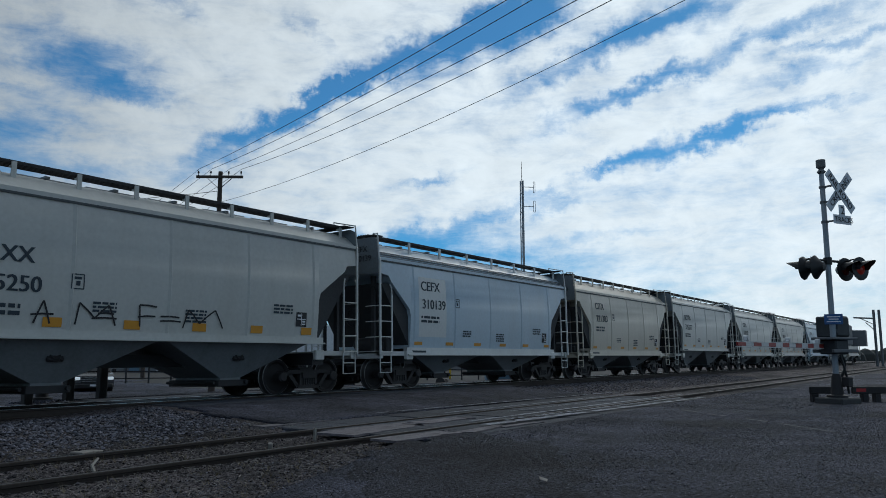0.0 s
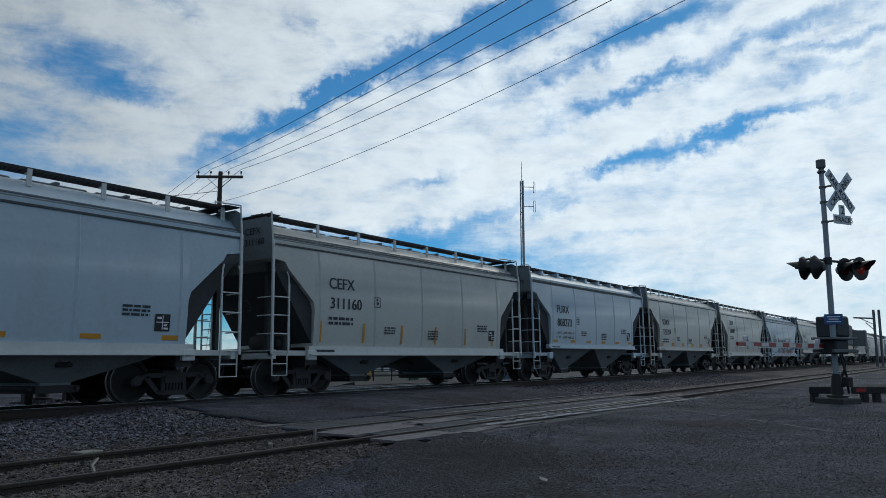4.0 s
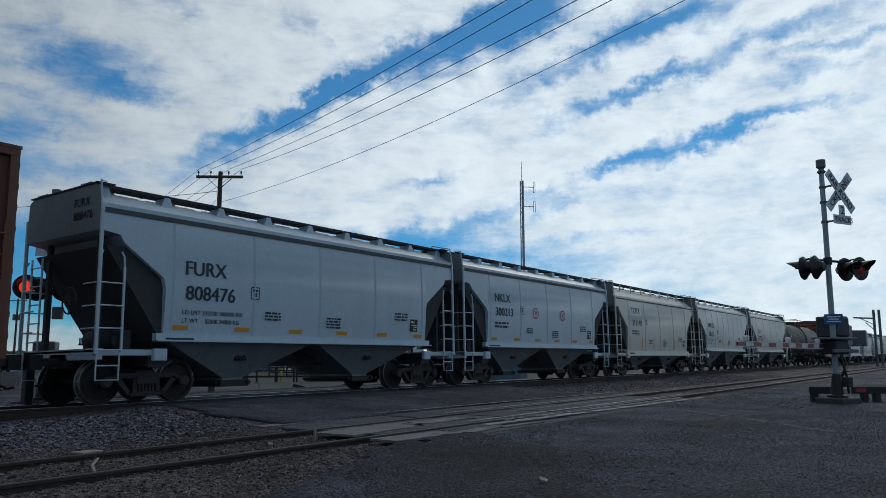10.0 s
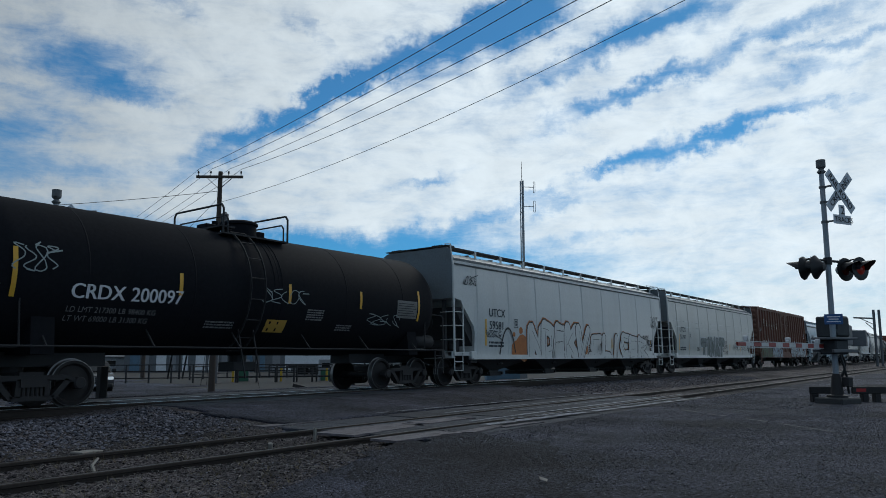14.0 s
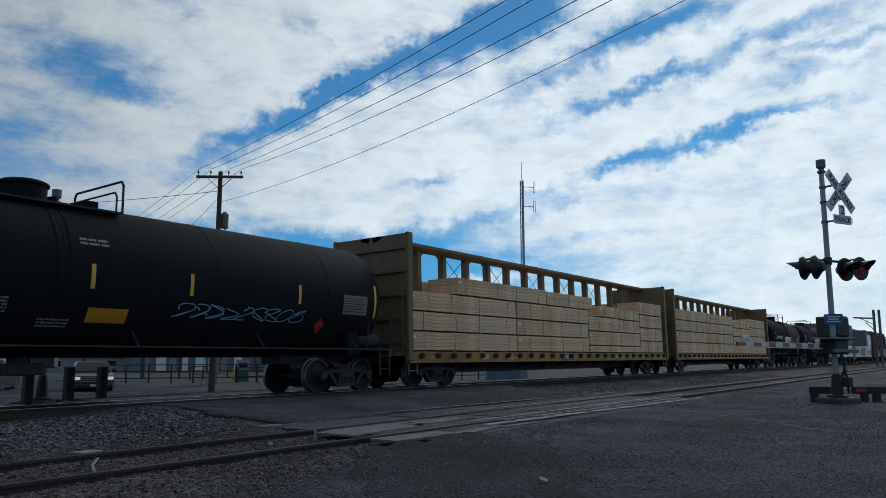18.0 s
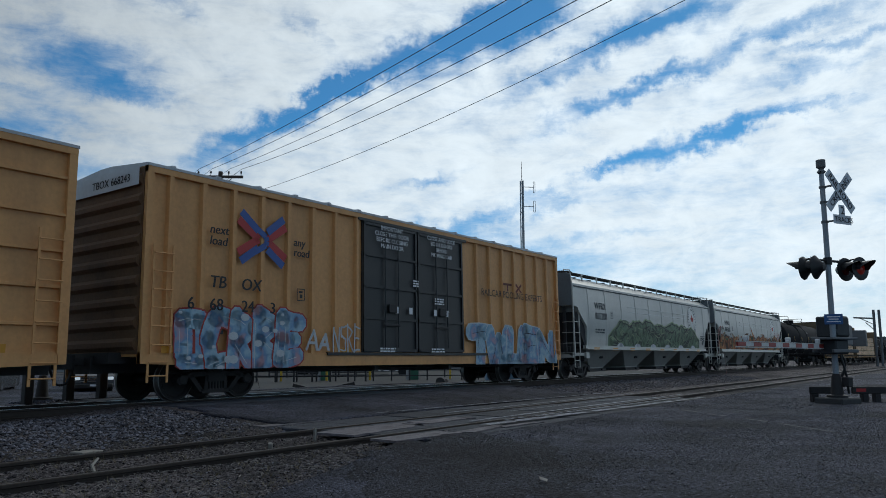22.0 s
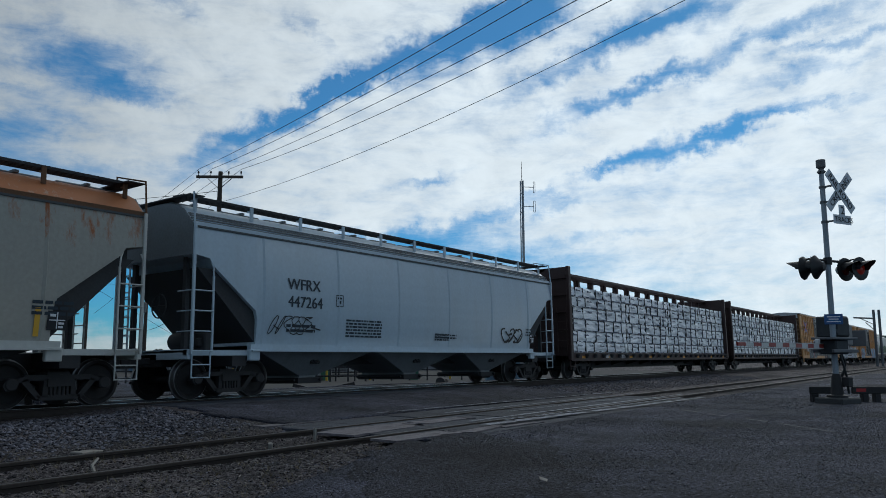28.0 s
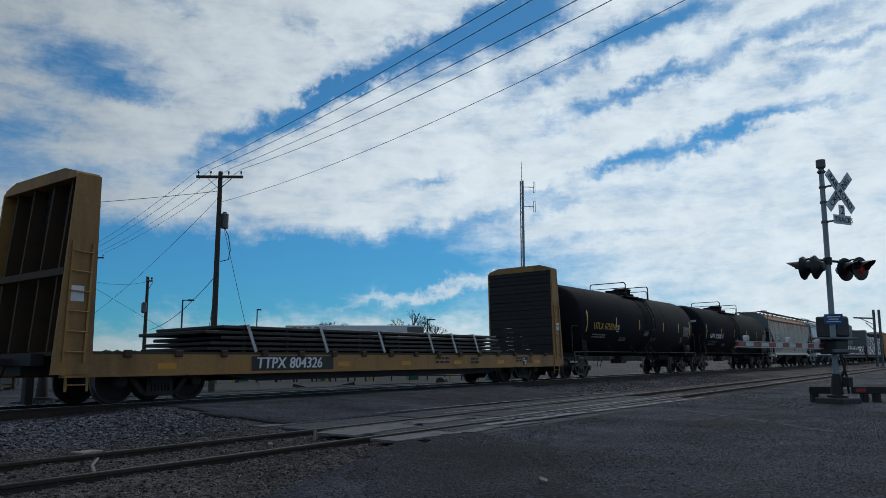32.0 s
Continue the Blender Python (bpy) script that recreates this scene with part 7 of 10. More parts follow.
for x0, form in ((-2.80, ((0.0, 0.0, 0.16, 0.95), (0.16, 0.95, 0.30, 0.0), (-0.06, 0.35, 0.36, 0.4))), (-2.02, ((0.0, 0.0, 0.06, 0.95), (0.06, 0.95, 0.38, 0.3), (0.38, 0.3, 0.66, 0.9), (0.66, 0.9, 0.82, 0.0))), (-1.70, ((0.0, 0.3, 0.52, 0.32), (0.12, 0.52, 0.46, 0.52))),
                 (-0.72, ((0.06, 0.0, 0.02, 1.0), (0.02, 1.0, 0.42, 0.95), (0.0, 0.45, 0.4, 0.5))), (-0.20, ((0.0, 0.3, 0.5, 0.3), (0.0, 0.52, 0.46, 0.5))), (0.36, ((0.0, 0.0, 0.12, 0.9), (0.12, 0.9, 0.42, 0.25), (0.42, 0.25, 0.82, 0.95), (0.82, 0.95, 1.05, 0.05)))):
    for a, b, c, d in form:
        stroke(tg, [(x0 + a, 1.56 + 0.44 * b), (x0 + (a + c) / 2, 1.56 + 0.22 * (b + d) + 0.015), (x0 + c, 1.56 + 0.44 * d)], 0.035, side, 0.006)
part("graffiti_tag", tg, M_G_BLACK, car, "thin black hand-drawn letters")
car, side, H = two_bay(3.17, -9.95, "CEFX", "310777", M_HBLUE, "grey covered hopper car with red and white graffiti", posts=8, roof_lines=3, z1=2.42, z2=2.07, **WIDE)
part("graffiti_ground", patch(Mesh(), -2.25, 2.1, 1.30, 2.30, lambda a, b: side(a, b) + 0.004, 4), M_MIX_SLATE, car, "dusty grey sprayed ground behind the letters")
graffiti(car, side, -2.2, 2.05, 1.28, 2.32, 5, M_MIX_SLATE, M_INKW, 11, forms="VNISE", rim=0.035, fat=1.15, inner=M_G_BLACK, others=((1, M_MIX_VIOLET), (3, M_MIX_GREY)))
graffiti(car, side, -0.9, 3.6, 1.0, 1.62, 6, M_MIX_SLATE, M_INKW, 12, forms="SOCSUS", rim=0.03, fat=1.1, inner=M_G_BLACK, others=((0, M_G_BRICK), (3, M_G_BRICK)))
scribble(car, side, -3.7, -2.9, 1.78, 2.0, M_G_BLACK, 13, 0.03, 6)
scribble(car, side, 3.3, 4.1, 1.9, 2.05, M_G_BLACK, 14, 0.02, 5)
wv = Mesh()
stroke(wv, [(-3.9 + k * 0.22, 1.12 + 0.16 * math.sin(k * 0.9)) for k in range(36)], 0.06, lambda a, b: -1.53, 0.0)
part("graffiti_wave", wv, M_G_RED, car)
wv = Mesh()
stroke(wv, [(-3.9 + k * 0.22, 1.10 + 0.16 * math.sin(k * 0.9 + 0.7)) for k in range(36)], 0.08, lambda a, b: -1.527, 0.0)
part("graffiti_wave", wv, M_G_WHITE, car)
car, side, H = two_bay(-9.95, -22.9, "CBFX", "305095", M_HBEIGE, "beige covered hopper car with amber upright reflectors", posts=12, refl="tall", z1=3.08, z2=2.52, size=0.30, sill_mat=M_HGREY, **WIDE)
two_bay(-22.9, -36.26, "SOXX", "325359", M_HGREY, "light grey covered hopper car with orange patches", posts=10, refl="square", z1=2.65, z2=2.12, **LOW)
two_bay(-36.2, -48.72, "FURX", "808273", M_HBLUE, "pale blue-white covered hopper car with black numbers", weights=(("LD LMT 232700", "105850 KG"), ("LT WT    53300", "24150 KG")), posts=9, z1=2.72, z2=2.18, size=0.31, gusset=True, board=0.1, over=0.43, **LOW)
car, side, H = two_bay(-48.81, -61.88, "CEFX", "311160", M_HGREY, "grey covered hopper car with a lettered sill", posts=8, roof_lines=3, refl="tall", z1=2.75, z2=2.22, sill_mat=M_HWHITE, **WIDE)
two_bay(-61.88, -75.34, "SHPX", "433532", M_HBLUE, "pale grey-blue covered hopper car behind a boxcar", posts=9, roof_lines=2, z1=2.6, z2=2.1, size=0.24, sill_mat=M_HWHITE, **WIDE)


def red_boxcar(front, back):
    L = front - back
    ribs = [-8.78 + 0.778 * k for k in range(9)] + [2.97 + 1.03 * k for k in range(6)]
    car, side, H = boxcar((front + back) / 2, L, M_RUSTRED, "rust red boxcar with white and blue graffiti", M_RUSTRED, zs=0.80, ze=4.62, ribs=ribs, door_x=(-2.28, 2.9), tc=2.95)
    words(car, [("MC", -7.84, 2.87, 0.25), ("29", -7.82, 2.55, 0.25), ("SA", -6.98, 2.88, 0.25), ("05", -6.96, 2.56, 0.25)], flat_side(-1.585), M_INKW)
    small_print(car, flat_side(-1.585), [(-8.62, 2.28, 0.5, 2, 0.08), (-7.8, 2.35, 0.5, 2, 0.06), (-8.62, 1.9, 0.5, 5, 0.045), (-0.9, 2.45, 0.9, 2, 0.06), (1.4, 2.85, 0.7, 2, 0.06)], M_INKW)
    plate_box(car, flat_side(-1.585), -6.9, 2.22, 0.24, M_INKW)
    part("red_patch", patch(Mesh(), -8.62, -8.15, 2.52, 2.82, flat_side(-1.584)), M_RED, car)
    em = Mesh()
    letters(em, "MCSA 2905", -0.75, 4.25, 0.17, lambda a, b: 0, 0, 0.02)
    em.v = [(-H - 0.09, -x - 0.2, z) for x, y, z in em.v]
    part("end_lettering", em, M_INKW, car)
    mural(car, flat_side(-1.585), -7.8, -2.5, 0.9, 1.9, 6, M_MIX_ICE, M_G_PALE, M_G_PALE, 24, 0.5, 0.04)
    graffiti(car, flat_side(-1.60), -7.4, -2.7, 0.90, 2.15, 5, M_MIX_SILVER, M_G_BLACK, 21, None, M_G_PALE, forms="YUSR", rim=0.04, glow=0.03, fat=1.1, spikes=0.4)
    mural(car, flat_side(-1.625), -2.2, 0.2, 1.0, 2.25, 3, spray_mix("spray_pink_white", (0.20, 0.08, 0.07), (0.40, 0.22, 0.24), (0.48, 0.46, 0.46), (0.15, 0.08, 0.09)), M_G_BLACK, M_G_WHITE, 22, 0.5, 0.04)
    graffiti(car, flat_side(-1.588), 3.2, 8.9, 0.85, 2.2, 6, M_MIX_VIOLET, M_G_PALE, 23, None, forms="HAUNTS", rim=0.02, fat=1.1, spikes=0.4)
    for x in (-8.1, -4.4, -0.4, 3.3, 7.8):
        part("reflector", patch(Mesh(), x, x + 0.5, 0.93, 1.1, flat_side(-1.60)), M_ORANGE, car, "orange reflective patch")


red_boxcar(-75.34, -95.37)


M_INKG = plain("faded_white_lettering", (0.22, 0.22, 0.22), 0.7)
M_PLATE = paint("data_plate", (0.20, 0.20, 0.19), 0.6, scale=4, vary=0.2, grime=0.5)


def print_tank(car, skin, mark, number, x, z, size, mat, panel=None, strips=(), small=(), strip_mat=None, low=0.0, lines=None):
    words(car, [(mark + " " + number, x, z, size)], skin, mat)
    if lines:
        words(car, [(t, x - 0.02, z - 0.26 - 0.17 * k, 0.105, 0.0, 0.0) for k, t in enumerate(lines)], skin, M_INKG, "weight_lettering")
    else:
        small_print(car, skin, [(x, z - 0.27, 1.5, 2, 0.06)], M_INKG)
    small_print(car, skin, [(x + 3.2, z - 0.35, 0.8, 3, 0.035), (x + 6.2, z + 0.05, 0.6, 5, 0.035), (x + 7.4, z - 0.3, 0.6, 3, 0.035)] + list(small), M_INKG)
    if panel:
        p = part("data_panel", patch(Mesh(), panel, panel + 0.95, 2.08, 2.60, skin, 4), M_PLATE, car, "pale data panel on the tank")
        for k in range(6):
            part("writing_bar", patch(Mesh(), panel + 0.04, panel + 0.9 - 0.07 * (k % 3), 2.15 + 0.07 * k, 2.172 + 0.07 * k, lambda a, b: skin(a, b) - 0.006, 1), M_UNDER, p)
    reflectors(car, strips[1:-1], 2.26 - low, 2.74 - low, skin, 0.09, strip_mat)
    reflectors(car, (strips[0], strips[-1]), 2.02 - low / 3, 2.93 - low / 3, skin, 0.09, strip_mat)


car, side, H = tank_car((-95.37 - 112.44) / 2, 17.07, "dark grey tank car with black spill stains", M_TANKGREY, R=1.45, zc=2.55, dome=0.7, climb=-0.4)
print_tank(car, side, "UTLX", "668441", -5.2, 2.0, 0.26, M_INKY, 5.85, (-6.8, -4.0, -1.2, 1.75, 3.83, 6.85), low=0.36)
stencil(car, side, 4.9, 1.65)
car, side, H = two_bay(-112.44, -125.63, "TILX", "337216", M_HBEIGE, "pale beige covered hopper car with amber strips", weights=(("LD LMT 232800",), ("LT WT 53200",)), posts=8, refl="tall", z1=2.72, z2=2.2, sill_mat=M_HWHITE, zs=1.42, ze=3.95, zt=4.3, bulge=0.10, cut=1.5)
two_bay(-125.63, -138.62, "HWCX", "13113", M_HWHITE, "off-white covered hopper car with ribbed sides", weights=(("LD LMT 231900",), ("LT WT 54100",)), posts=9, refl="tall", z1=2.75, z2=2.22, seams=8, sill_mat=M_HWHITE, zs=1.42, ze=3.95, zt=4.3, bulge=0.10, cut=1.5)
car, side, H = two_bay(-138.62, -151.41, "TOPX", "311149", M_HBEIGE, "beige covered hopper car with white name panel", posts=9, refl="tall", z1=3.05, z2=2.45, size=0.30, **WIDE)
part("label_panel", patch(Mesh(), -4.1, -2.6, 2.95, 3.5, lambda a, b: side(a, b) + 0.006, 2), M_INKW, car)
car, side, H = two_bay(-151.41, -164.28, "NKLX", "300213", M_HBLUE, "pale blue-grey covered hopper car with round red signs", posts=9, z1=2.9, z2=2.4, gusset=True, board=0.1, **LOW)
for x in (-1.0, 1.3):
    rg = Mesh()
    stroke(rg, [(x + 0.2 * math.cos(a * 0.3927), 2.6 + 0.2 * math.sin(a * 0.3927)) for a in range(17)], 0.04, side, 0.006)
    part("warning_disc", patch(Mesh(), x - 0.14, x + 0.14, 2.46, 2.74, side), M_INKW, car)
    part("warning_ring", rg, M_RED, car)
    cr = Mesh()
    stroke(cr, [(x - 0.1, 2.5), (x + 0.1, 2.7)], 0.035, side, 0.008)
    stroke(cr, [(x + 0.1, 2.5), (x - 0.1, 2.7)], 0.035, side, 0.009)
    part("warning_cross", cr, M_INK, car)
two_bay(-163.95, -177.1, "FURX", "808476", M_HBLUE, "pale blue-white covered hopper car coupled to a boxcar", weights=(("LD LMT 233100", "106000 KG"), ("LT WT    52900", "24000 KG")), posts=9, z1=2.72, z2=2.18, size=0.31, gusset=True, board=0.1, **LOW)


def brown_boxcar(front, back):
    L = front - back
    ribs = [-8.41 + 0.882 * k for k in range(8)] + [2.16 + 0.888 * k for k in range(8)]
    car, side, H = boxcar((front + back) / 2, L, M_BROWN, "dark brown rusted boxcar with white graffiti", M_BROWN, zs=0.82, ze=4.72, ribs=ribs, door_x=(-1.5, 1.6), tc=2.95)
    words(car, [("28", -8.07, 1.94, 0.24), ("055", -7.36, 1.93, 0.24)], flat_side(-1.585), M_INKW)
    words(car, [("S", -7.85, 2.33, 0.25), ("S", -7.4, 2.35, 0.25), ("W", -6.95, 2.36, 0.25)], flat_side(-1.585), M_FADED, "faded_letters")
    plate_box(car, flat_side(-1.585), -6.4, 2.1, 0.24, M_INKW)
    small_print(car, flat_side(-1.585), [(-7.2, 1.4, 0.35, 2, 0.08), (-6.35, 1.4, 0.3, 2, 0.08), (-0.6, 1.75, 0.4, 2, 0.07)], M_INKW)
    for k, zs_ in enumerate(((3.35, 3.9), (3.3, 3.85), (3.35, 3.48), (3.05, 3.5), (3.1, 3.6), (3.15, 3.65))):
        x = -7.53 + 0.882 * k
        part("worn_stripe", patch(Mesh(), x - 0.05, x + 0.035, *zs_, flat_side(-1.592)), M_HTAN, car, "worn yellow stripe on the side post")
    for k in range(7):
        part("faded_mark", patch(Mesh(), -8.2 + 0.882 * k, -7.8 + 0.882 * k, 3.2, 3.8, flat_side(-1.5)), M_FADED, car)
    graffiti(car, flat_side(-1.588), -5.0, -1.55, 0.85, 1.95, 5, M_MIX_ICE, M_G_PALE, 31, None, None, forms="NWRAS", rim=0.025, fat=0.9, spikes=0.6, inner=M_G_WHITE)
    graffiti(car, flat_side(-1.588), 1.9, 8.7, 0.85, 2.1, 8, M_MIX_SILVER, M_DKBROWN, 32, None, None, forms="VWANVWKA", rim=0.03, fat=0.8, spikes=0.6)
    mural(car, flat_side(-1.585), -9.2, -5.2, 0.85, 1.8, 5, M_MIX_DARKGREEN, M_G_GREEN, M_G_PALE, 33, 0.4, 0.04)
    scribble(car, flat_side(-1.6), -9.2, -8.6, 2.85, 3.1, M_G_PALE, 5, 0.03, 5)
    scribble(car, flat_side(-1.6), 8.0, 8.6, 2.6, 3.0, M_G_WHITE, 6, 0.03, 3)


brown_boxcar(-177.4, -197.94)

LONG = dict(zs=1.00, ze=4.08, zt=4.42, bulge=0.05, cut=1.15, cut_z=0.9, shoulder=2.6, posts=12, seams=9)


def long_hopper(front, back, mark, number, colour, label, x, z1, z2, size=0.27, bays=4, chute=None, **kw):
    L = front - back
    o = dict(LONG)
    o.update(kw)
    car, side, H = hopper((front + back) / 2, L, bays, colour, label, chute=chute, **o)
    words(car, [(mark, x, z1, size), (number, x + 0.02, z2, size)], side, M_NAVY)
    small_print(car, side, [(x, z2 - 0.5, 1.0, 2, 0.07), (H - 2.2, o["zs"] + 0.7, 0.8, 3, 0.06), (0.5, o["zs"] + 0.4, 0.8, 3, 0.05)], M_NAVY)
    plate_box(car, side, x + 1.75, z2 + 0.1, 0.26, M_NAVY)
    stencil(car, side, H - 1.9, o["zs"] + 0.22)
    return car, side, H


car, side, H = long_hopper(-197.94, -218.02, "UTCX", "51797", M_HGREY, "long grey plastics hopper car with pale graffiti", -7.65, 2.34, 1.91, chute=M_UNDER, sill_mat=M_HWHITE, roof_lines=3)
graffiti(car, side, -3.65, 1.0, 0.90, 2.0, 5, M_MIX_SLATE, M_G_WHITE, 41, None, None, forms="TINAT", rim=0.05, fat=1.6, spikes=0.05, inner=M_G_BLACK)
for k in range(10):
    for z in (2.62, 2.95):
        part("scuffed_seam", Mesh().box(-8.6 + 1.75 * k, -7.5 + 1.75 * k, -1.535, -1.515, z - 0.012, z + 0.012), M_HWHITE, car)
words(car, [("2016", -4.6, 1.27, 0.22)], side, M_G_BLACK, "tag_year")
graffiti(car, side, 3.5, 7.6, 1.32, 1.85, 9, M_G_BLACK, M_G_BLACK, 42, forms="VOREYOREN", rim=0.0, fat=0.17, spikes=0.5)
for q in (3.45, 4.6, 5.9, 7.75):
    star = Mesh()
    for k in range(4):
        c, d = 0.14 * math.cos(k * 0.785), 0.14 * math.sin(k * 0.785)
        stroke(star, [(q - c, 1.45 + 0.18 * (int(q * 2) % 3) - d), (q + c, 1.45 + 0.18 * (int(q * 2) % 3) + d)], 0.025, side, 0.006)
    part("graffiti_star", star, M_G_BLACK, car)
for z, word in ((1.72, "CROT"), (1.42, "BOCUS"), (1.08, "CASE")):
    graffiti(car, side, 1.15 + 0.2 * (z < 1.2), 1.95 + 0.2 * (z < 1.2), z, z + 0.24, 4, M_G_BLACK, M_G_BLACK, 43, forms=word, rim=0.0, fat=0.35, spikes=0.1)
reflectors(car, (-7.85, ), 1.29, 2.2, side, 0.1)
reflectors(car, (-6.05, -3.5, 2.6, 5.4, 8.0), 1.28, 1.74, side, 0.1)
car, side, H = long_hopper(-218.02, -238.84, "UTCX", "59581", M_HWHITE, "long white plastics hopper car with orange-outlined graffiti", -7.68, 2.34, 1.9, size=0.28, chute=M_UNDER, sill_mat=M_HWHITE, roof_lines=3)
graffiti(car, side, -4.75, 0.35, 0.85, 2.12, 5, M_HWHITE, M_G_BLACK, 51, None, M_G_ORANGE, spikes=0.25, forms="NDEKV", rim=0.05, glow=0.045, fat=1.25)
graffiti(car, side, 0.65, 7.4, 0.85, 1.92, 6, M_HWHITE, M_G_BLACK, 52, None, M_G_ORANGE, forms="SLICER", rim=0.045, glow=0.015, fat=1.2)
for x, z, r in ((-5.35, 1.35, 0.42), (-5.75, 1.2, 0.35), (-5.2, 1.05, 0.3), (-5.45, 1.9, 0.13), (-5.95, 1.75, 0.09), (0.2, 1.25, 0.22)):
    cl = Mesh()
    blob(cl, [(x + r * math.cos(k * 0.52) * (1 + 0.15 * (k % 2)), z + r * math.sin(k * 0.52)) for k in range(12)], side, 0.002)
    part("graffiti_cloud", cl, M_G_ORANGE, car)
arc = Mesh()
stroke(arc, [(-6.95 + 1.1 * k / 8, 1.02 + 0.95 * math.sin(k * 0.39) ** 0.7 if k else 1.02) for k in range(9)], 0.07, side, 0.008)
part("graffiti_arc", arc, M_G_BLACK, car)
scribble(car, side, 6.9, 7.8, 1.6, 2.0, M_G_BLACK, 54, 0.04, 5)
scribble(car, side, 8.1, 9.2, 2.4, 3.0, M_G_BLACK, 55, 0.03, 6)
scribble(car, side, -9.2, -8.45, 3.35, 3.65, M_NAVY, 56, 0.03, 6)
scribble(car, side, -7.9, -6.9, 1.62, 1.85, M_NAVY, 57, 0.03, 6)
reflectors(car, (-7.93, ), 1.32, 2.24, side, 0.1)
reflectors(car, (-5.4, -2.6, 0.0, 3.0, 5.5, 8.0), 1.3, 1.76, side, 0.1)

car, side, H = tank_car((-238.2 - 253.4) / 2, 15.2, "black tank car with white number and small tags", M_TANKBLACK, R=1.47, zc=2.62, dome=-0.05, rails=(-1.3, 0.75), climb=-0.75)
print_tank(car, side, "CRDX", "200097", -5.2, 2.07, 0.28, M_INKW, 4.6, (-6.3, -2.85, 0.3, 2.95, 5.6), lines=("LD LMT 217300 LB 98400 KG", "LT WT 69000 LB 31300 KG"))
scribble(car, side, -6.3, -5.5, 2.5, 3.0, M_G_PALE, 61, 0.03, 4)
scribble(car, side, 3.35, 4.75, 1.85, 2.15, M_G_PALE, 62, 0.025, 5)
scribble(car, side, -0.5, 0.9, 2.25, 2.6, M_G_PALE, 63, 0.025, 5)
part("placard", patch(Mesh(), -0.25, 0.4, 1.55, 1.85, side, 2), M_INKY, car)
car, side, H = tank_car((-253.4 - 267.03) / 2, 13.6, "short black tank car with white data panel", M_TANKBLACK, R=1.5, zc=2.66, dome=0.7)
print_tank(car, side, "CRDX", "200131", -4.4, 2.4, 0.26, M_INKW, 3.5, (-4.8, -2.2, -0.6, 1.4, 4.75))
part("placard", patch(Mesh(), 0.2, 0.85, 1.8, 2.0, side, 2), M_INKY, car)
stencil(car, side, 3.2, 1.8)


# ---- loads on the flat cars ----
LOADS = []


def lumber_material():
    m = bpy.data.materials.new("lumber")
    m.use_nodes = True
    nt = m.node_tree
    N, L = nt.nodes.new, nt.links.new
    b = nt.nodes["Principled BSDF"]
    b.inputs["Roughness"].default_value = 0.8
    b.inputs["Specular IOR Level"].default_value = 0.2
    tc, mp, br = N("ShaderNodeTexCoord"), N("ShaderNodeMapping"), N("ShaderNodeTexBrick")
    L(tc.outputs["Object"], mp.inputs[0])
    mp.inputs["Rotation"].default_value = (radians(90), 0, 0)
    L(mp.outputs[0], br.inputs["Vector"])
    br.inputs["Color1"].default_value, br.inputs["Color2"].default_value, br.inputs["Mortar"].default_value = (0.84, 0.61, 0.40, 1), (0.72, 0.49, 0.30, 1), (0.34, 0.21, 0.11, 1)
    br.inputs["Scale"].default_value, br.inputs["Mortar Size"].default_value = 1.0, 0.0035
    br.inputs["Brick Width"].default_value, br.inputs["Row Height"].default_value = 4.9, 0.6
    nz, mp2 = N("ShaderNodeTexNoise"), N("ShaderNodeMapping")
    L(tc.outputs["Object"], mp2.inputs[0])
    mp2.inputs["Scale"].default_value = (0.9, 3, 16)
    L(mp2.outputs[0], nz.inputs["Vector"])
    nz.inputs["Scale"].default_value, nz.inputs["Detail"].default_value = 2.0, 6
    oi, r, mul, sc = N("ShaderNodeObjectInfo"), N("ShaderNodeMapRange"), N("ShaderNodeMath"), N("ShaderNodeVectorMath")
    L(oi.outputs["Random"], r.inputs[0])
    r.inputs[3].default_value, r.inputs[4].default_value = 0.90, 1.08
    r2 = N("ShaderNodeMapRange")
    L(nz.outputs[0], r2.inputs[0])
    r2.inputs[1].default_value, r2.inputs[2].default_value, r2.inputs[3].default_value, r2.inputs[4].default_value = 0.3, 0.7, 0.72, 1.18
    mul.operation, sc.operation = "MULTIPLY", "SCALE"
    L(r.outputs[0], mul.inputs[0])
    L(r2.outputs[0], mul.inputs[1])
    L(br.outputs[0], sc.inputs[0])
    L(mul.outputs[0], sc.inputs["Scale"])
    L(sc.outputs[0], b.inputs["Base Color"])
    bp = N("ShaderNodeBump")
    bp.inputs["Strength"].default_value, bp.inputs["Distance"].default_value = 0.5, 0.01
    L(br.outputs["Fac"], bp.inputs["Height"])
    bp.invert = True
    L(bp.outputs[0], b.inputs["Normal"])
    return m


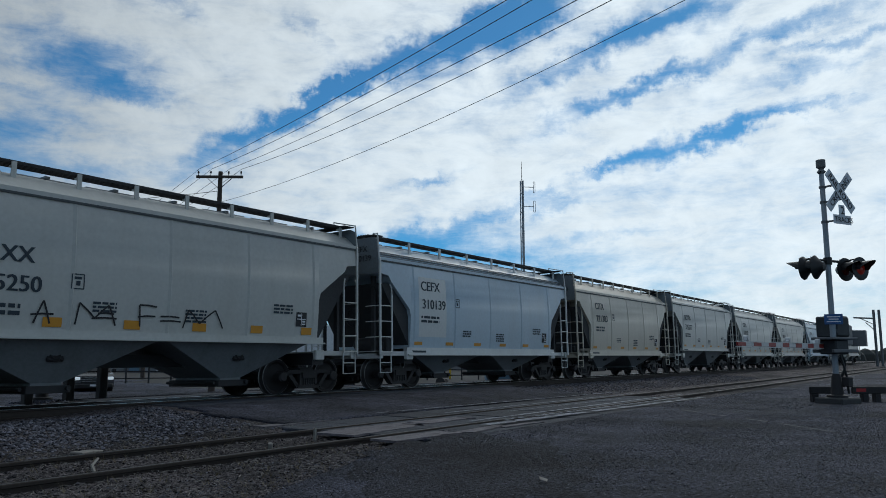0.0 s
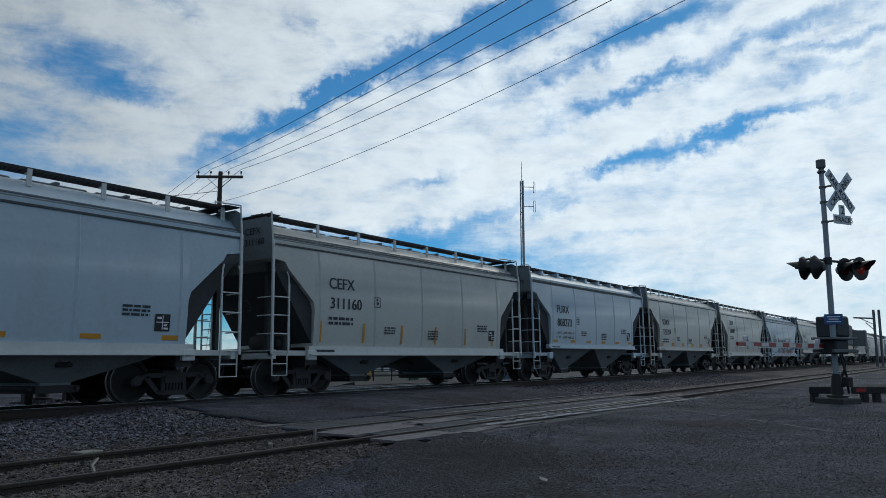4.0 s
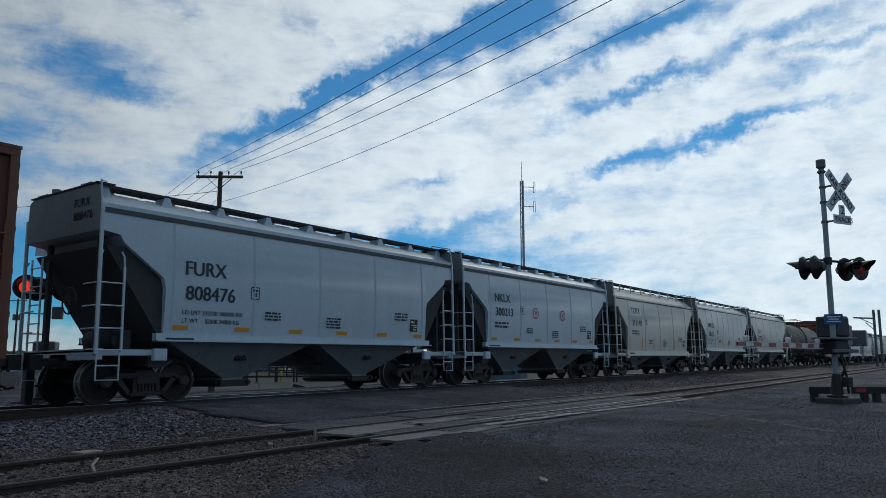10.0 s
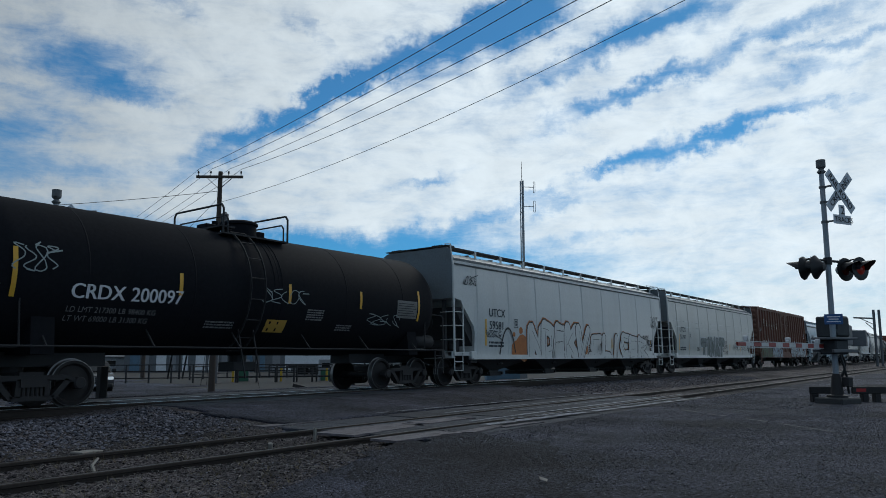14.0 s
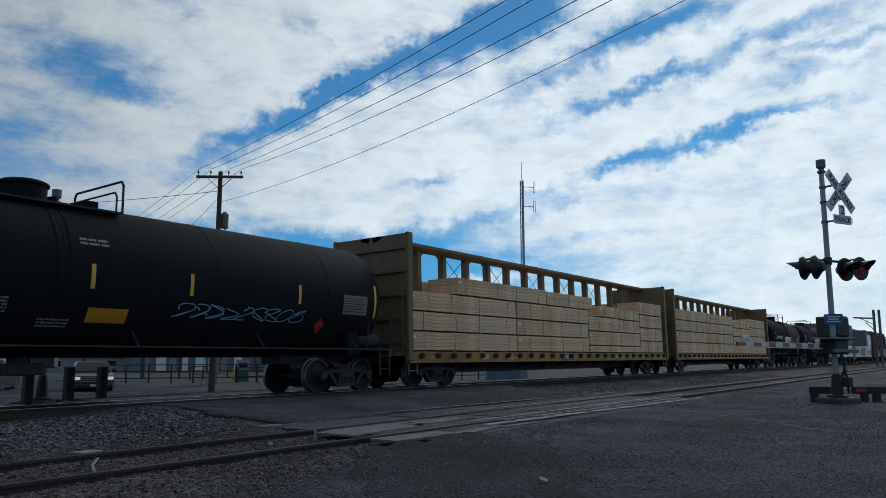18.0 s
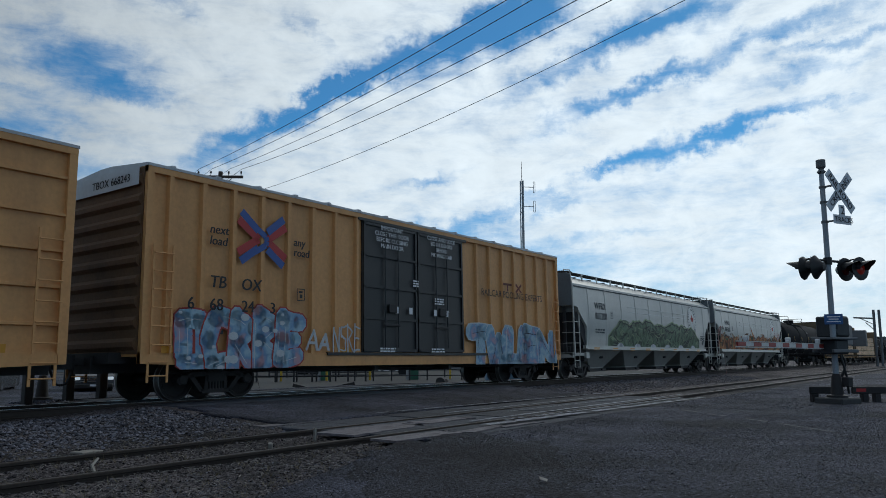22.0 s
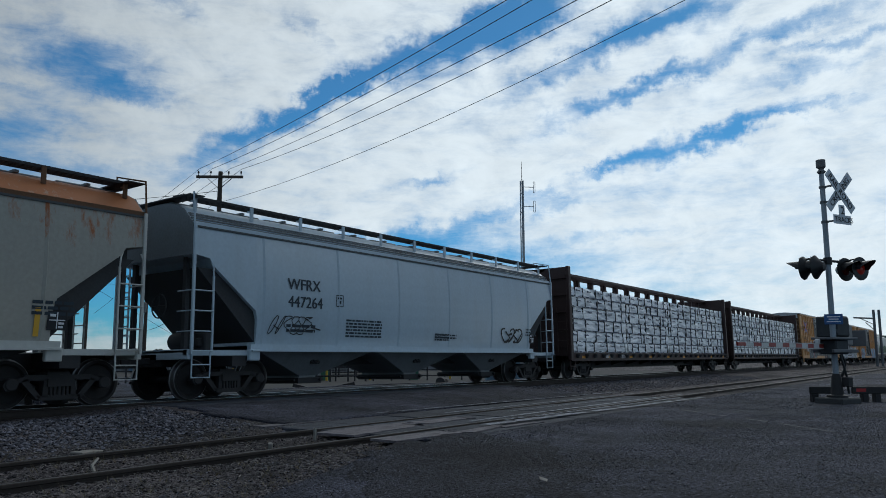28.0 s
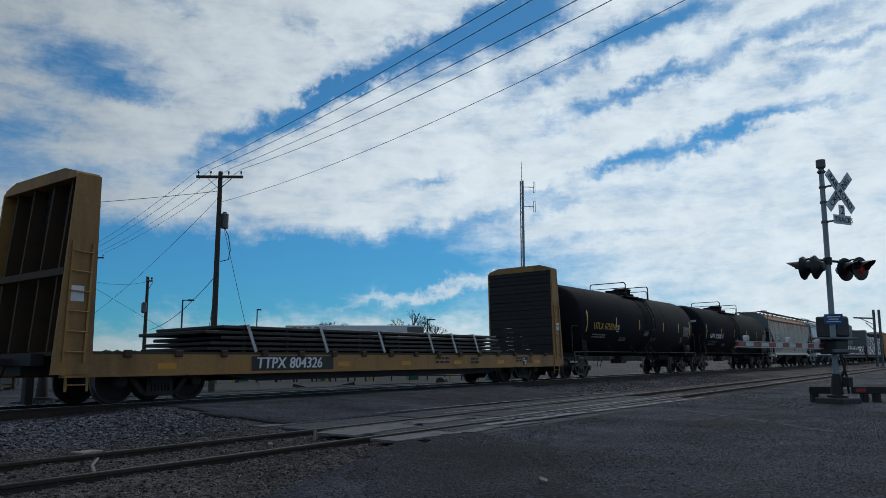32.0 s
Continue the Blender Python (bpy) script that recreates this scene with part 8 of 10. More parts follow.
def wrap_material():
    m = paint("white_wrap", (0.97, 0.975, 0.99), 0.34, scale=1.5, vary=0.03, grime=0.12, grime_colour=(0.5, 0.53, 0.57), bump=0.0, spread=0.06)
    nt = m.node_tree
    N, L = nt.nodes.new, nt.links.new
    tc, mp, nz, bp = N("ShaderNodeTexCoord"), N("ShaderNodeMapping"), N("ShaderNodeTexNoise"), N("ShaderNodeBump")
    L(tc.outputs["Object"], mp.inputs[0])
    mp.inputs["Rotation"].default_value = (0, radians(24), 0)
    mp.inputs["Scale"].default_value = (0.55, 1.0, 2.6)
    L(mp.outputs[0], nz.inputs["Vector"])
    nz.inputs["Scale"].default_value, nz.inputs["Detail"].default_value, nz.inputs["Distortion"].default_value = 3.4, 3, 0.9
    bp.inputs["Strength"].default_value, bp.inputs["Distance"].default_value = 0.5, 0.06
    L(nz.outputs[0], bp.inputs["Height"])
    L(bp.outputs[0], nt.nodes["Principled BSDF"].inputs["Normal"])
    return m


M_LUMBER, M_WRAP = lumber_material(), wrap_material()
M_STRAP = plain("dark_strap", (0.03, 0.03, 0.03), 0.5)
M_WRAPLOGO = plain("navy_print", (0.03, 0.045, 0.09), 0.6)
M_BATTEN = paint("batten_wood", (0.25, 0.17, 0.10), 0.85, scale=3)


def wrapping_mesh(w, h, d, seed):
    """Loose plastic sheet round a package: its near side sags in slanting creases."""
    nx, nz = max(8, int(w / 0.085)), max(6, int(h / 0.05))
    x0, z0 = -w / 2 + 0.006, 0.008
    m = Mesh()
    for j in range(nz + 1):
        for i in range(nx + 1):
            x, z = x0 + (w - 0.012) * i / nx, z0 + (h - 0.010) * j / nz
            lean = 1.2 * math.sin(x * 0.7 + seed)
            n1 = noise.noise((x * 0.8 + z * 1.2, z * 5.5 - x * lean, seed * 3.7))
            n2 = noise.noise((x * 2.6 + z * 3.0, z * 11.0 - x * 2.2 * lean, seed * 5.1 + 9))
            edge = max(0.0, 1 - j / 1.5) + max(0.0, 1 - (nz - j) / 1.2)
            m.v.append((x, -d / 2 + 0.11 * abs(n1) + 0.06 * abs(n2) + 0.022 * edge, z))
    k = nx + 1
    m.f = [(j * k + i, j * k + i + 1, j * k + k + i + 1, j * k + k + i) for j in range(nz) for i in range(nx)]
    m.box(x0 + 0.01, -x0 - 0.01, -d / 2 + 0.24, d / 2, z0, z0 + h - 0.03)
    return m.data("wrapping", M_WRAP, 60)


def package(s, x, z, w, h, sgn, wrapped, rnd, big=False):
    """One strapped package of boards resting on the car or on the package under it."""
    kind = "wrapped_lumber_package" if wrapped else "lumber_package"
    label = "white plastic-wrapped package of boards on a flat car" if wrapped else "strapped package of pale sawn lumber on a flat car"
    th = thing(kind, label, "lumber package", "wrapped packages" if wrapped else "lumber packages")
    key = (kind, round(w, 2), round(h, 2), big)
    d = 1.20
    if not wrapped and sgn < 0:
        rows = max(2, round(h / 0.125))
        tall = (h - 0.045) / rows
        for r in range(rows):
            part("plank", cached(("plank", round(w, 2), round(tall, 4)), lambda: Mesh().cbox(-w / 2 + 0.02, w / 2 - 0.02, -d / 2, d / 2, 0.0, tall - 0.0012, 0.003).data("plank", M_LUMBER)), None, th, at=pose(rnd.uniform(-0.015, 0.015), rnd.uniform(-0.006, 0.004), 0.045 + tall * r))
    else:
        shape = (key, rnd.randrange(3)) if wrapped and sgn < 0 else key
        if wrapped and sgn < 0:
            part("wrapping", cached(shape, lambda: wrapping_mesh(w, h, d, shape[1] + round(w + h * 7, 1))), None, th)
        else:
            part("bundle" if not wrapped else "wrapping", cached(key, lambda: Mesh().cbox(-w / 2 + 0.02, w / 2 - 0.02, -d / 2, d / 2, 0.045 if not wrapped else 0.02, h, 0.012 if not wrapped else 0.03).data("boards", M_WRAP if wrapped else M_LUMBER)), None, th)
    if sgn > 0:
        LOADS.append((th, s, pose(x, 0.80, z)))
        th.matrix_basis = pose(s, TRACK, 0, LEAN) @ pose(x, 0.80, z)
        return th
    many = max(2, round(w / (1.0 if wrapped else 1.6)))
    for q in [(k + 0.5) / many - 0.5 for k in range(many)]:
        part("batten", cached(("bat", round(d, 2)), lambda: Mesh().box(-0.045, 0.045, -d / 2 + 0.01, d / 2 - 0.01, 0.0, 0.046).data("batten", M_BATTEN)), None, th, at=pose(q * w, 0.05 if wrapped else 0, 0))
        part("strap", cached(("strap", round(h, 2), wrapped), lambda: Mesh().box(-0.006 if wrapped else -0.008, 0.006 if wrapped else 0.008, -d / 2 - 0.006, d / 2 + 0.006, 0.04, h + 0.006).data("strap", M_STRAP)), None, th, at=pose(q * w + rnd.uniform(-0.3, 0.3), 0, 0))
    if wrapped:
        pr = cached(("print", round(w, 1), round(h, 2), big), lambda: wrap_print(w, h, d, big))
        part("printing", pr, None, th, at=pose(0, 0, 0, 0, 0, 0 if sgn < 0 else 180))
    elif rnd.random() < 0.8:
        part("paper_tag", cached("ptag", lambda: Mesh().box(-0.11, 0.11, -d / 2 - 0.012, -d / 2 - 0.008, -0.05, 0.05).data("paper_tag", M_WHITE)), None, th, at=pose(-w / 2 + 0.2, 0, h * 0.75))
    y = sgn * 0.80 + rnd.uniform(-0.015, 0.015)
    off = pose(x, y, z)
    LOADS.append((th, s, off))
    th.matrix_basis = pose(s, TRACK, 0, LEAN) @ off
    return th


def wrap_print(w, h, d, big):
    m = Mesh()
    y = -d / 2 - 0.008
    k = 0
    step = 1.15 if big else 1.35
    x = -w / 2 + 0.2 + (0.4 if int(h * 100) % 2 else 0.0)
    while x < w / 2 - 0.7:
        if big:
            m.box(x, x + 0.085, y, y + 0.004, h * 0.60, h * 0.60 + 0.085)
            for q in range(9):
                m.box(x + 0.12 + 0.036 * q, x + 0.142 + 0.036 * q, y, y + 0.004, h * 0.61, h * 0.61 + (0.07 if q in (0, 5) else 0.045))
        else:
            m.box(x, x + 0.07, y, y + 0.004, h * 0.5, h * 0.5 + 0.07)
            m.box(x + 0.1, x + 0.36, y, y + 0.004, h * 0.52, h * 0.52 + 0.045)
            m.box(x, x + 0.36, y, y + 0.004, h * 0.3, h * 0.3 + 0.02)
        x += step
    rnd = random.Random(int(w * 31 + h * 100))
    x = -w / 2 + 0.05
    while x < w / 2 - 0.3:
        l = rnd.uniform(0.15, 0.7)
        m.box(x, min(x + l, w / 2 - 0.03), y + 0.01, y + 0.02, 0.012, rnd.uniform(0.03, 0.075))
        x += l + rnd.uniform(0.0, 0.25)
    return m.data("printing", M_WRAPLOGO)


def load(s, columns, wrapped=False, seed=1, base=1.105):
    """columns: (x from, x to, rows, row height[, big])."""
    rnd = random.Random(seed)
    for a, b, rows, h, *big in columns:
        for sgn in (-1, 1):
            z = base
            for r in range(int(rows)):
                package(s, (a + b) / 2 + rnd.uniform(-0.03, 0.03), z, b - a - 0.02, h - 0.005, sgn, wrapped, rnd, bool(big))
                z += h
            if rows % 1:
                package(s, (a + b) / 2, z, b - a - 0.02, h * 0.55, sgn, wrapped, rnd)


def wrapped_rows(s, spans, seed):
    """Six courses of long wrapped packages on each side of the centre beam."""
    rnd = random.Random(seed)
    heights = (1.105, 1.56, 2.03, 2.54, 3.06, 3.50, 3.94)
    for a, b in spans:
        for z0, z1 in zip(heights[:-1], heights[1:]):
            for sgn in (-1, 1):
                package(s, (a + b) / 2 + rnd.uniform(-0.03, 0.03), z0, b - a - 0.02, z1 - z0 - 0.005, sgn, True, rnd, True)


def flat_marks(car, side, items, H, first=None, pitch=None):
    """Small stencilled plates and lettering on the side sill."""
    for text, x, size in items:
        words(car, [(text, x, 0.86, size)], side, M_INKW)
    for k in range(9):
        x = first + pitch * k if pitch else -H + 1.1 + (2 * H - 2.2) * k / 8
        part("reflector", patch(Mesh(), x, x + 0.36, 0.86, 0.97, side), M_ORANGE, car, "orange reflective strip")


s1, s2 = (-267.03 - 291.04) / 2, (-291.04 - 315.21) / 2
car, side, H = centrebeam(s1, 24.01, M_CBYELLOW, "ochre centre-beam flat car loaded with lumber", M_YSTEEL)
flat_marks(car, side, (("TTZX", -8.2, 0.16), ("362", -6.9, 0.16), ("153", -5.6, 0.16)), H)
load(s1, [(-10.7, -4.75, 4.0, 0.64), (-4.73, 1.4, 4.0, 0.64), (1.42, 6.0, 4.0, 0.60), (6.02, 10.9, 4.0, 0.65)], seed=2)
car, side, H = centrebeam(s2, 24.17, M_CBYELLOW, "ochre centre-beam flat car with stepped lumber load", M_YSTEEL)
flat_marks(car, side, (("TTZX", -7.4, 0.16), ("4652", -5.6, 0.16), ("RSH 75", 4.4, 0.16)), H)
part("number_panel", patch(Mesh(), -1.25, -0.1, 0.82, 1.02, flat_side(-1.484)), M_BLACK, car)
words(car, [("TTX", -1.05, 0.845, 0.155, 0.15, 0.06)], side, M_INKW)
rnd2 = random.Random(8)
for sgn in (-1, 1):
    for x0, x1, z0, z1 in ((-11.2, -4.7, 1.105, 1.72), (-11.2, -4.7, 1.72, 2.34), (-11.2, -4.7, 2.34, 2.97), (-8.6, -2.25, 2.97, 3.58), (-4.66, 1.62, 1.105, 1.72), (-4.66, 1.62, 1.72, 2.34), (-4.66, 1.62, 2.34, 2.97), (-2.2, 2.15, 2.97, 3.55),
                           (1.7, 7.82, 1.105, 1.42), (1.7, 7.82, 1.42, 2.06), (1.7, 5.15, 2.06, 2.72), (5.2, 7.84, 2.06, 2.68), (2.85, 5.15, 2.72, 3.24), (5.22, 7.8, 2.68, 3.2), (7.88, 11.1, 1.105, 1.71), (7.88, 11.1, 1.71, 2.38), (7.88, 11.1, 2.38, 3.04), (7.88, 11.1, 3.04, 3.70)):
        package(s2, (x0 + x1) / 2, z0, x1 - x0, z1 - z0 - 0.005, sgn, False, rnd2)

car, side, H = tank_car((-314.7 - 335.3) / 2, 20.6, "long black tank car with white number and placards", M_TANKBLACK, R=1.52, zc=2.62, dome=-0.15, rails=(-5.15, 1.45), climb=-4.05)
print_tank(car, side, "SHPX", "222249", -7.75, 1.93, 0.28, M_INKW, 7.6, (-8.75, -6.25, -2.95, 0.5, 2.75, 5.95, 8.85), ((0.3, 3.2, 0.6, 2, 0.05),))
part("placard", patch(Mesh(), 0.55, 1.4, 1.62, 1.9, side, 2), M_ORANGE, car)
pl = Mesh()
blob(pl, [(6.85, 1.55), (7.03, 1.75), (6.85, 1.95), (6.67, 1.75)], side, 0.01)
part("hazard_placard", pl, M_RED, car)
scribble(car, side, 2.5, 6.2, 1.8, 2.1, M_G_BLUE, 71, 0.03, 9)
scribble(car, side, -4.65, -3.65, 1.75, 2.15, M_G_WHITE, 72, 0.025, 4)


def emblem(car, side, x, z):
    """A round maker's emblem: a ring with a red leaf shape."""
    for r, w in ((0.87, 0.028), (0.62, 0.02)):
        m = Mesh()
        stroke(m, [(x + r * 0.86 * math.cos(a * math.pi / 18), z + r * math.sin(a * math.pi / 18)) for a in range(37)], w, side, 0.004)
        part("emblem_ring", m, M_NAVY if r > 0.8 else M_HGREY, car)
    disc = Mesh()
    blob(disc, [(x + 0.86 * 0.85 * math.cos(a * math.pi / 12), z + 0.85 * math.sin(a * math.pi / 12)) for a in range(24)], side, 0.001)
    part("emblem_disc", disc, M_HWHITE, car)
    for k in range(26):
        if k in (6, 7, 19, 20):
            continue
        a = radians(200 - k * 13.5)
        mk = Mesh()
        stroke(mk, [(x + 0.54 * math.cos(a), z + 0.64 * math.sin(a)), (x + 0.66 * math.cos(a), z + 0.77 * math.sin(a))], 0.055 if k % 3 else 0.085, side, 0.007)
        part("writing_bar", mk, M_NAVY, car)
    half = ((0.0, 0.30), (0.055, 0.19), (0.10, 0.20), (0.085, 0.06), (0.15, 0.125), (0.17, 0.09), (0.26, 0.10), (0.225, 0.03), (0.245, 0.0), (0.13, -0.10), (0.145, -0.14), (0.02, -0.12), (0.015, -0.24))
    leaf = Mesh()
    blob(leaf, [(x + a, z + 0.10 + b) for a, b in half] + [(x - a, z + 0.10 + b) for a, b in reversed(half[1:])], side, 0.012)
    part("emblem_leaf", leaf, M_MAPLE, car)
    sp = Mesh()
    for s in (-1, 1):
        stroke(sp, [(x + s * 0.06, z - 0.5), (x + s * 0.28, z - 0.28), (x + s * 0.36, z - 0.02)], 0.05, side, 0.009)
    part("emblem_stalk", sp, M_HTAN, car)


MALT = dict(zs=1.40, ze=4.02, zt=4.38, bulge=0.07, cut=1.25, shoulder=2.85, cut_z=0.8, posts=13, seams=10, spout=0.8, sill_mat=M_HGREY)
car, side, H = long_hopper(-335.8, -356.66, "WFRX", "865085", M_HGREY, "long grey grain hopper car with orange graffiti", -7.7, 3.05, 2.6, 0.30, 4, M_CHUTE_PALE, **MALT)
emblem(car, side, 6.4, 3.02)
mural(car, side, -9.3, -4.0, 1.44, 2.5, 4, M_MIX_ORANGE, None, M_RUSTROOF, 81, 0.45, 0.04)
swirls(car, side, -9.2, -4.0, 1.44, 2.3, 22, M_SWIRLS, 85, None, 0.9)
flow_lines(car, side, -9.2, -4.0, 1.44, 2.6, 50, (M_DKBROWN, M_G_DEEP, M_RUSTROOF, M_G_PEACH), 85)
flow_lines(car, side, -9.35, -7.9, 2.2, 3.05, 16, (M_G_BRICK, M_G_DEEP, M_MIX_SLATE), 88, 0.08, 0.004)
mural(car, side, -4.4, 9.0, 1.44, 2.62, 9, M_MIX_ORANGE, None, M_RUSTROOF, 82, 0.45, 0.04)
swirls(car, side, -4.2, 8.7, 1.44, 2.4, 54, M_SWIRLS, 86, None, 0.9)
flow_lines(car, side, -4.2, 8.8, 1.44, 2.7, 120, (M_DKBROWN, M_RUSTROOF, M_G_PEACH, M_G_BLACK), 86)
flow_lines(car, side, 6.2, 8.7, 1.5, 2.3, 26, (M_G_DEEP, M_G_GREEN), 89, 0.08)
horn = Mesh()
for k in range(8):
    u, v = k / 8, (k + 1) / 8
    q = [(-0.8 + 0.7 * u ** 1.6 * 2 ** 0.5, 3.08 - 0.95 * u ** 1.3), (-0.8 + 0.7 * v ** 1.6 * 2 ** 0.5, 3.08 - 0.95 * v ** 1.3)]
    stroke(horn, q, 0.03 + 0.32 * v, side, 0.012 + 0.0005 * k)
part("graffiti_horn", horn, M_MIX_ORANGE, car)
for k in range(4):
    fl = Mesh()
    stroke(fl, [(7.0 + 0.45 * k, 2.25), (7.25 + 0.42 * k, 2.55), (7.2 + 0.45 * k, 2.95 - 0.05 * k)], 0.08, side, 0.014)
    part("graffiti_flame", fl, M_G_RED, car)
part("panel_line", Mesh().box(-3.8, 5.0, -1.535, -1.52, 3.32, 3.35).box(-3.8, 5.0, -1.535, -1.52, 3.08, 3.11), M_HWHITE, car)
car, side, H = long_hopper(-356.66, -377.61, "WFRX", "865208", M_HGREY, "long grey grain hopper car with green graffiti", -7.7, 3.05, 2.6, 0.30, 4, M_CHUTE_PALE, **MALT)
emblem(car, side, 6.16, 3.0)
mural(car, side, -6.3, 7.42, 1.40, 2.84, 9, M_MIX_GREEN, None, M_G_GLOW, 84, 0.26, 0.07)
mural(car, lambda a, b: side(a, b) - 0.004, -6.2, 7.32, 1.42, 2.74, 9, M_MIX_GREEN, None, M_G_BLACK, 84, 0.26, 0.05)
flow_lines(car, side, -6.2, 7.25, 1.42, 2.74, 170, (M_G_DEEP, M_G_SAGE, M_G_BLACK, M_G_BLACK, M_G_GLOW), 87, 0.05, 0.014)
for k in range(6):
    fr = Mesh()
    blob(fr, [(-4.9 + 2.2 * k + 0.42 * math.cos(q * 0.35), 1.40 + 0.17 * math.sin(q * 0.35)) for q in range(10)], side, 0.034)
    part("graffiti_froth", fr, M_MIX_SILVER, car)
part("panel_line", Mesh().box(-3.8, 5.0, -1.535, -1.52, 3.32, 3.35).box(-3.8, 5.0, -1.535, -1.52, 3.08, 3.11), M_HWHITE, car)
for k in range(8):
    part("reflector", patch(Mesh(), -8 + k * 2.1, -7.4 + k * 2.1, 1.22, 1.34, lambda a, b: -1.55), M_ORANGE, car, "orange reflective strip")


def ochre_boxcar(front, back, number, seams, label, spots, seed, kw=(), notices=()):
    """A high-cube boxcar with a pair of black plug doors."""
    L = front - back
    ribs = ([-7.98 + 0.885 * k for k in range(7)] + [3.2 + 0.9 * k for k in range(6)]) if seams else ([-8.77 + 0.852 * k for k in range(8)] + [3.31 + 0.855 * k for k in range(7)])
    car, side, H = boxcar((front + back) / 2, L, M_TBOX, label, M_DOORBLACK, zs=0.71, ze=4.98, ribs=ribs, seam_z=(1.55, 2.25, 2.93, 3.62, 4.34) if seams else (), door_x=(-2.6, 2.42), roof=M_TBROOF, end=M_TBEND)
    cx, cz = (-7.1 if seams else -6.24), 3.72
    f = flat_side(-1.592)
    words(car, [("next", cx - 1.54, 3.72, 0.20, 0.15, 0.035), ("load", cx - 1.54, 3.46, 0.20, 0.15, 0.035), ("any", cx + 1.0, 3.72, 0.20, 0.15, 0.035), ("road", cx + 1.0, 3.46, 0.20, 0.15, 0.035)], f, M_INK)
    zn = 2.12 if seams else 1.98
    if seams:
        row = [(number[:2], -1.48), (number[2:4], -0.6), (number[4:], 0.32)]
    else:
        row = [(number[:1], -2.08), (number[1:3], -1.5), (number[3:5], -0.61), (number[5:], 0.24)]
    words(car, [("TB", cx - 1.5, 2.49, 0.27, 0.12, 0.03), ("OX", cx - 0.62, 2.49, 0.27, 0.12, 0.03)], f, M_INK)
    words(car, [(c, cx + o, zn, 0.26, 0.0, 0.03) for c, o in row], flat_side(-1.615), M_INK)
    # crossed arrows emblem
    em, eb = Mesh(), Mesh()
    on = lambda a, b: -1.594
    for sgn in (-1, 1):
        stroke(em, [(cx + sgn * 0.74, cz + 0.42), (cx + sgn * 0.12, cz + 0.02), (cx + sgn * 0.74, cz - 0.36)], 0.19, on, 0.0)
        stroke(eb, [(cx + sgn * 0.66, cz + 0.62), (cx + sgn * 0.14, cz + 0.22)], 0.19, on, 0.003)
        stroke(eb, [(cx + sgn * 0.14, cz - 0.20), (cx + sgn * 0.66, cz - 0.56)], 0.19, on, 0.003)
    part("emblem_red", em, M_RED, car)
    stroke(eb, [(cx - 0.2, cz + 0.28), (cx + 0.1, cz + 0.1), (cx + 0.13, cz), (cx + 0.1, cz - 0.1), (cx - 0.2, cz - 0.28)], 0.15, on, 0.005)
    part("emblem_blue", eb, plain("emblem_blue", (0.04, 0.10, 0.33), 0.5), car)
    small_print(car, f, [(cx - 1.5, 1.6, 0.4, 2, 0.09), (cx - 0.6, 1.6, 0.6, 2, 0.08), (6.6, 2.0, 0.5, 3, 0.06)], M_INK)
    wm = Mesh()
    stroke(wm, [(5.0, 3.55), (5.6, 3.55), (5.3, 3.55), (5.3, 3.3)], 0.08, f, 0.0)
    stroke(wm, [(5.9, 3.6), (6.3, 3.3)], 0.08, f, 0.0)
    stroke(wm, [(6.3, 3.6), (5.9, 3.3)], 0.08, f, 0.003)
    part("faded_emblem", wm, M_RUSTRED, car)
    words(car, [("RAILCAR POOLING EXPERTS", 3.5, 3.05, 0.235, 0.0, 0.0)], f, M_INK)
    plate_box(car, f, cx + 1.15 if not seams else cx + 0.35, 2.35 if not seams else 2.52, 0.25, M_INK)
    on_door = lambda q, r: -1.612
    for xc, lines in zip((-1.33, 1.17), notices):
        for k, text in enumerate(lines):
            if text:
                size = 0.10 if len(lines) > 5 else 0.125
                width = letters(Mesh(), text, 0, 0, size, on_door, 0, 0.02)
                m = Mesh()
                letters(m, text, xc - width / 2, 4.60 - k * size * (1.32 if len(lines) > 5 else 1.4), size, on_door, 0, 0.02)
                part("door_writing", m, M_INKW, car)
    for a, z, w, rows in ((-0.35, 3.2, 0.28, 3), (0.75, 2.72, 0.5, 3), (-1.9, 1.15, 0.7, 2), (0.55, 1.15, 0.7, 2)):
        part("small_writing", bars(Mesh(), a, z, w, rows, 0.045, on_door, seed), M_INKW, car)
    for x in (-1.2, -0.55, 0.7, 1.35):
        part("door_tag", patch(Mesh(), x, x + 0.16, 2.2, 2.4, flat_side(-1.61)), M_INKW, car)
    for x in (-8.9, -5.6, -3.6, 3.6, 6.0, 7.9):
        part("reflector", patch(Mesh(), x, x + 0.5, 1.02, 1.17, flat_side(-1.595)), M_ORANGE, car, "orange reflective patch")
    for k, (a, b, z0, z1, n, fill, line_m, acc, halo) in enumerate(spots):
        extra = dict(dict(spikes=0.2), **(kw[k] if k < len(kw) else {}))
        graffiti(car, f, a, b, z0, z1, n, fill, line_m, seed + k, acc, halo, **extra)
    part("end_panel", Mesh().box(-H - 0.092, -H - 0.088, -1.4, 1.4, 4.55, 4.95), M_TBROOF, car, "silver lettered panel on the end")
    em2 = Mesh()
    letters(em2, "TBOX " + number, -0.75, 4.66, 0.17, lambda a, b: 0, 0, 0.02)
    em2.v = [(-H - 0.097, -x - 0.35, z) for x, y, z in em2.v]
    part("end_lettering", em2, M_INK, car)
    return car


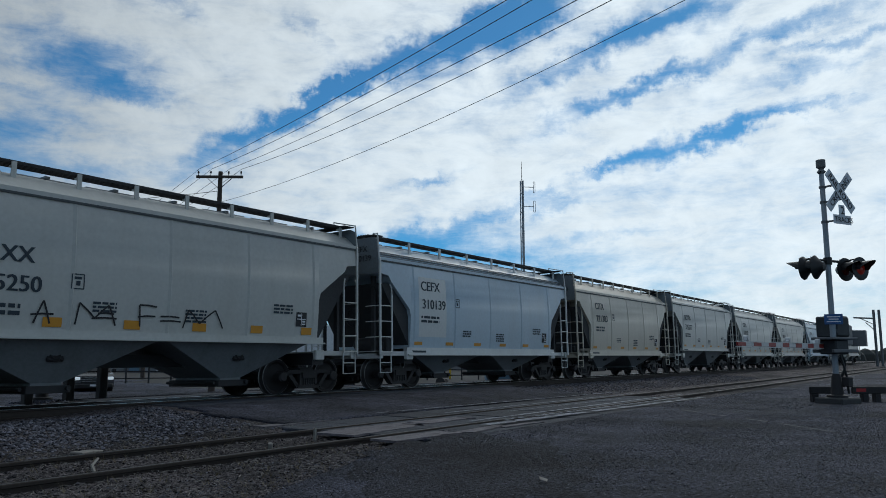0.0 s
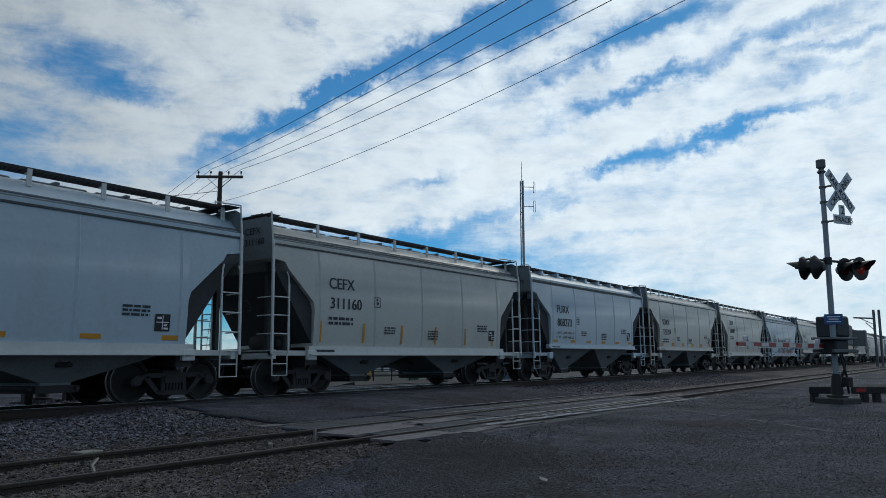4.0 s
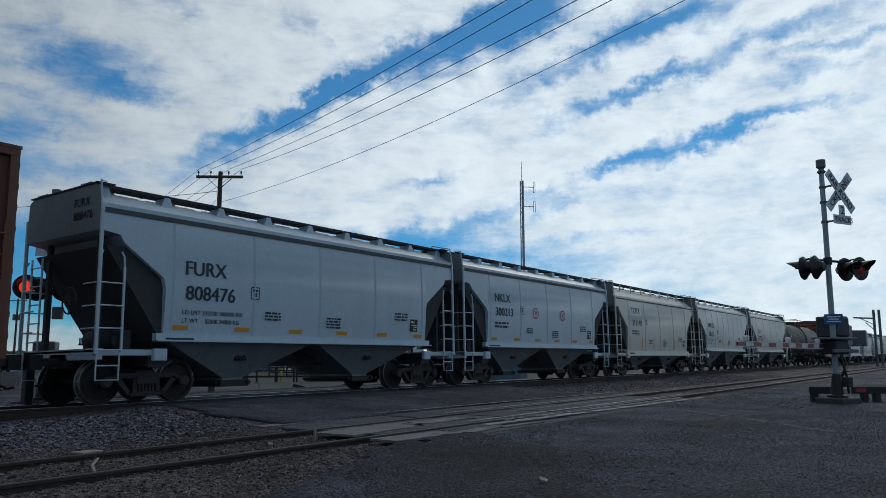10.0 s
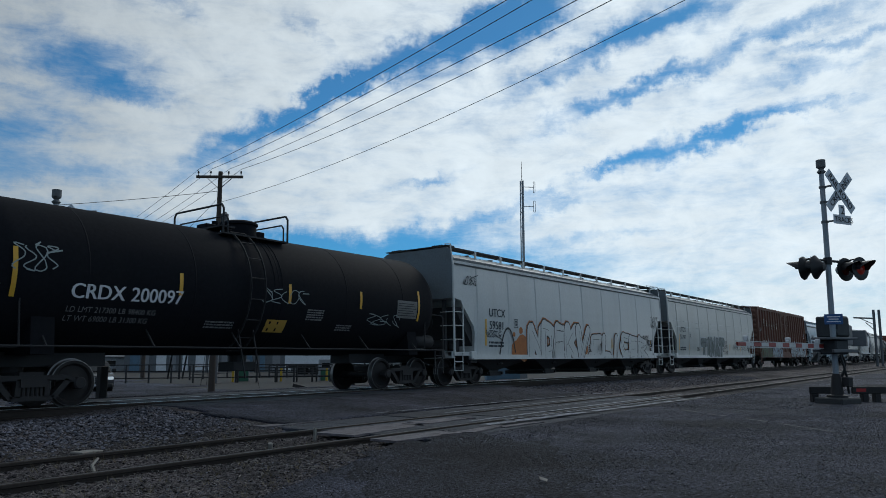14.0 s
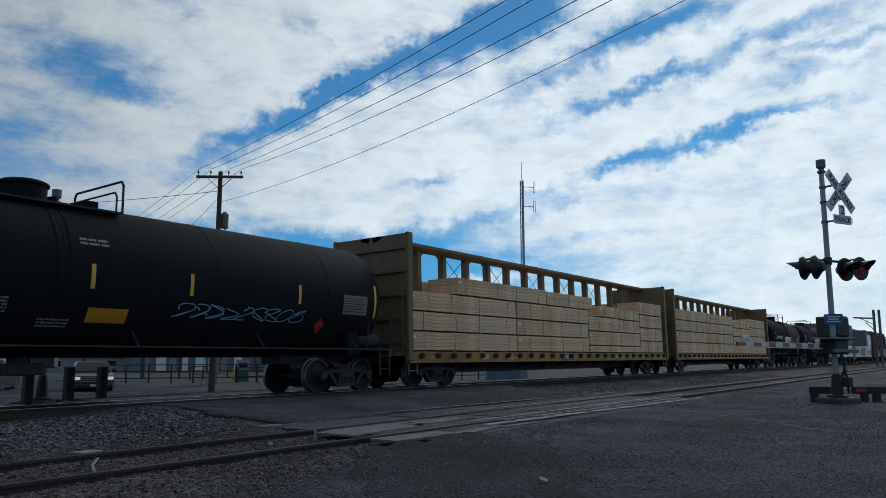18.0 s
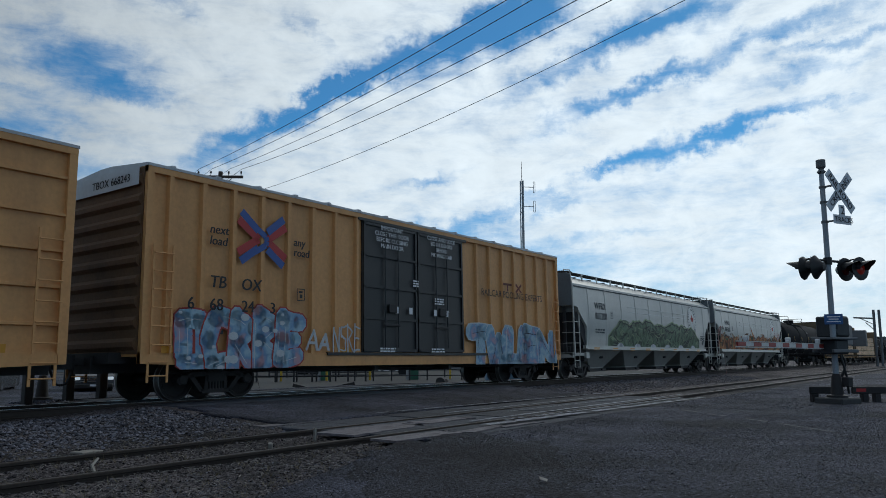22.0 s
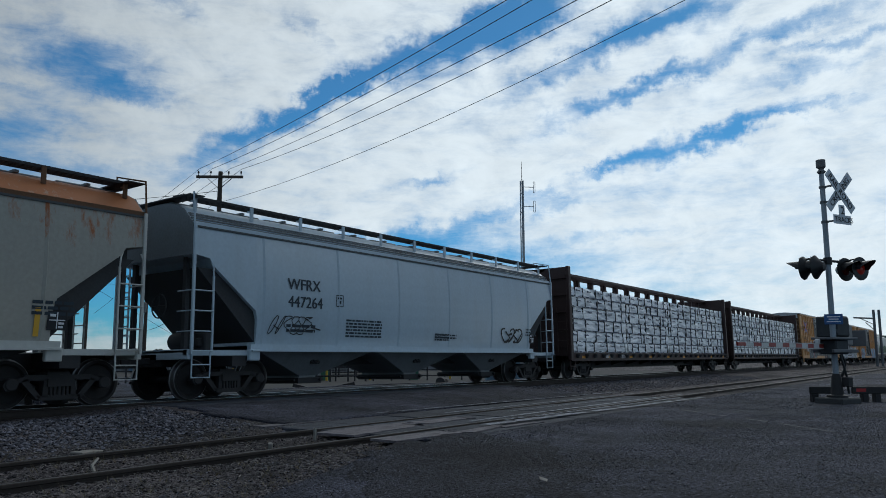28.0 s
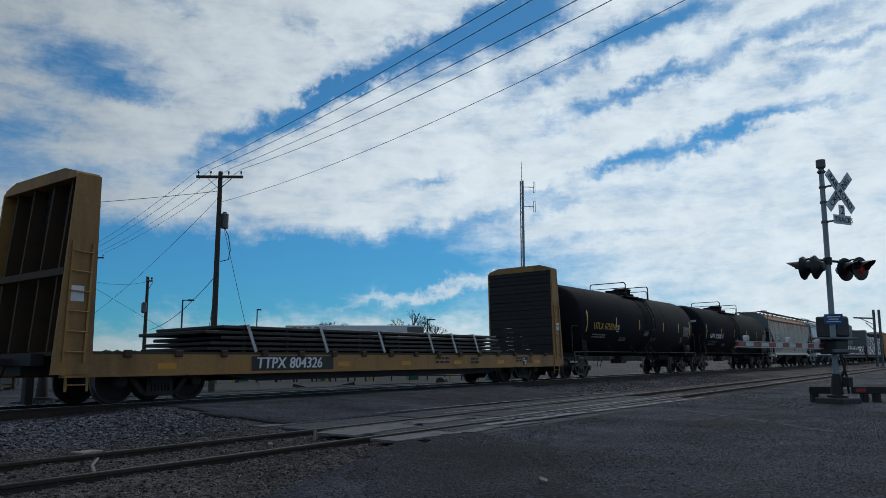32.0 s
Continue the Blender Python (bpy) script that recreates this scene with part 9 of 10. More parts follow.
SHORT_NOTICE = (("IMPORTANT", "CLOSE THIS DOOR", "BEFORE CLOSING", "MAIN DOOR"), ("CLOSE AND LOCK", "BOTH DOORS", "BEFORE", "MOVING CAR"))
LONG_NOTICE = (("CLOSE THIS DOOR", "BEFORE CLOSING", "MAIN DOOR", "", "CIERRE ESTA PUERTA", "ANTES DE CERRAR", "LA PUERTA PRINCIPAL"), ("CLOSE AND LOCK", "BOTH DOORS BEFORE", "MOVING CAR", "", "CIERRE Y PONGA", "EL SEGURO EN AMBAS", "PUERTAS ANTES DE", "MOVER EL CARRO"))
ochre_boxcar(-377.61, -398.1, "668243", False, "ochre high-cube boxcar with blue and red graffiti", [(-8.5, -5.0, 0.68, 1.98, 4, M_MIX_BLUE, M_G_RED, M_G_WHITE, None), (2.75, 8.7, 0.68, 1.9, 6, M_MIX_BLUE, M_G_WHITE, None, None), (-4.75, -3.9, 1.1, 1.6, 2, M_G_WHITE, M_G_WHITE, None, None), (-3.8, -2.75, 1.05, 1.85, 4, M_G_WHITE, M_G_WHITE, None, None)], 91,
             (dict(forms="OCRBE", fat=1.4, rim=0.04, inner=M_G_WHITE), dict(forms="TWUEN", fat=1.35, rim=0.035, inner=M_G_NAVY), dict(forms="AA", fat=0.5, rim=0.0), dict(forms="NSRE", fat=0.4, rim=0.0, spikes=0.3)), SHORT_NOTICE)
ochre_boxcar(-397.85, -418.6, "638901", True, "ochre high-cube boxcar with long white graffiti", [(-6.2, -1.7, 0.66, 2.05, 5, M_MIX_SILVER, M_G_NAVY, None, M_G_WHITE), (-1.5, 6.7, 0.72, 1.95, 7, M_MIX_SILVER, M_G_NAVY, None, M_G_WHITE), (-7.3, -6.3, 0.7, 1.5, 2, M_G_PALE, M_G_WHITE, None, M_G_BLACK)], 95,
             (dict(forms="BUCON", fat=1.35, rim=0.05, glow=0.06), dict(forms="ABTKEMO", fat=1.2, rim=0.05, glow=0.05), dict(forms="OS", fat=0.8)), LONG_NOTICE)
ochre_boxcar(-418.75, -439.6, "664713", True, "ochre high-cube boxcar with black graffiti letters", [(-6.35, -2.45, 0.75, 2.2, 5, M_MIX_NIGHT, M_G_WHITE, None, None), (2.65, 7.4, 0.70, 2.25, 4, M_MIX_NIGHT, M_G_WHITE, None, None), (-7.15, -6.4, 1.35, 1.7, 1, M_G_RED, M_G_WHITE, None, None), (7.3, 8.2, 0.9, 1.6, 3, M_G_WHITE, M_G_WHITE, None, None)], 99,
             (dict(forms="THOAH", fat=1.35, rim=0.06, inner=M_G_BLACK, others=((3, M_G_BRICK), (2, M_MIX_DARKGREEN))), dict(forms="PUMA", fat=1.6, rim=0.06, inner=M_G_BLACK), dict(forms="N", fat=0.8), dict(forms="YES", fat=0.25, rim=0.0)), LONG_NOTICE)

s3, s4 = (-439.77 - 463.78) / 2, (-463.78 - 488.9) / 2
car, side, H = centrebeam(s3, 24.01, M_DKBROWN, "dark brown centre-beam flat car with wrapped load", M_DKBROWN)
flat_marks(car, side, (("WRVK", -7.7, 0.17), ("120265", -6.0, 0.17)), H, -10.66, 2.36)
for z, row in ((0.945, "LD LMT  225100"), (0.81, "LT WT     60900")):
    words(car, [(row, -2.82, z, 0.10, 0.0, 0.012)], side, M_INKG, "weight_lettering")
wrapped_rows(s3, ((-11.1, -5.05), (-5.0, 0.95), (1.2, 6.12), (6.2, 11.1)), 5)
car, side, H = centrebeam(s4, 25.1, M_DKBROWN, "dark brown centre-beam flat car carrying white packages", M_DKBROWN)
flat_marks(car, side, (("WRVK", -8.2, 0.17), ("120268", -6.5, 0.17)), H)
wrapped_rows(s4, ((-11.5, -5.3), (-5.2, 0.8), (0.9, 6.3), (6.4, 11.6)), 6)

GRAIN = dict(arch=True, zs=1.22, ze=3.92, zt=4.38, bulge=0.09, cut=1.75, shoulder=2.95, cut_z=0.75, posts=11, seams=6, tc=2.0)
car, side, H = long_hopper(-489.11, -507.32, "WFRX", "447264", M_HBLUE, "pale grey grain hopper car with ribbed roof edge", -5.75, 2.62, 2.18, 0.28, 3, None, roof_lines=4, **GRAIN)
scribble(car, side, -6.3, -4.9, 1.5, 1.95, M_G_BLACK, 111, 0.03, 6)
scribble(car, side, 4.5, 6.0, 1.45, 1.95, M_G_BLACK, 112, 0.07, 5)
small_print(car, side, [(-3.6, 1.9, 1.5, 6, 0.05), (0.5, 1.6, 1.2, 2, 0.05)], M_NAVY)
car, side, H = long_hopper(-507.32, -526.03, "HKRX", "500148", M_HRUST, "rust-streaked tan grain hopper car", -6.3, 2.6, 2.12, 0.28, 3, M_UNDER, top_mat=M_RUSTROOF, sill_mat=M_HGREY, **dict(GRAIN, seams=8))
part("label_panel", patch(Mesh(), -6.36, -5.35, 2.55, 2.92, lambda a, b: side(a, b) + 0.006, 2), M_INKW, car)
part("label_panel", patch(Mesh(), -6.36, -5.15, 2.07, 2.44, lambda a, b: side(a, b) + 0.006, 2), M_INKW, car)
scribble(car, side, -4.9, -3.7, 1.55, 2.0, M_G_BLACK, 113, 0.04, 5)
reflectors(car, (-7.1, -3.0, 0.4, 3.5, 6.6), 1.32, 1.85, side, 0.1)

car, side, H = tank_car((-525.6 - 544.5) / 2, 18.9, "long black tank car with white number", M_TANKBLACK, R=1.52, zc=2.66, dome=-0.05, rails=(-2.3, 2.0), climb=-0.9)
print_tank(car, side, "GATX", "222008", -7.1, 2.09, 0.28, M_INKW, 6.75, (-7.9, -4.62, -1.4, 1.85, 4.9, 7.6), lines=("LD LMT 204900 LB 92900 KG", "LT WT 81100 LB 36800 KG"))
plate_box(car, side, -4.4, 2.1, 0.26, M_INKW)
em = Mesh()
letters(em, "GATX 222008", -0.45, 3.05, 0.15, lambda a, b: 0, 0, 0.02)
bars(em, -0.4, 2.9, 0.55, 1, 0.04, lambda a, b: 0, 3)
head_letters(car, H, em)
part("placard", patch(Mesh(), -0.5, 0.15, 1.5, 1.8, side, 2), M_INKY, car)
car, side, H = tank_car((-562.2 - 544.5) / 2, 17.7, "black tank car with ochre number and white stencils", M_TANKBLACK, R=1.52, zc=2.66, dome=0.9, rails=(-0.95, 2.2), climb=0.85)
print_tank(car, side, "UTLX", "675816", -6.35, 2.16, 0.29, M_INKY, 5.9, (-7.1, -3.9, -0.95, 2.5, 5.0, 7.0))
plate_box(car, side, -3.75, 2.1, 0.27, M_INKW)
stencil(car, side, 5.6, 1.68)
em = Mesh()
letters(em, "UTLX 675816", -0.9, 3.42, 0.13, lambda a, b: 0, 0, 0.01)
letters(em, "TALLOW", -0.5, 3.1, 0.16, lambda a, b: 0, 0, 0.02)
letters(em, "INEDIBLE", -0.55, 2.86, 0.16, lambda a, b: 0, 0, 0.02)


head_letters(car, H, em)


def bulkhead_flat(front, back):
    """A bulkhead flat car carrying stacks of dark steel sheet piles."""
    L = front - back
    s = (front + back) / 2
    car = thing("bulkhead_flat_car", "worn ochre bulkhead flat car with tall end walls", "freight car", "cars of the freight train")
    H = L / 2 - 0.75
    part("deck", Mesh().box(-H, H, -1.42, 1.42, 0.98, 1.06), M_TIE, car)
    for sgn in (-1, 1):
        part("side_sill", Mesh().box(-H, H, sgn * 1.44 - 0.05, sgn * 1.44 + 0.05, 0.58, 1.0).box(-H, H, sgn * 1.47 - 0.09, sgn * 1.47 + 0.09, 0.56, 0.60), M_YSTEEL, car)
        for k in range(16):
            x = -H + 1.3 + (2 * H - 2.6) * k / 15
            part("stake_pocket", cached("pocket", lambda: Mesh().cbox(-0.09, 0.09, -0.06, 0.0, 0.95, 1.09, 0.012).data("stake_pocket", M_BRACE)), None, car, at=pose(x, sgn * 1.49, 0, 0, 0, 0 if sgn < 0 else 180))
        x = sgn * H
        inner = x - sgn * 0.5
        for k in range(19):
            z = 1.08 + k * 0.178
            part("bulkhead_plank", cached("bplank", lambda: Mesh().cbox(-0.05, 0.05, -1.46, 1.46, 0.0, 0.172, 0.01).data("bulkhead_plank", M_PLANK)), None, car, at=pose(inner + sgn * 0.02 * (k % 2), 0, z))
        part("bulkhead_cap", Mesh().prism([(-1.5, 4.44), (1.5, 4.44), (1.42, 4.56), (1.0, 4.68), (-1.0, 4.68), (-1.42, 4.56)], *sorted((inner - sgn * 0.07, inner + sgn * 0.42)), axis="x"), M_YSTEEL, car)
        for y in (-1, 1):
            part("bulkhead_side", Mesh().prism([(inner - sgn * 0.06, 0.62), (inner - sgn * 0.06, 4.50), (inner + sgn * 0.42, 4.50), (inner + sgn * 0.56, 2.7), (inner + sgn * 0.72, 0.62)], y * 1.49 - 0.03, y * 1.49 + 0.03), M_YSTEEL, car)
            part("ladder", cached("fladder", lambda: ladder_mesh(2.3, 0.40, M_YSTEEL, 6)), None, car, at=pose(inner + sgn * 0.32, y * 1.54, 0.85, 0, sgn * -2, 0 if y < 0 else 180))
            part("step", cached(("cst", M_YSTEEL.name), lambda: ladder_mesh(0.5, 0.42, M_YSTEEL, 2)), None, car, at=pose(x - sgn * 0.3, y * 1.46, 0.30, 0, 0, 0 if y < 0 else 180))
        for y in (-1.1, -0.4, 0.4, 1.1):
            part("bulkhead_brace", Mesh().prism([(inner + sgn * 0.06, 1.06), (inner + sgn * 0.06, 4.45), (inner + sgn * 0.30, 4.45), (inner + sgn * 0.48, 2.7), (inner + sgn * 0.62, 1.06)], y - 0.03, y + 0.03), M_BRACE, car)
        part("bulkhead_rail", Mesh().box(*sorted((inner + sgn * 0.48, inner + sgn * 0.58)), -1.46, 1.46, 2.5, 2.64), M_BRACE, car)
        part("notice_panel", patch(Mesh(), *sorted((inner + sgn * 0.18, inner + sgn * 0.45)), 2.0, 2.3, flat_side(-1.526)), M_WHITE, car, "white notice panel")
        part("end_sill", Mesh().box(*sorted((sgn * (L / 2 - 0.5), x)), -0.8, 0.8, 0.8, 1.02), M_STEEL_DK, car)
    part("fish_belly", Mesh().prism([(-H + 3.5, 0.6), (H - 3.5, 0.6), (H - 5, 0.38), (-H + 5, 0.38)], -1.2, -1.1).prism([(-H + 3.5, 0.6), (H - 3.5, 0.6), (H - 5, 0.38), (-H + 5, 0.38)], 1.1, 1.2), M_STEEL_DK, car)
    side = flat_side(-1.497)
    part("number_panel", patch(Mesh(), -5.72, -2.98, 0.62, 0.96, flat_side(-1.494)), M_BLACK, car)
    words(car, [("TTPX 804326", -5.58, 0.675, 0.262, 0.12, 0.045)], side, M_INKW)
    small_print(car, side, [(1.6, 0.86, 0.8, 2, 0.07), (3.6, 0.84, 0.5, 2, 0.07), (6.6, 0.86, 0.5, 2, 0.06)], M_INK)
    words(car, [("TTX", 7.2, 0.72, 0.22, 0.0, 0.03)], side, M_INK)
    stencil(car, side, H - 3.1, 0.64, 0.3)
    for k in (0, 2, 3, 4, 5, 6):
        part("reflector", patch(Mesh(), -8.2 + k * 2.7, -7.75 + k * 2.7, 0.70, 0.82, side), M_ORANGE, car, "orange reflective strip")
    running_gear(car, L, 3.1, (0.62, 0.98))
    place(car, s)
    # the load: two strapped stacks of long dark steel sections
    for a, b, layers, seed in ((-6.55, -0.85, 5, 1), (-0.7, 5.7, 5, 2)):
        st = thing("steel_sheet_stack", "strapped stack of long dark steel sheets on flat car", "steel stack", "steel stacks")
        rnd = random.Random(seed)
        for k in range(layers):
            z = k * 0.125
            w = 1.32
            part("steel_sheet", Mesh().cbox(a + rnd.uniform(-0.35, 0.3), b + rnd.uniform(-0.3, 0.25), -w + rnd.uniform(0, 0.06), w, z + 0.035, z + 0.115, 0.012), M_SHEET, st)
            for q in range(4):
                x = a + 0.8 + (b - a - 1.6) * q / 3
                part("spacer", Mesh().box(x - 0.05, x + 0.05, -1.25, 1.25, z, z + 0.036), M_TIE, st)
        for x in ((-5.75, -3.33, -1.0) if seed == 1 else (1.4, 2.67, 4.0)):
            h = layers * 0.125
            part("strap", Mesh().beam((x, -1.36, h + 0.01), (x + 0.22, -1.42, 0.0), 0.09, 0.012, (0, 1, 0)).beam((x, 1.36, h + 0.01), (x + 0.22, 1.42, 0.0), 0.09, 0.012, (0, 1, 0)).box(x - 0.045, x + 0.045, -1.36, 1.36, h - 0.005, h + 0.008), M_GALV, st)
        LOADS.append((st, s, pose(0, 0, 1.065)))
        st.matrix_basis = pose(s, TRACK, 0, LEAN) @ pose(0, 0, 1.065)


# braces, rails and stake pockets: a darker brown than the ochre sides
M_BRACE = paint("dark_brown_ochre", (0.065, 0.037, 0.02), 0.75, scale=2, vary=0.2, grime=0.6, grime_colour=(0.03, 0.022, 0.018))
M_PLANK = paint("black_planks", (0.022, 0.022, 0.024), 0.75, scale=2, vary=0.2, spread=0.2)
M_SHEET = paint("dark_sheet_steel", (0.028, 0.029, 0.032), 0.5, 0.3, scale=2, vary=0.2, grime=0.4, grime_colour=(0.06, 0.045, 0.035))
bulkhead_flat(-562.2, -584.1)
# ---- loose stones, ballast and litter ----
def stones(name, n, area, size, mat, label, seed, lift=0.0, keep=None):
    """Many small angular stones in one mesh."""
    rs = np.random.RandomState(seed)
    base = np.array([(1, 0, 0), (-1, 0, 0), (0, 1, 0), (0, -1, 0), (0, 0, 1), (0, 0, -0.8), (0.6, 0.6, 0.5), (-0.6, -0.5, 0.5)])
    faces = [(0, 6, 4), (6, 2, 4), (2, 1, 4), (1, 7, 4), (7, 3, 4), (3, 0, 4), (0, 2, 6), (1, 3, 7), (2, 0, 5), (1, 2, 5), (3, 1, 5), (0, 3, 5)]
    m = Mesh()
    (xa, xb), (ya, yb) = area
    k = 0
    while k < n:
        x, y = xa + (xb - xa) * rs.rand(), ya + (yb - ya) * rs.rand()
        k += 1
        if keep and not keep(x, y, rs):
            continue
        r = size * (0.45 + 1.1 * rs.rand() ** 2)
        v = base * (0.75 + 0.5 * rs.rand(8, 1)) * np.array([r, r * (0.6 + 0.5 * rs.rand()), r * 0.65])
        a = rs.rand() * 6.28
        c, s = math.cos(a), math.sin(a)
        z = max(rough_ground(x, y), road_z(x, y) if on_road(x, y) else -9) + lift + r * 0.25
        m.add([(x + p[0] * c - p[1] * s, y + p[0] * s + p[1] * c, z + p[2]) for p in v], faces)
    me = bpy.data.meshes.new(name)
    me.from_pydata(m.v, [], m.f)
    me.materials.append(mat)
    return tagged(new(name, me), label, "stones", kind="stuff")


def stone_material(name, lo, hi):
    m = bpy.data.materials.new(name)
    m.use_nodes = True
    nt = m.node_tree
    N, L = nt.nodes.new, nt.links.new
    b = nt.nodes["Principled BSDF"]
    b.inputs["Roughness"].default_value, b.inputs["Specular IOR Level"].default_value = 0.9, 0.2
    g, mx = N("ShaderNodeNewGeometry"), N("ShaderNodeMix")
    mx.data_type = "RGBA"
    L(g.outputs["Random Per Island"], mx.inputs[0])
    mx.inputs[6].default_value, mx.inputs[7].default_value = (*lo, 1), (*hi, 1)
    L(mx.outputs[2], b.inputs["Base Color"])
    return m


M_ROCK = stone_material("ballast_rock", (0.021, 0.021, 0.025), (0.22, 0.215, 0.245))
M_GRIT = stone_material("grit", (0.03, 0.031, 0.038), (0.25, 0.26, 0.30))
M_EARTHBIT = stone_material("earth_crumbs", (0.02, 0.0175, 0.018), (0.18, 0.158, 0.155))


def bank_keep(x, y, rs):
    if 9.2 < x < 22.8:
        return False
    d = smooth01(10.2, 11.6, y) * 0.9 + 0.12
    return rs.rand() < d


stones("ballast", 14000, ((1.5, 9.6), (9.6, 13.9)), 0.028, M_ROCK, "grey crushed stone ballast along the main track", 1, keep=bank_keep)
stones("ballast", 8000, ((22.6, 48), (10.4, 14.2)), 0.030, M_ROCK, "grey crushed stone ballast beyond the crossing", 2, keep=bank_keep)
stones("ballast", 1500, ((2, 30), (17.0, 18.6)), 0.05, M_ROCK, "grey crushed stone ballast behind the main track", 6, keep=lambda x, y, rs: not 9.2 < x < 23.4)
stones("gravel", 8500, ((2.2, 9.4), (5.0, 10.2)), 0.019, M_EARTHBIT, "small brown stones and crumbs on dirt", 3, keep=lambda x, y, rs: not on_road(x, y))
stones("gravel", 17000, ((4.0, 17), (0.4, 7.2)), 0.0085, M_GRIT, "fine loose grit on worn asphalt", 4)
stones("gravel", 7000, ((3.6, 14), (0.6, 6.8)), 0.010, stone_material("tar_crumbs", (0.008, 0.008, 0.011), (0.14, 0.145, 0.185)), "dark crumbs broken from the asphalt", 8)
stones("gravel", 5200, ((18, 30), (3.4, 7.0)), 0.014, M_GRIT, "pale loose gravel round the signal", 5)


M_BOARD = paint("grey_board", (0.165, 0.150, 0.160), 0.85, scale=5, vary=0.5, grime=0.9, grime_colour=(0.03, 0.028, 0.028), bump=0.6)
M_PALE = paint("pale_plank", (0.24, 0.225, 0.20), 0.85, scale=4, vary=0.25, grime=0.4)
b = thing("flat_board", "pale weathered flat board lying on gravel", "board", at=pose(5.55, 9.75, -0.27, 2, 3, 28))
part("board", Mesh().cbox(-0.24, 0.24, -0.09, 0.09, 0.0, 0.025, 0.006), M_PALE, b)
b = thing("broken_stick", "broken pale stick lying between siding rails", "stick", at=pose(4.85, 8.35, -0.28, 0, -4, 62))
part("stick", Mesh().tube((-0.34, 0, 0.03), (0.05, 0.02, 0.035), 0.02, 6).tube((0.05, 0.02, 0.035), (0.36, -0.05, 0.05), 0.016, 6), M_PALE, b)
b = thing("marker_stake", "short pale marker stake beside the siding", "stake", at=pose(8.55, 8.55, -0.30))
part("stake", Mesh().cbox(-0.02, 0.02, -0.02, 0.02, 0, 0.19, 0.005), M_PALE, b)
b = thing("crushed_can", "small crushed pale metal drink can", "can", at=pose(7.25, 8.1, -0.245, 0, 70, 40))
part("can", Mesh().lathe([(-0.06, 0.028), (-0.05, 0.034), (0.05, 0.034), (0.06, 0.028)], 14, "x"), M_PALE, b, smooth=40)
b = thing("paper_scrap", "small pale crumpled paper scrap on asphalt", "litter", at=pose(7.0, 3.75, -0.255, 10, 5, 30))
part("scrap", Mesh().add([(-0.06, -0.04, 0), (0.05, -0.05, 0.02), (0.06, 0.03, 0.0), (0.0, 0.05, 0.035), (-0.05, 0.03, 0.01), (0, 0, 0.03)], [(0, 1, 5), (1, 2, 5), (2, 3, 5), (3, 4, 5), (4, 0, 5)]), M_PALE, b)
def ragged_board(l, w, seed):
    """A board worn away unevenly along its sides, splintered at its far end."""
    rnd = random.Random(seed + 60)
    low = [(-l / 2 + l * k / 14, -w / 2 + rnd.uniform(0, 0.10 * w) * (0.3 + k / 6)) for k in range(15)]
    tip = [(l / 2 + rnd.uniform(-0.16, 0.10) * l, -w / 2 + w * k / 9) for k in range(1, 9)]
    high = [(l / 2 - l * k / 14, w / 2 - rnd.uniform(0, 0.10 * w) * (0.3 + (14 - k) / 6)) for k in range(15)]
    return Mesh().prism([(x, y) for x, y in low + tip + high], 0.0, 0.035, axis="z")


# timber boards at the crossing's edge
for k, (x, y, l, w, r) in enumerate(((9.9, 10.35, 1.9, 0.30, 2), (9.9, 8.45, 2.2, 0.85, 3), (9.45, 7.15, 1.7, 0.55, -4), (10.9, 6.95, 1.3, 0.30, 6), (12.0, 6.85, 1.3, 0.2, -3), (11.9, 8.5, 1.6, 0.5, 1))):
    t = thing("crossing_board", "worn pale timber board at the crossing edge", "board", "crossing boards", pose(x, y, -0.243, 0, 0, r))
    part("board", ragged_board(l, w, k), M_BOARD, t)
# worn paint on the road
stripe = Mesh()
for k in range(14):
    a, b2 = k / 14, (k + 0.92) / 14
    p, q = (17.2 - 3.4 * a, 5.65 - 3.55 * a), (17.2 - 3.4 * b2, 5.65 - 3.55 * b2)
    if k in (2, 5, 6, 9):
        continue
    stripe.add([(p[0], p[1], road_z(*p) + 0.02), (q[0], q[1], road_z(*q) + 0.02), (q[0] + 0.04, q[1] - 0.05, road_z(*q) + 0.02), (p[0] + 0.04, p[1] - 0.05, road_z(*p) + 0.02)], [(0, 1, 2, 3)])
M_WORN = paint("worn_road_paint", (0.13, 0.13, 0.13), 0.9, scale=2, vary=0.3, grime=0.8, grime_colour=(0.04, 0.04, 0.04), gloss=0.15)
tagged(part("road_marking", stripe, M_WORN), "worn white line on dark asphalt", "road marking", kind="structure")
edge = Mesh()
rnd = random.Random(21)
for y, x0, x1, w, slope in ((7.12, 11.4, 22.6, 0.20, -0.042), (7.42, 12.5, 22.2, 0.09, -0.02), (7.80, 11.8, 24.0, 0.10, 0.0), (8.5, 14.4, 20.5, 0.05, -0.01), (9.35, 13.2, 24.0, 0.08, -0.01), (10.38, 12.2, 24.0, 0.09, -0.03)):
    for k in range(60):
        if rnd.random() < 0.12:
            continue
        a, b2 = x0 + (x1 - x0) * k / 60, x0 + (x1 - x0) * (k + rnd.uniform(0.8, 1.0)) / 60
        y0, y1, v = y + slope * (a - x0), y + slope * (b2 - x0), w * rnd.uniform(0.6, 1.2)
        z = max(road_z(a, y0), -0.222) + 0.022
        edge.add([(a, y0, z), (b2, y1, z), (b2, y1 + v, z), (a, y0 + v, z)], [(0, 1, 2, 3)])
M_EDGE = paint("scuffed_panel_edge", (0.22, 0.235, 0.27), 0.6, scale=3, vary=0.4, grime=0.8, grime_colour=(0.05, 0.05, 0.055), gloss=0.3)
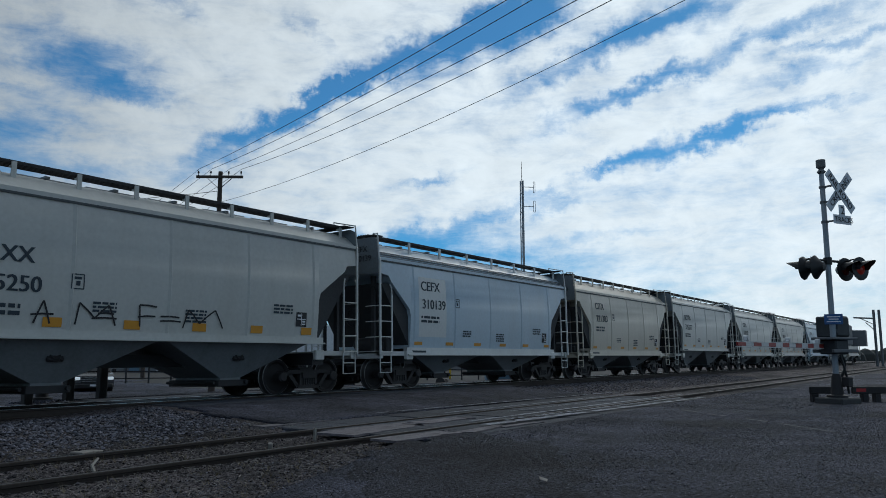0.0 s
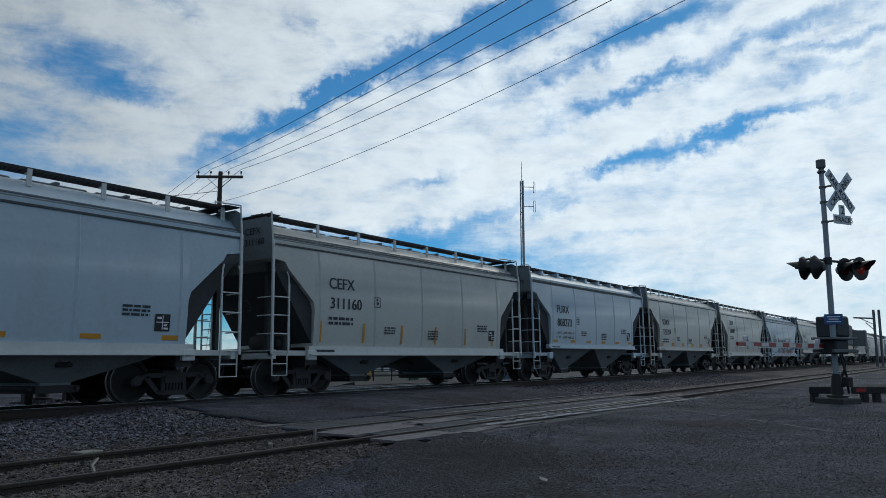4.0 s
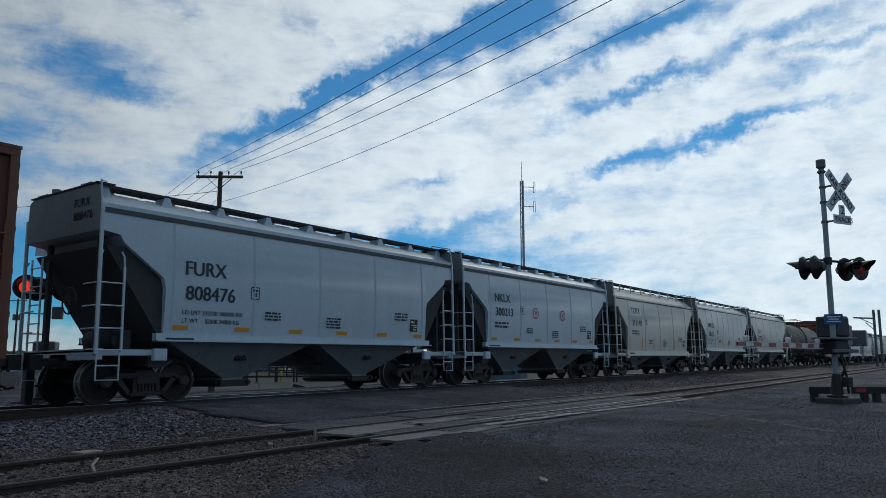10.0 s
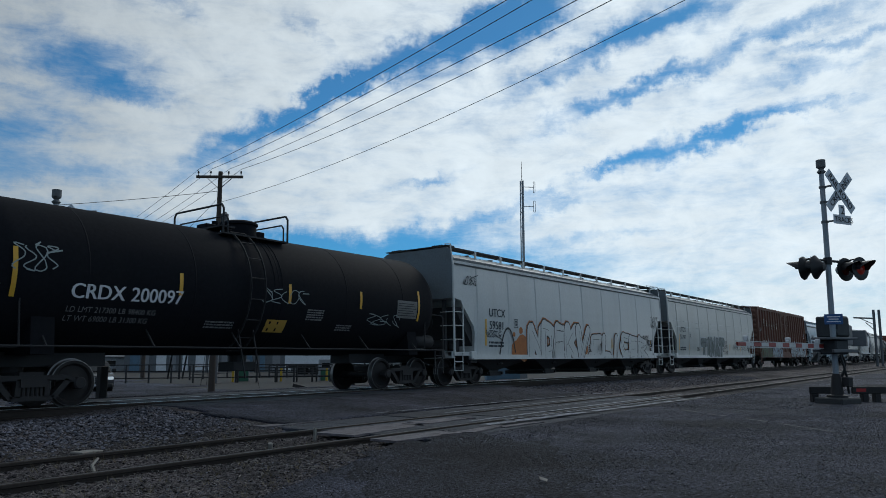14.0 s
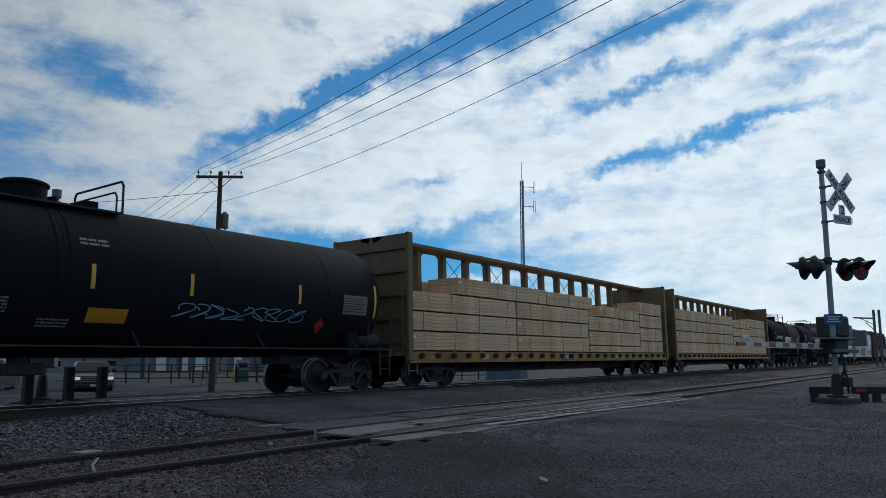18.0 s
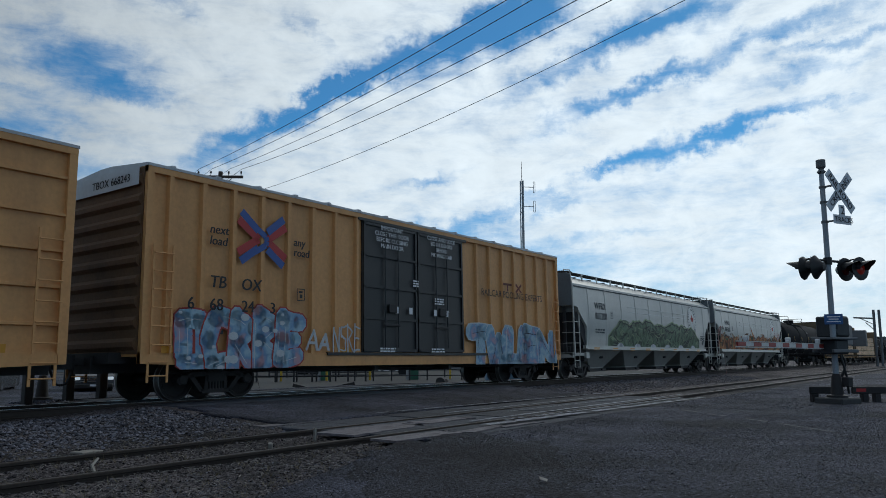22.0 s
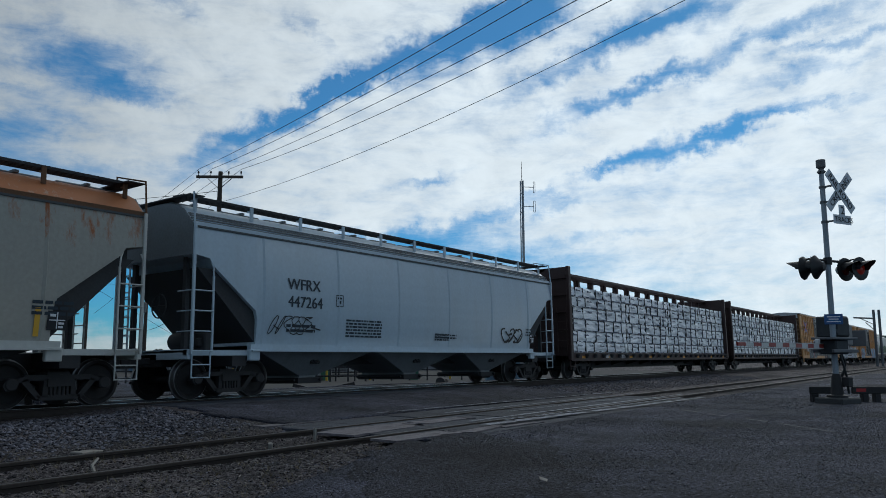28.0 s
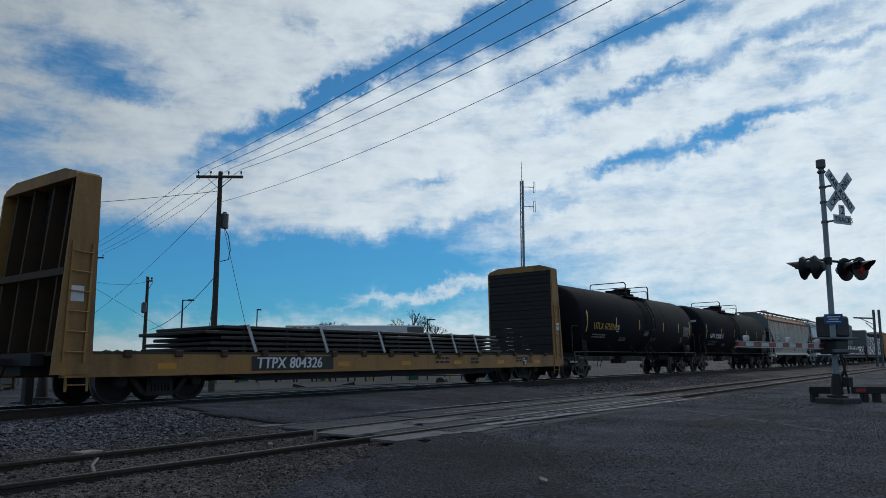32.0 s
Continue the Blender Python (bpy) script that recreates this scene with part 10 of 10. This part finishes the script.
tagged(part("road_marking", edge, M_EDGE), "pale worn edges of the crossing panels", "road marking", kind="structure")

# fresh tar spread over the ragged edge of the road
tar = Mesh()
rnd = random.Random(31)
ring = []
for k in range(72):
    a = k * math.pi / 36
    r = 1 + 0.34 * noise.noise((math.cos(a) * 1.7, math.sin(a) * 1.7, 4)) + 0.26 * noise.noise((math.cos(a) * 5, math.sin(a) * 5, 8)) + 0.12 * noise.noise((math.cos(a) * 16, math.sin(a) * 16, 2)) + rnd.uniform(-0.05, 0.05)
    c, q = 2.9 * r * math.cos(a), 1.35 * r * math.sin(a)
    ring.append((7.55 + c * 0.83 - q * 0.56, 5.05 + c * 0.52 + q * 0.85))
for f in (0.0, 0.25, 0.5, 0.75, 1.0):
    tar.v += [(7.55 + (x - 7.55) * f, 5.05 + (y - 5.05) * f, max(road_skin(7.55 + (x - 7.55) * f, 5.05 + (y - 5.05) * f), rough_ground(7.55 + (x - 7.55) * f, 5.05 + (y - 5.05) * f)) + 0.012 * (1.2 - f)) for x, y in ring]
tar.f += [(i * 72 + k, i * 72 + (k + 1) % 72, i * 72 + 72 + (k + 1) % 72, i * 72 + 72 + k) for i in range(4) for k in range(72)]
tagged(part("tar_patch", tar, M_TAR, smooth=180), "ragged patch of black tar at the road's edge", "road patch", kind="structure")

# bark chips and straw trodden into the dirt
rnd = random.Random(44)
chips = Mesh()
for k in range(9000):
    x, y = rnd.uniform(2.4, 9.6), rnd.uniform(5.2, 11.2)
    if on_road(x, y) or rnd.random() > 0.35 + 0.9 * max(0.0, noise.noise((x * 0.8, y * 0.8, 11)) + 0.25):
        continue
    z = rough_ground(x, y) + 0.004
    a, l, w, c = rnd.uniform(0, 6.28), rnd.uniform(0.015, 0.05), rnd.uniform(0.002, 0.006), rnd.uniform(-0.5, 0.5)
    u, v = math.cos(a), math.sin(a)
    mid = (x - v * l * c * 0.4, y + u * l * c * 0.4, z + rnd.uniform(0.004, 0.02))
    p, q = (x - u * l, y - v * l, z), (x + u * l, y + v * l, z + rnd.uniform(0, 0.012))
    chips.add([(e[0] - v * w * o, e[1] + u * w * o, e[2] + 0.002 * o) for e in (p, mid, q) for o in (-1, 1)], [(0, 1, 3, 2), (2, 3, 5, 4)])
tagged(part("chips", chips, stone_material("chip", (0.03, 0.027, 0.025), (0.27, 0.25, 0.23))), "dry straw and bark chips on the dirt", "litter", kind="stuff")

# dry weeds
M_WEED = paint("dry_weed", (0.16, 0.13, 0.08), 0.9, scale=4, vary=0.3)
rnd = random.Random(8)
wd = Mesh()
for k in range(260):
    x, y = rnd.uniform(2.5, 9.0), rnd.choice((rnd.uniform(5.6, 7.4), rnd.uniform(7.8, 10.0)))
    if on_road(x, y):
        continue
    z = rough_ground(x, y)
    for j in range(4):
        a, h = rnd.uniform(0, 6.28), rnd.uniform(0.03, 0.11)
        tip = (x + math.cos(a) * h * 0.9, y + math.sin(a) * h * 0.9, z + h)
        wd.add([(x - 0.004, y, z), (x + 0.004, y, z), tip], [(0, 1, 2)])
tagged(part("weeds", wd, M_WEED), "dry straw-coloured weeds on the dirt", "weeds", kind="stuff")

# ---- yard behind the railway ----
M_BLUEBOX = paint("blue_container", (0.11, 0.19, 0.26), 0.6, scale=1.5, vary=0.1, grime=0.4)
M_WALLW = paint("pale_siding", (0.24, 0.25, 0.26), 0.7, scale=1.0, vary=0.08, grime=0.3, grime_colour=(0.2, 0.2, 0.2))
M_GREEN = paint("green_paint", (0.03, 0.13, 0.08), 0.5, scale=3, vary=0.1)
M_YPOST = plain("yellow_post", (0.55, 0.36, 0.03), 0.5)
M_GLASS = plain("dark_glass", (0.012, 0.014, 0.016), 0.08)
M_CARDARK = plain("dark_car_paint", (0.03, 0.03, 0.032), 0.25)
M_CARWHITE = plain("white_car_paint", (0.55, 0.58, 0.62), 0.3)
M_TYRE = plain("tyre_rubber", (0.012, 0.012, 0.012), 0.85)
M_HEADLIGHT = plain("headlight", (0.7, 0.75, 0.8), 0.15)
M_HEADLIGHT.node_tree.nodes["Principled BSDF"].inputs["Emission Color"].default_value = (0.85, 0.93, 1.0, 1)
M_HEADLIGHT.node_tree.nodes["Principled BSDF"].inputs["Emission Strength"].default_value = 0.35
M_CHROME = plain("chrome", (0.6, 0.6, 0.62), 0.2, 1.0)
YARD = -1.02


def vehicle(at, mat, label, cat, pickup=False):
    """A car that faces local -y."""
    c = thing("pickup_truck" if pickup else "suv", label, cat, "waiting vehicles", at)
    w, l = (1.0, 5.6) if pickup else (0.96, 4.9)
    body = Mesh().prism([(-l / 2, 0.42), (-l / 2 - 0.02, 0.62), (-l / 2 + 0.06, 0.98), (-l / 2 + 0.35, 1.08), (-l / 2 + 1.35, 1.16), (l / 2 - 0.05, 1.16), (l / 2, 0.9), (l / 2, 0.45), (l / 2 - 0.4, 0.32), (-l / 2 + 0.4, 0.30)], -w, w, axis="x")
    part("body", body, mat, c)
    back = -l / 2 + 3.5 if pickup else l / 2 - 0.25
    cab = Mesh()
    a, b, t = -l / 2 + 1.25, back, 1.82 if pickup else 1.72
    vs = []
    for z, ww, a1, b1 in ((1.14, w - 0.03, a, b), (t - 0.06, w - 0.2, a + 0.72, b - 0.3), (t, w - 0.28, a + 0.82, b - 0.38)):
        vs += [(-ww, a1, z), (ww, a1, z), (ww, b1, z), (-ww, b1, z)]
    cab.add(vs, [(i * 4 + j, i * 4 + (j + 1) % 4, i * 4 + 4 + (j + 1) % 4, i * 4 + 4 + j) for i in range(2) for j in range(4)] + [(0, 1, 2, 3), (8, 9, 10, 11)])
    cb = part("cabin", cab, mat, c)
    part("windscreen", Mesh().add([(-w + 0.12, a + 0.06, 1.19), (w - 0.12, a + 0.06, 1.19), (w - 0.27, a + 0.67, t - 0.10), (-w + 0.27, a + 0.67, t - 0.10), (-w + 0.12, a + 0.02, 1.20), (w - 0.12, a + 0.02, 1.20), (w - 0.27, a + 0.63, t - 0.09), (-w + 0.27, a + 0.63, t - 0.09)], [(0, 1, 2, 3), (4, 5, 6, 7), (0, 1, 5, 4), (2, 3, 7, 6), (0, 3, 7, 4), (1, 2, 6, 5)]), M_GLASS, cb)
    for s in (-1, 1):
        part("side_window", Mesh().add([(s * (w - 0.022), a + 0.35, 1.2), (s * (w - 0.022), b - 0.2, 1.2), (s * (w - 0.17), b - 0.42, t - 0.12), (s * (w - 0.17), a + 0.85, t - 0.12), (s * (w - 0.05), a + 0.35, 1.2), (s * (w - 0.05), b - 0.2, 1.2), (s * (w - 0.2), b - 0.42, t - 0.12), (s * (w - 0.2), a + 0.85, t - 0.12)], [(0, 1, 2, 3), (4, 5, 6, 7), (0, 1, 5, 4), (2, 3, 7, 6), (0, 3, 7, 4), (1, 2, 6, 5)]), M_GLASS, cb)
        part("headlight", Mesh().cbox(*sorted((s * (w - 0.02), s * (w - 0.34))), -l / 2 - 0.03, -l / 2 + 0.2, 0.78, 0.94, 0.03), M_HEADLIGHT, c)
        part("door_mirror", Mesh().cbox(*sorted((s * w, s * (w + 0.2))), a + 0.35, a + 0.47, 1.15, 1.33, 0.03), mat, c)
        for y in (-l / 2 + 0.95, l / 2 - 1.0):
            wh = part("wheel", Mesh().lathe([(-0.12, 0.22), (-0.13, 0.3), (-0.11, 0.37), (0.11, 0.37), (0.13, 0.3), (0.12, 0.22)], 20, "x", (s * (w - 0.12), y, 0.37)), M_TYRE, c, smooth=40)
            part("rim", Mesh().lathe([(-0.125, 0.06), (-0.13, 0.23), (0.13, 0.23), (0.125, 0.06)], 14, "x", (s * (w - 0.12), y, 0.37)), M_CHROME, wh)
    g = part("grille", Mesh().cbox(-w + 0.38, w - 0.38, -l / 2 - 0.035, -l / 2 + 0.05, 0.64, 0.96, 0.02), M_BLACK, c)
    for z in (0.72, 0.82, 0.92):
        part("grille_bar", Mesh().cbox(-w + 0.36, w - 0.36, -l / 2 - 0.05, -l / 2 - 0.03, z - 0.018, z + 0.018, 0.004), M_CHROME, g)
    part("bumper", Mesh().cbox(-w + 0.02, w - 0.02, -l / 2 - 0.12, -l / 2 + 0.1, 0.36, 0.60, 0.05), M_BLACK if not pickup else M_CHROME, c)
    part("number_plate", Mesh().box(-0.16, 0.16, -l / 2 - 0.13, -l / 2 - 0.12, 0.46, 0.56), M_INKW, c)
    return c


vehicle(pose(22.35, 39.3, YARD + 0.02, 0, 0, -27), M_CARDARK, "dark SUV with headlights on waiting at the crossing", "car")
vehicle(pose(21.2, 48.6, YARD + 0.02, 0, 0, -18), M_CARWHITE, "white pickup truck with headlights on waiting in line", "truck", True)
vehicle(pose(19.0, 43.5, YARD + 0.02, 0, 0, -35), M_CARDARK, "dark pickup truck standing in the yard", "truck", True)

# pipe fence along the yard
fence = thing("pipe_fence", "long dark pipe fence at the edge of the yard", "fence", at=pose(0, 0, 0))
F0, F1 = Vector((27.5, 47, YARD)), Vector((52, 30.5, YARD))
for k in range(22):
    p = F0.lerp(F1, k / 21)
    part("post", Mesh().tube((p.x, p.y, YARD - 0.3), (p.x, p.y, YARD + 1.45), 0.06, 8), M_STEEL_DK, fence)
for z in (0.55, 1.0, 1.42):
    part("fence_rail", Mesh().tube(F0 + Vector((0, 0, z)), F1 + Vector((0, 0, z)), 0.04, 6), M_STEEL_DK, fence)

# low handrails, a light pole and a shop front beyond them
for x0, y0, x1, y1, n in ((36.0, 49.5, 42.0, 52.6, 4), (34.6, 42.2, 41.6, 36.6, 8), (44.0, 49.6, 50.5, 43.6, 7)):
    rl = thing("handrail", "dark steel handrail standing in the yard", "railing", "yard railings", pose(x0, y0, YARD))
    a, b = Vector((0, 0, 0)), Vector((x1 - x0, y1 - y0, 0))
    for k in range(n):
        p = a.lerp(b, k / (n - 1))
        part("post", Mesh().tube(p - Vector((0, 0, 0.2)), p + Vector((0, 0, 1.25)), 0.07, 8), M_STEEL_DK, rl)
    for z in (0.6, 1.2):
        part("rail", Mesh().tube(a + Vector((0, 0, z)), b + Vector((0, 0, z)), 0.05, 6), M_STEEL_DK, rl)
lp = thing("light_pole", "thick grey light pole on a square footing", "pole", at=pose(32.63, 42.11, YARD))
part("footing", Mesh().cbox(-0.3, 0.3, -0.3, 0.3, 0.0, 0.22, 0.03), M_CONCRETE, lp)
part("pole", Mesh().tube((0, 0, 0), (0, 0, 3.0), 0.16, 12, 0.13), M_BOXGREY, lp, smooth=40)
shop = thing("shop_front", "low shop front of pale and blue panels across the yard", "building", at=pose(60.0, 66.0, YARD, 0, 0, -46))
part("wall", Mesh().box(-17, 15, 0.05, 5, 0, 2.55), M_BOXGREY, shop)
rnd = random.Random(77)
for k in range(22):
    x = -16.4 + k * 1.42
    part("wall_panel", Mesh().cbox(x, x + rnd.uniform(0.5, 1.2), -0.02, 0.05, 0.25, 2.4, 0.02), (M_WHITE, M_WALLW, M_BLUEBOX, M_WHITE)[rnd.randrange(4)], shop)

cont = thing("blue_container", "faded blue steel storage box beside the yard", "container", at=pose(46.4, 27.7, YARD + 0.0, 0, 0, -54))
part("body", Mesh().cbox(-1.4, 1.4, -1.2, 1.2, 0.08, 1.62, 0.03), M_BLUEBOX, cont)
for k in range(9):
    part("rib", Mesh().box(-1.3 + k * 0.32, -1.24 + k * 0.32, -1.23, -1.2, 0.1, 1.6), M_BLUEBOX, cont)
part("door", Mesh().cbox(0.9, 1.42, -1.24, -1.2, 0.1, 1.58, 0.01), M_WALLW, cont)
tank = thing("steel_drum", "rusty steel drum lying on its side", "drum", at=pose(40.5, 29.0, YARD + 0.33, 0, 0, 20))
part("drum", Mesh().lathe([(-0.45, 0.29), (-0.45, 0.31), (-0.15, 0.31), (-0.14, 0.325), (-0.12, 0.31), (0.15, 0.31), (0.16, 0.325), (0.18, 0.31), (0.45, 0.31), (0.45, 0.29)], 20, "x"), M_TRUCK, tank, smooth=35)
pile = thing("scrap_beam", "bent dark steel beam lying on the ground", "scrap", at=pose(29.5, 29.4, YARD + 0.12, 0, 0, -50))
part("beam", Mesh().beam((-1.3, 0, 0.35), (0, 0, 0.0), 0.25, 0.18).beam((0, 0, 0.0), (2.0, 0, 0.42), 0.25, 0.18), M_TRUCK, pile)
# fuel point: pale kiosks, green cabinets and yellow posts
for k, (px, py) in enumerate(((36.5, 44.0), (41.5, 40.6), (47.0, 36.5))):
    cabn = thing("fuel_pump", "green and white pump cabinet in the yard", "fuel pump", "pump cabinets", pose(px, py, YARD, 0, 0, -34))
    part("cabinet", Mesh().cbox(-0.45, 0.45, -0.3, 0.3, 0, 1.75, 0.04), M_WALLW, cabn)
    part("front_panel", Mesh().cbox(-0.38, 0.38, -0.33, -0.3, 0.15, 1.0, 0.01), M_GREEN, cabn)
    part("display", Mesh().cbox(-0.3, 0.3, -0.33, -0.3, 1.15, 1.5, 0.01), M_GLASS, cabn)
for k in range(6):
    t = k / 5
    bl = thing("bollard", "yellow steel guard post in the yard", "bollard", "yellow posts", pose(35 + 15 * t, 43.2 - 8.2 * t, YARD))
    part("post", Mesh().tube((0, 0, -0.2), (0, 0, 1.15), 0.09, 12), M_YPOST, bl)
# low far sheds
for k, (px, py, w, d, h, r) in enumerate(((52, 86, 26, 10, 1.95, -38), (80, 62, 30, 10, 2.0, -38), (30, 98, 22, 10, 1.9, -30))):
    hs = thing("low_shed", "long low pale metal shed in the distance", "shed", "far sheds", pose(px, py, YARD, 0, 0, r))
    part("wall", Mesh().box(-w / 2, w / 2, -d / 2, d / 2, 0, h), M_WALLW, hs)
    part("roof", Mesh().prism([(-d / 2 - 0.3, h), (0, h + 0.25), (d / 2 + 0.3, h), (d / 2 + 0.3, h - 0.08), (-d / 2 - 0.3, h - 0.08)], -w / 2 - 0.3, w / 2 + 0.3, axis="x"), M_BOXGREY, hs)
    for q in range(9):
        x = -w / 2 + 1.5 + q * (w - 3) / 8
        wn = part("window", Mesh().box(x - 0.5, x + 0.5, -d / 2 - 0.03, -d / 2 + 0.02, 0.8, 1.5), M_GLASS, hs)
        part("window_frame", Mesh().box(x - 0.56, x + 0.56, -d / 2 - 0.05, -d / 2 - 0.02, 0.74, 0.80).box(x - 0.56, x + 0.56, -d / 2 - 0.05, -d / 2 - 0.02, 1.5, 1.56), M_WHITE, wn)

trl = thing("semi_trailer", "long white box semi-trailer parked beyond the yard", "trailer", at=pose(57.5, 51.6, YARD + 0.0, 0, 0, -54.5))
part("box", Mesh().cbox(-7.2, 6.6, -1.25, 1.25, 1.15, 5.05, 0.06), M_WHITE, trl)
part("rear_door", Mesh().cbox(-7.24, -7.2, -1.2, 1.2, 1.2, 5.0, 0.01), M_WALLW, trl)
part("refrigeration_unit", Mesh().cbox(5.0, 6.65, -1.28, -1.2, 3.9, 4.9, 0.02), M_BOXGREY, trl)
lg = Mesh()
for k in range(4):
    lg.box(-6.6 + k * 0.75, -6.15 + k * 0.75, -1.262, -1.255, 4.35, 4.85)
part("logo_shape", lg, M_INK, trl)
part("chassis", Mesh().box(-7.0, 6.0, -0.5, 0.5, 0.85, 1.15), M_STEEL_DK, trl)
for x in (-5.6, -4.3, 4.6):
    for y in (-1.0, 1.0):
        part("wheel", Mesh().lathe([(-0.15, 0.3), (-0.16, 0.48), (0.16, 0.48), (0.15, 0.3)], 18, "y", (x, y, 0.5)), M_TYRE, trl, smooth=40)


def street_lamp(at, h, arm):
    s = thing("street_lamp", "slim dark street lamp with a flat head", "street lamp", "street lamps", at)
    part("pole", Mesh().tube((0, 0, -0.2), (0, 0, h), 0.09, 10, 0.06), M_STEEL_DK, s, smooth=40)
    part("arm", Mesh().beam((0, 0, h - 0.05), (arm, 0, h - 0.03), 0.06, 0.08), M_STEEL_DK, s)
    part("lamp_head", Mesh().cbox(arm - 0.15, arm + 0.35, -0.14, 0.14, h - 0.12, h + 0.02, 0.03), M_STEEL_DK, s)


street_lamp(pose(36.9, 52.1, YARD, 0, 0, -54), 6.5, 0.55)
street_lamp(pose(72.7, 54.2, YARD, 0, 0, -54), 6.4, 0.6)
street_lamp(pose(56.5, 66.0, YARD, 0, 0, -54), 7.2, 0.1)


def bare_tree(at, h, seed):
    """A leafless winter tree: tapered limbs that fork four times."""
    rnd = random.Random(seed)
    t = thing("bare_tree", "leafless grey-brown tree in the distance", "tree", "bare trees", at)
    trunk, twigs = Mesh(), Mesh()

    def grow(p, d, l, r, depth):
        q = p + d * l
        (trunk if depth < 2 else twigs).tube(p, q, r, 6 if depth < 2 else 4, r * 0.65)
        if depth == 5:
            return
        for k in range(3 if depth else 4):
            nd = (d + Vector((rnd.uniform(-0.8, 0.8), rnd.uniform(-0.8, 0.8), rnd.uniform(-0.1, 0.5)))).normalized()
            grow(q, nd, l * rnd.uniform(0.6, 0.8), r * 0.62, depth + 1)

    grow(Vector((0, 0, 0)), Vector((0, 0, 1)), h * 0.3, h * 0.022, 0)
    part("trunk", trunk, M_WOODPOLE, t, smooth=50)
    part("crown", twigs, M_WOODPOLE, t)


bare_tree(pose(87, 83, YARD), 9.0, 1)
bare_tree(pose(93, 73, YARD), 10.0, 2)
bare_tree(pose(96, 71, YARD), 8.0, 3)
# low dark line of distant bushes and roofs on the horizon
M_FARWOOD = paint("far_brush", (0.05, 0.055, 0.05), 0.95, scale=0.2, vary=0.3)
fw = Mesh()
rnd = random.Random(12)
for k in range(420):
    a = radians(rnd.uniform(-8, 80))
    d = rnd.uniform(300, 420)
    x, y, r = d * math.cos(a), d * math.sin(a), rnd.uniform(1.5, 4.0)
    fw.lathe([(-1.1, r * 1.2), (r * 0.4, r), (r * 0.8, r * 0.55), (r, 0.1)], 6, "z", (x, y, 0))
tagged(part("far_brush", fw, M_FARWOOD), "low dark brush along the horizon", "bushes", kind="stuff")
# ---- the train runs ----
def motions():
    for car, s in CARS:
        walk(car, [(t, pose(s + SPEED * t, TRACK, 0, LEAN)) for t in (0, 16, 32)])
    for th, s, off in LOADS:
        walk(th, [(t, pose(s + SPEED * t, TRACK, 0, LEAN) @ off) for t in (0, 16, 32)])


motions()
